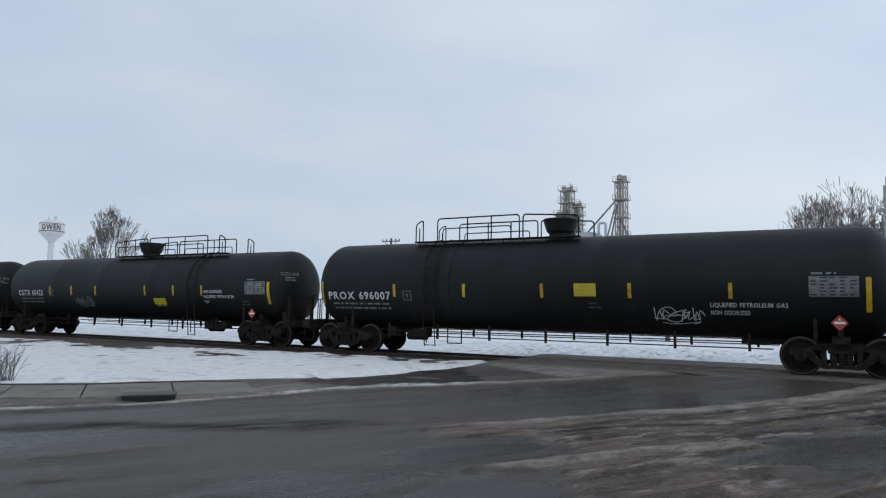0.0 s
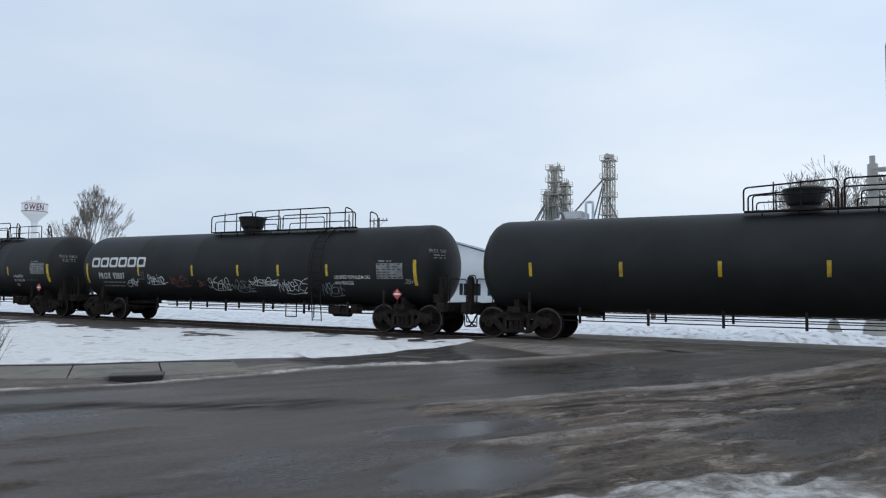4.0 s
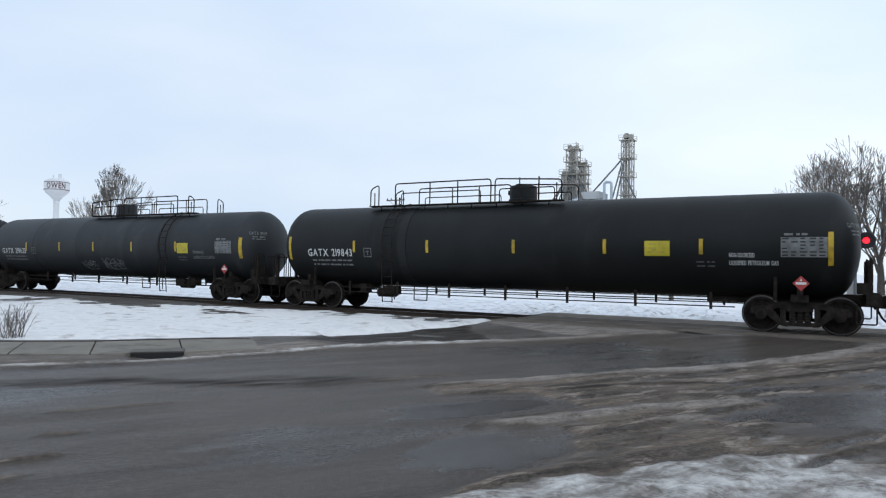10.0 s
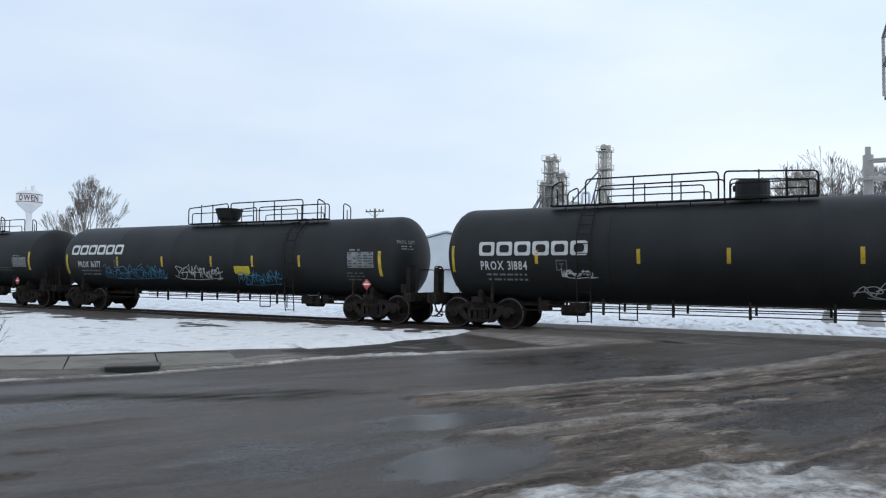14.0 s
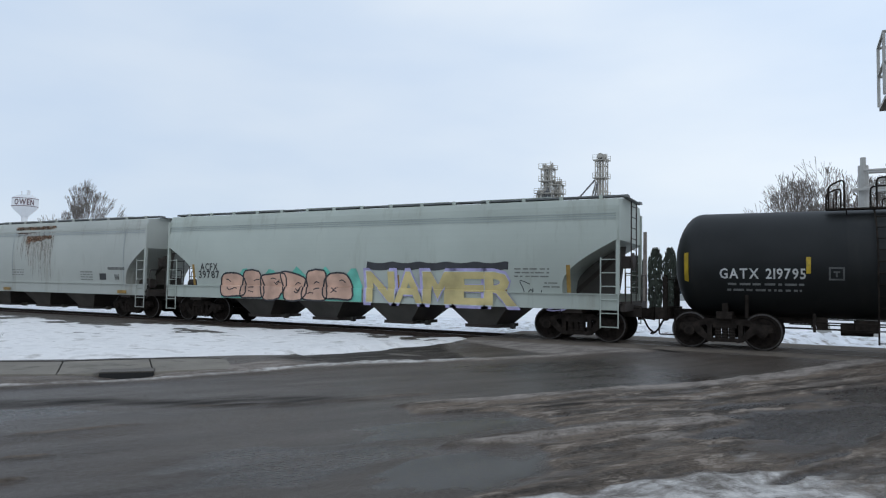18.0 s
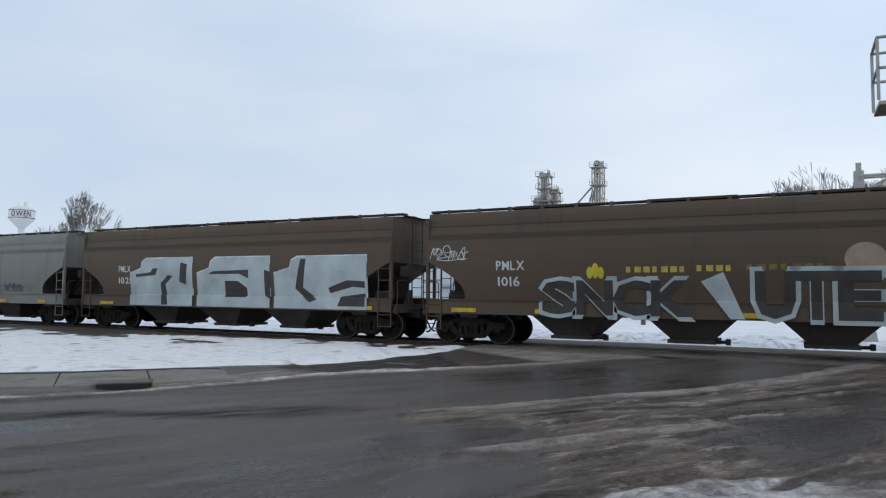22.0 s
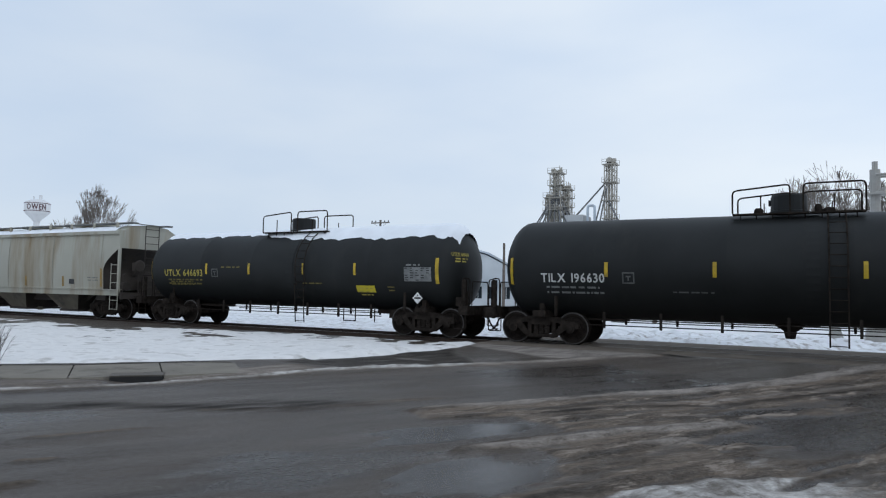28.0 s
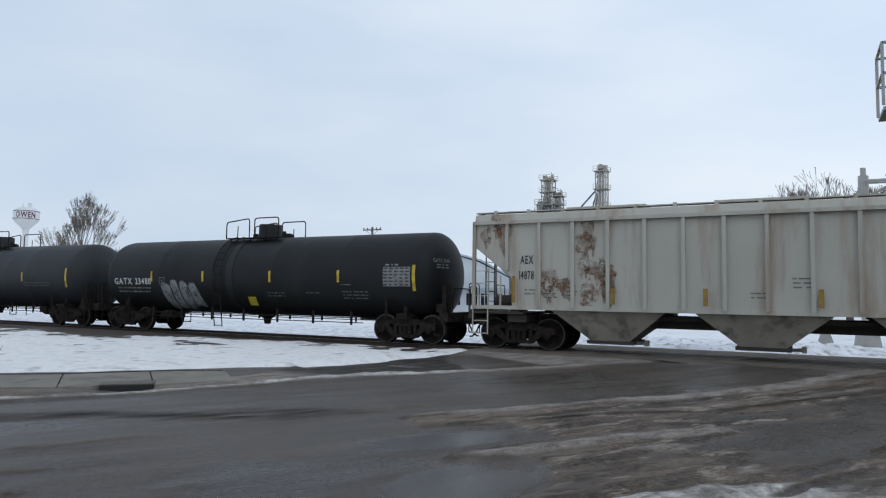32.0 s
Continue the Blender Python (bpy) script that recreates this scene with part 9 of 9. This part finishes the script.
house(-16.8, 129, -14, 8.0, 9, 5.0, 6.3, GREYSIDING, "grey two-storey house with a snowy roof", ((-1.9, 1.2), (1.7, 1.2), (-1.7, 3.6), (1.7, 3.6)))
house(-21.0, 133, -14, 5, 7, 3.0, 5.0, PALEMETAL, "small grey outbuilding with a snowy roof", ((0, 1.2),))
house(-0.7, 85, 4, 6.0, 6, 2.35, 2.75, SIDING, "low white-sided building with one window", ((1.2, 0.8),))
hedge = thing("brush_mound", "dark rounded mound of dense leafless brush", "bush")
hedge.location = (-2.4, 94, -0.3)
bm = bmesh.new()
r = random.Random(12)
for i in range(1500):
    a, f = r.uniform(0, 6.2832), r.random() ** 0.5
    c = Vector((4.0 * f * math.cos(a), 2.0 * f * math.sin(a), 0))
    c.z = 4.7 * math.sqrt(max(0, 1 - f * f)) * r.uniform(0.5, 1.03)
    s = Vector((r.uniform(-0.4, 0.4), r.uniform(-0.4, 0.4), r.uniform(0.3, 0.7)))
    t = Vector((r.uniform(-1, 1), r.uniform(-1, 1), 0)) * 0.12
    bm.faces.new([bm.verts.new(c + v) for v in (-s, t, s, -t)])
part("twig_mass", bm, BARK, hedge)

# utility poles
def utility_pole(x, y, height, arm, label):
    p = thing("utility_pole", label, "utility pole", "utility poles")
    p.location = (x, y, -0.4)
    bm = bmesh.new()
    bar(bm, (0, 0, 0), (0, 0, height), 0.15, 8, r2=0.11)
    part("pole", bm, WOODPOLE, p)
    if arm:
        bm = bmesh.new()
        for z in (height - 0.35, height - 1.5):
            box(bm, -1.1, 1.1, -0.09, -0.0, z, z + 0.11)
        bar(bm, (-0.8, -0.05, height - 0.3), (0, -0.05, height - 0.95), 0.02, 4)
        bar(bm, (0.8, -0.05, height - 0.3), (0, -0.05, height - 0.95), 0.02, 4)
        part("cross_arm", bm, WOODPOLE, p)
        for k in (-1.0, -0.55, 0.55, 1.0):
            bm = bmesh.new()
            lathe(bm, [(0, 0.05), (0.12, 0.06), (0.18, 0.03), (0.19, 0)], "z", (k, -0.05, height - 0.24), 8)
            part("insulator", bm, GLASSDARK, p)
        bm = bmesh.new()
        lathe(bm, [(0, 0.2), (0.8, 0.2), (0.85, 0)], "z", (0.35, -0.1, height - 2.8), 10)
        part("transformer", bm, SIGNALGREY, p)


utility_pole(-38.7, 58.3, 9.05, True, "wooden utility pole with cross arms and a transformer")
utility_pole(-23.6, 55.2, 6.2, False, "slim wooden service pole")
utility_pole(-8.6, 44.2, 5.6, False, "slim pale post beside the evergreens")
utility_pole(-4.17, 62, 7.9, True, "wooden utility pole with cross arms")

# crossing signals
def flasher(x, y, label):
    s = thing("crossing_signal", label, "railway signal", "level crossing signals")
    s.location = (x, y, -0.3)
    bm = bmesh.new()
    bar(bm, (0, 0, 0.4), (0, 0, 4.2), 0.06, 10)
    part("mast", bm, MASTSHADE, s)
    bm = bmesh.new()
    slab(bm, [(-0.3, 0), (0.3, 0), (0.26, 0.35), (0.14, 0.75), (-0.14, 0.75), (-0.26, 0.35)], -0.26, 0.26)
    part("mast_base", bm, SIGNALGREY, s)
    bm = bmesh.new()
    bar(bm, (-0.36, -0.1, 3.17), (0.36, -0.1, 3.17), 0.035, 6)
    part("lamp_arm", bm, SIGNALGREY, s)
    for k, lit in ((-0.36, False), (0.36, True)):
        bm = bmesh.new()
        lathe(bm, [(-0.13, 0.0), (-0.135, 0.31), (-0.12, 0.32), (-0.10, 0.31), (-0.10, 0.0)], "y", (k, 0, 3.17), 22)
        for i in range(9):
            a0, a1 = 0.25 + 2.64 * i / 9, 0.25 + 2.64 * (i + 1) / 9
            v = [bm.verts.new((k + 0.17 * math.cos(a), y2, 3.17 + 0.17 * math.sin(a))) for a, y2 in ((a0, -0.13), (a1, -0.13), (a1, -0.36), (a0, -0.36))]
            bm.faces.new(v)
        head = part("lamp_head", bm, SIGNALBLACK, s, "black round lamp background and hood")
        bm = bmesh.new()
        lathe(bm, [(-0.16, 0.0), (-0.155, 0.085), (-0.14, 0.12), (-0.137, 0.125)], "y", (k, 0, 3.17), 18)
        part("lens", bm, REDLAMP if lit else REDDARK, head, "lit red lens" if lit else "unlit red lens")
    bm = bmesh.new()
    box(bm, -0.28, 0.28, 0.1, 0.45, 0.9, 1.5)
    part("relay_box", bm, SIGNALGREY, s)


flasher(0.87, 31.0, "crossing signal with two red lamps, one lit")


def gantry(x, y, z_arm, reach, height, rails, label):
    g = thing("cantilever_signal", label, "railway signal", "level crossing signals")
    g.location = (x, y, -0.3)
    bm = bmesh.new()
    bar(bm, (0, 0, 0.3), (0, 0, height), 0.20, 12)
    bar(bm, (0, 0, height), (0, 0, height + 0.35), 0.11, 8)
    part("mast", bm, SIGNALGREY, g)
    bm = bmesh.new()
    slab(bm, [(-0.5, 0), (0.5, 0), (0.42, 0.5), (0.25, 0.9), (-0.25, 0.9), (-0.42, 0.5)], -0.4, 0.4)
    part("mast_base", bm, SIGNALGREY, g)
    bm = bmesh.new()
    for dy in (-0.32, 0.32) if not rails else ():
        for z in (z_arm, z_arm + 0.75):
            bar(bm, (0, dy, z), (reach, dy, z), 0.06, 6)
        n = 6
        for i in range(n):
            a, b = reach * i / n, reach * (i + 1) / n
            bar(bm, (a, dy, z_arm), (b, dy, z_arm + 0.75), 0.03, 4)
            bar(bm, (b, dy, z_arm), (b, dy, z_arm + 0.75), 0.03, 4)
    if not rails:
        part("arm_truss", bm, SIGNALGREY, g)
    bm = bmesh.new()
    box(bm, -0.4 if reach > 0 else 0.4, reach, -0.45, 0.45, z_arm - 0.08, z_arm - 0.02)
    if rails:
        for dy in (-0.45, 0.45):
            for z in (0.55, 1.08):
                bar(bm, (0, dy, z_arm + z), (reach, dy, z_arm + z), 0.028, 5)
            for i in range(7):
                bar(bm, (reach * i / 6, dy, z_arm), (reach * i / 6, dy, z_arm + 1.08), 0.028, 5)
        for z in (0.55, 1.08):
            bar(bm, (reach, -0.45, z_arm + z), (reach, 0.45, z_arm + z), 0.028, 5)
    part("walkway", bm, SIGNALGREY, g)


gantry(2.5, 33.9, 6.3, 7.5, 7.3, False, "far cantilever signal mast with a pipe arm over the road")
gantry(9.4, 13.9, 5.2, -8.08, 6.6, True, "cantilever signal walkway with pipe railings over the street")


# ---- motion: the train runs to the right, slowing very slightly ----
SPEED, SLOWING = 21.887, -0.00687


def run(t):
    return SPEED * t + SLOWING * t * t


def motions():
    for centre, car in TRAIN:
        walk(car, [(t, pose(centre + run(t), TRACK_Y, 0)) for t in range(0, 33, 4)])
    for centre, load, (x, y, z) in LOADS:
        walk(load, [(t, pose(centre + run(t) + x, TRACK_Y + y, z)) for t in range(0, 33, 4)])
    at = {car: centre for centre, car in TRAIN}
    for car, axle in SIDE:
        x, y, z = axle.location
        seen = [f for f in range(0, 32 * FPS + 1) if -62 < at[car] + run(f / FPS) < 22]
        if not seen:
            continue
        keys = sorted({0, 32 * FPS, *seen})
        rows = []
        for f in keys:
            k = min(max(f, seen[0]), seen[-1])
            rows.append((f / FPS, pose(x, y, z, 0, math.degrees((run(k / FPS) - run(seen[0] / FPS)) / WHEEL_R) % 360, 0)))
        walk(axle, rows)


motions()
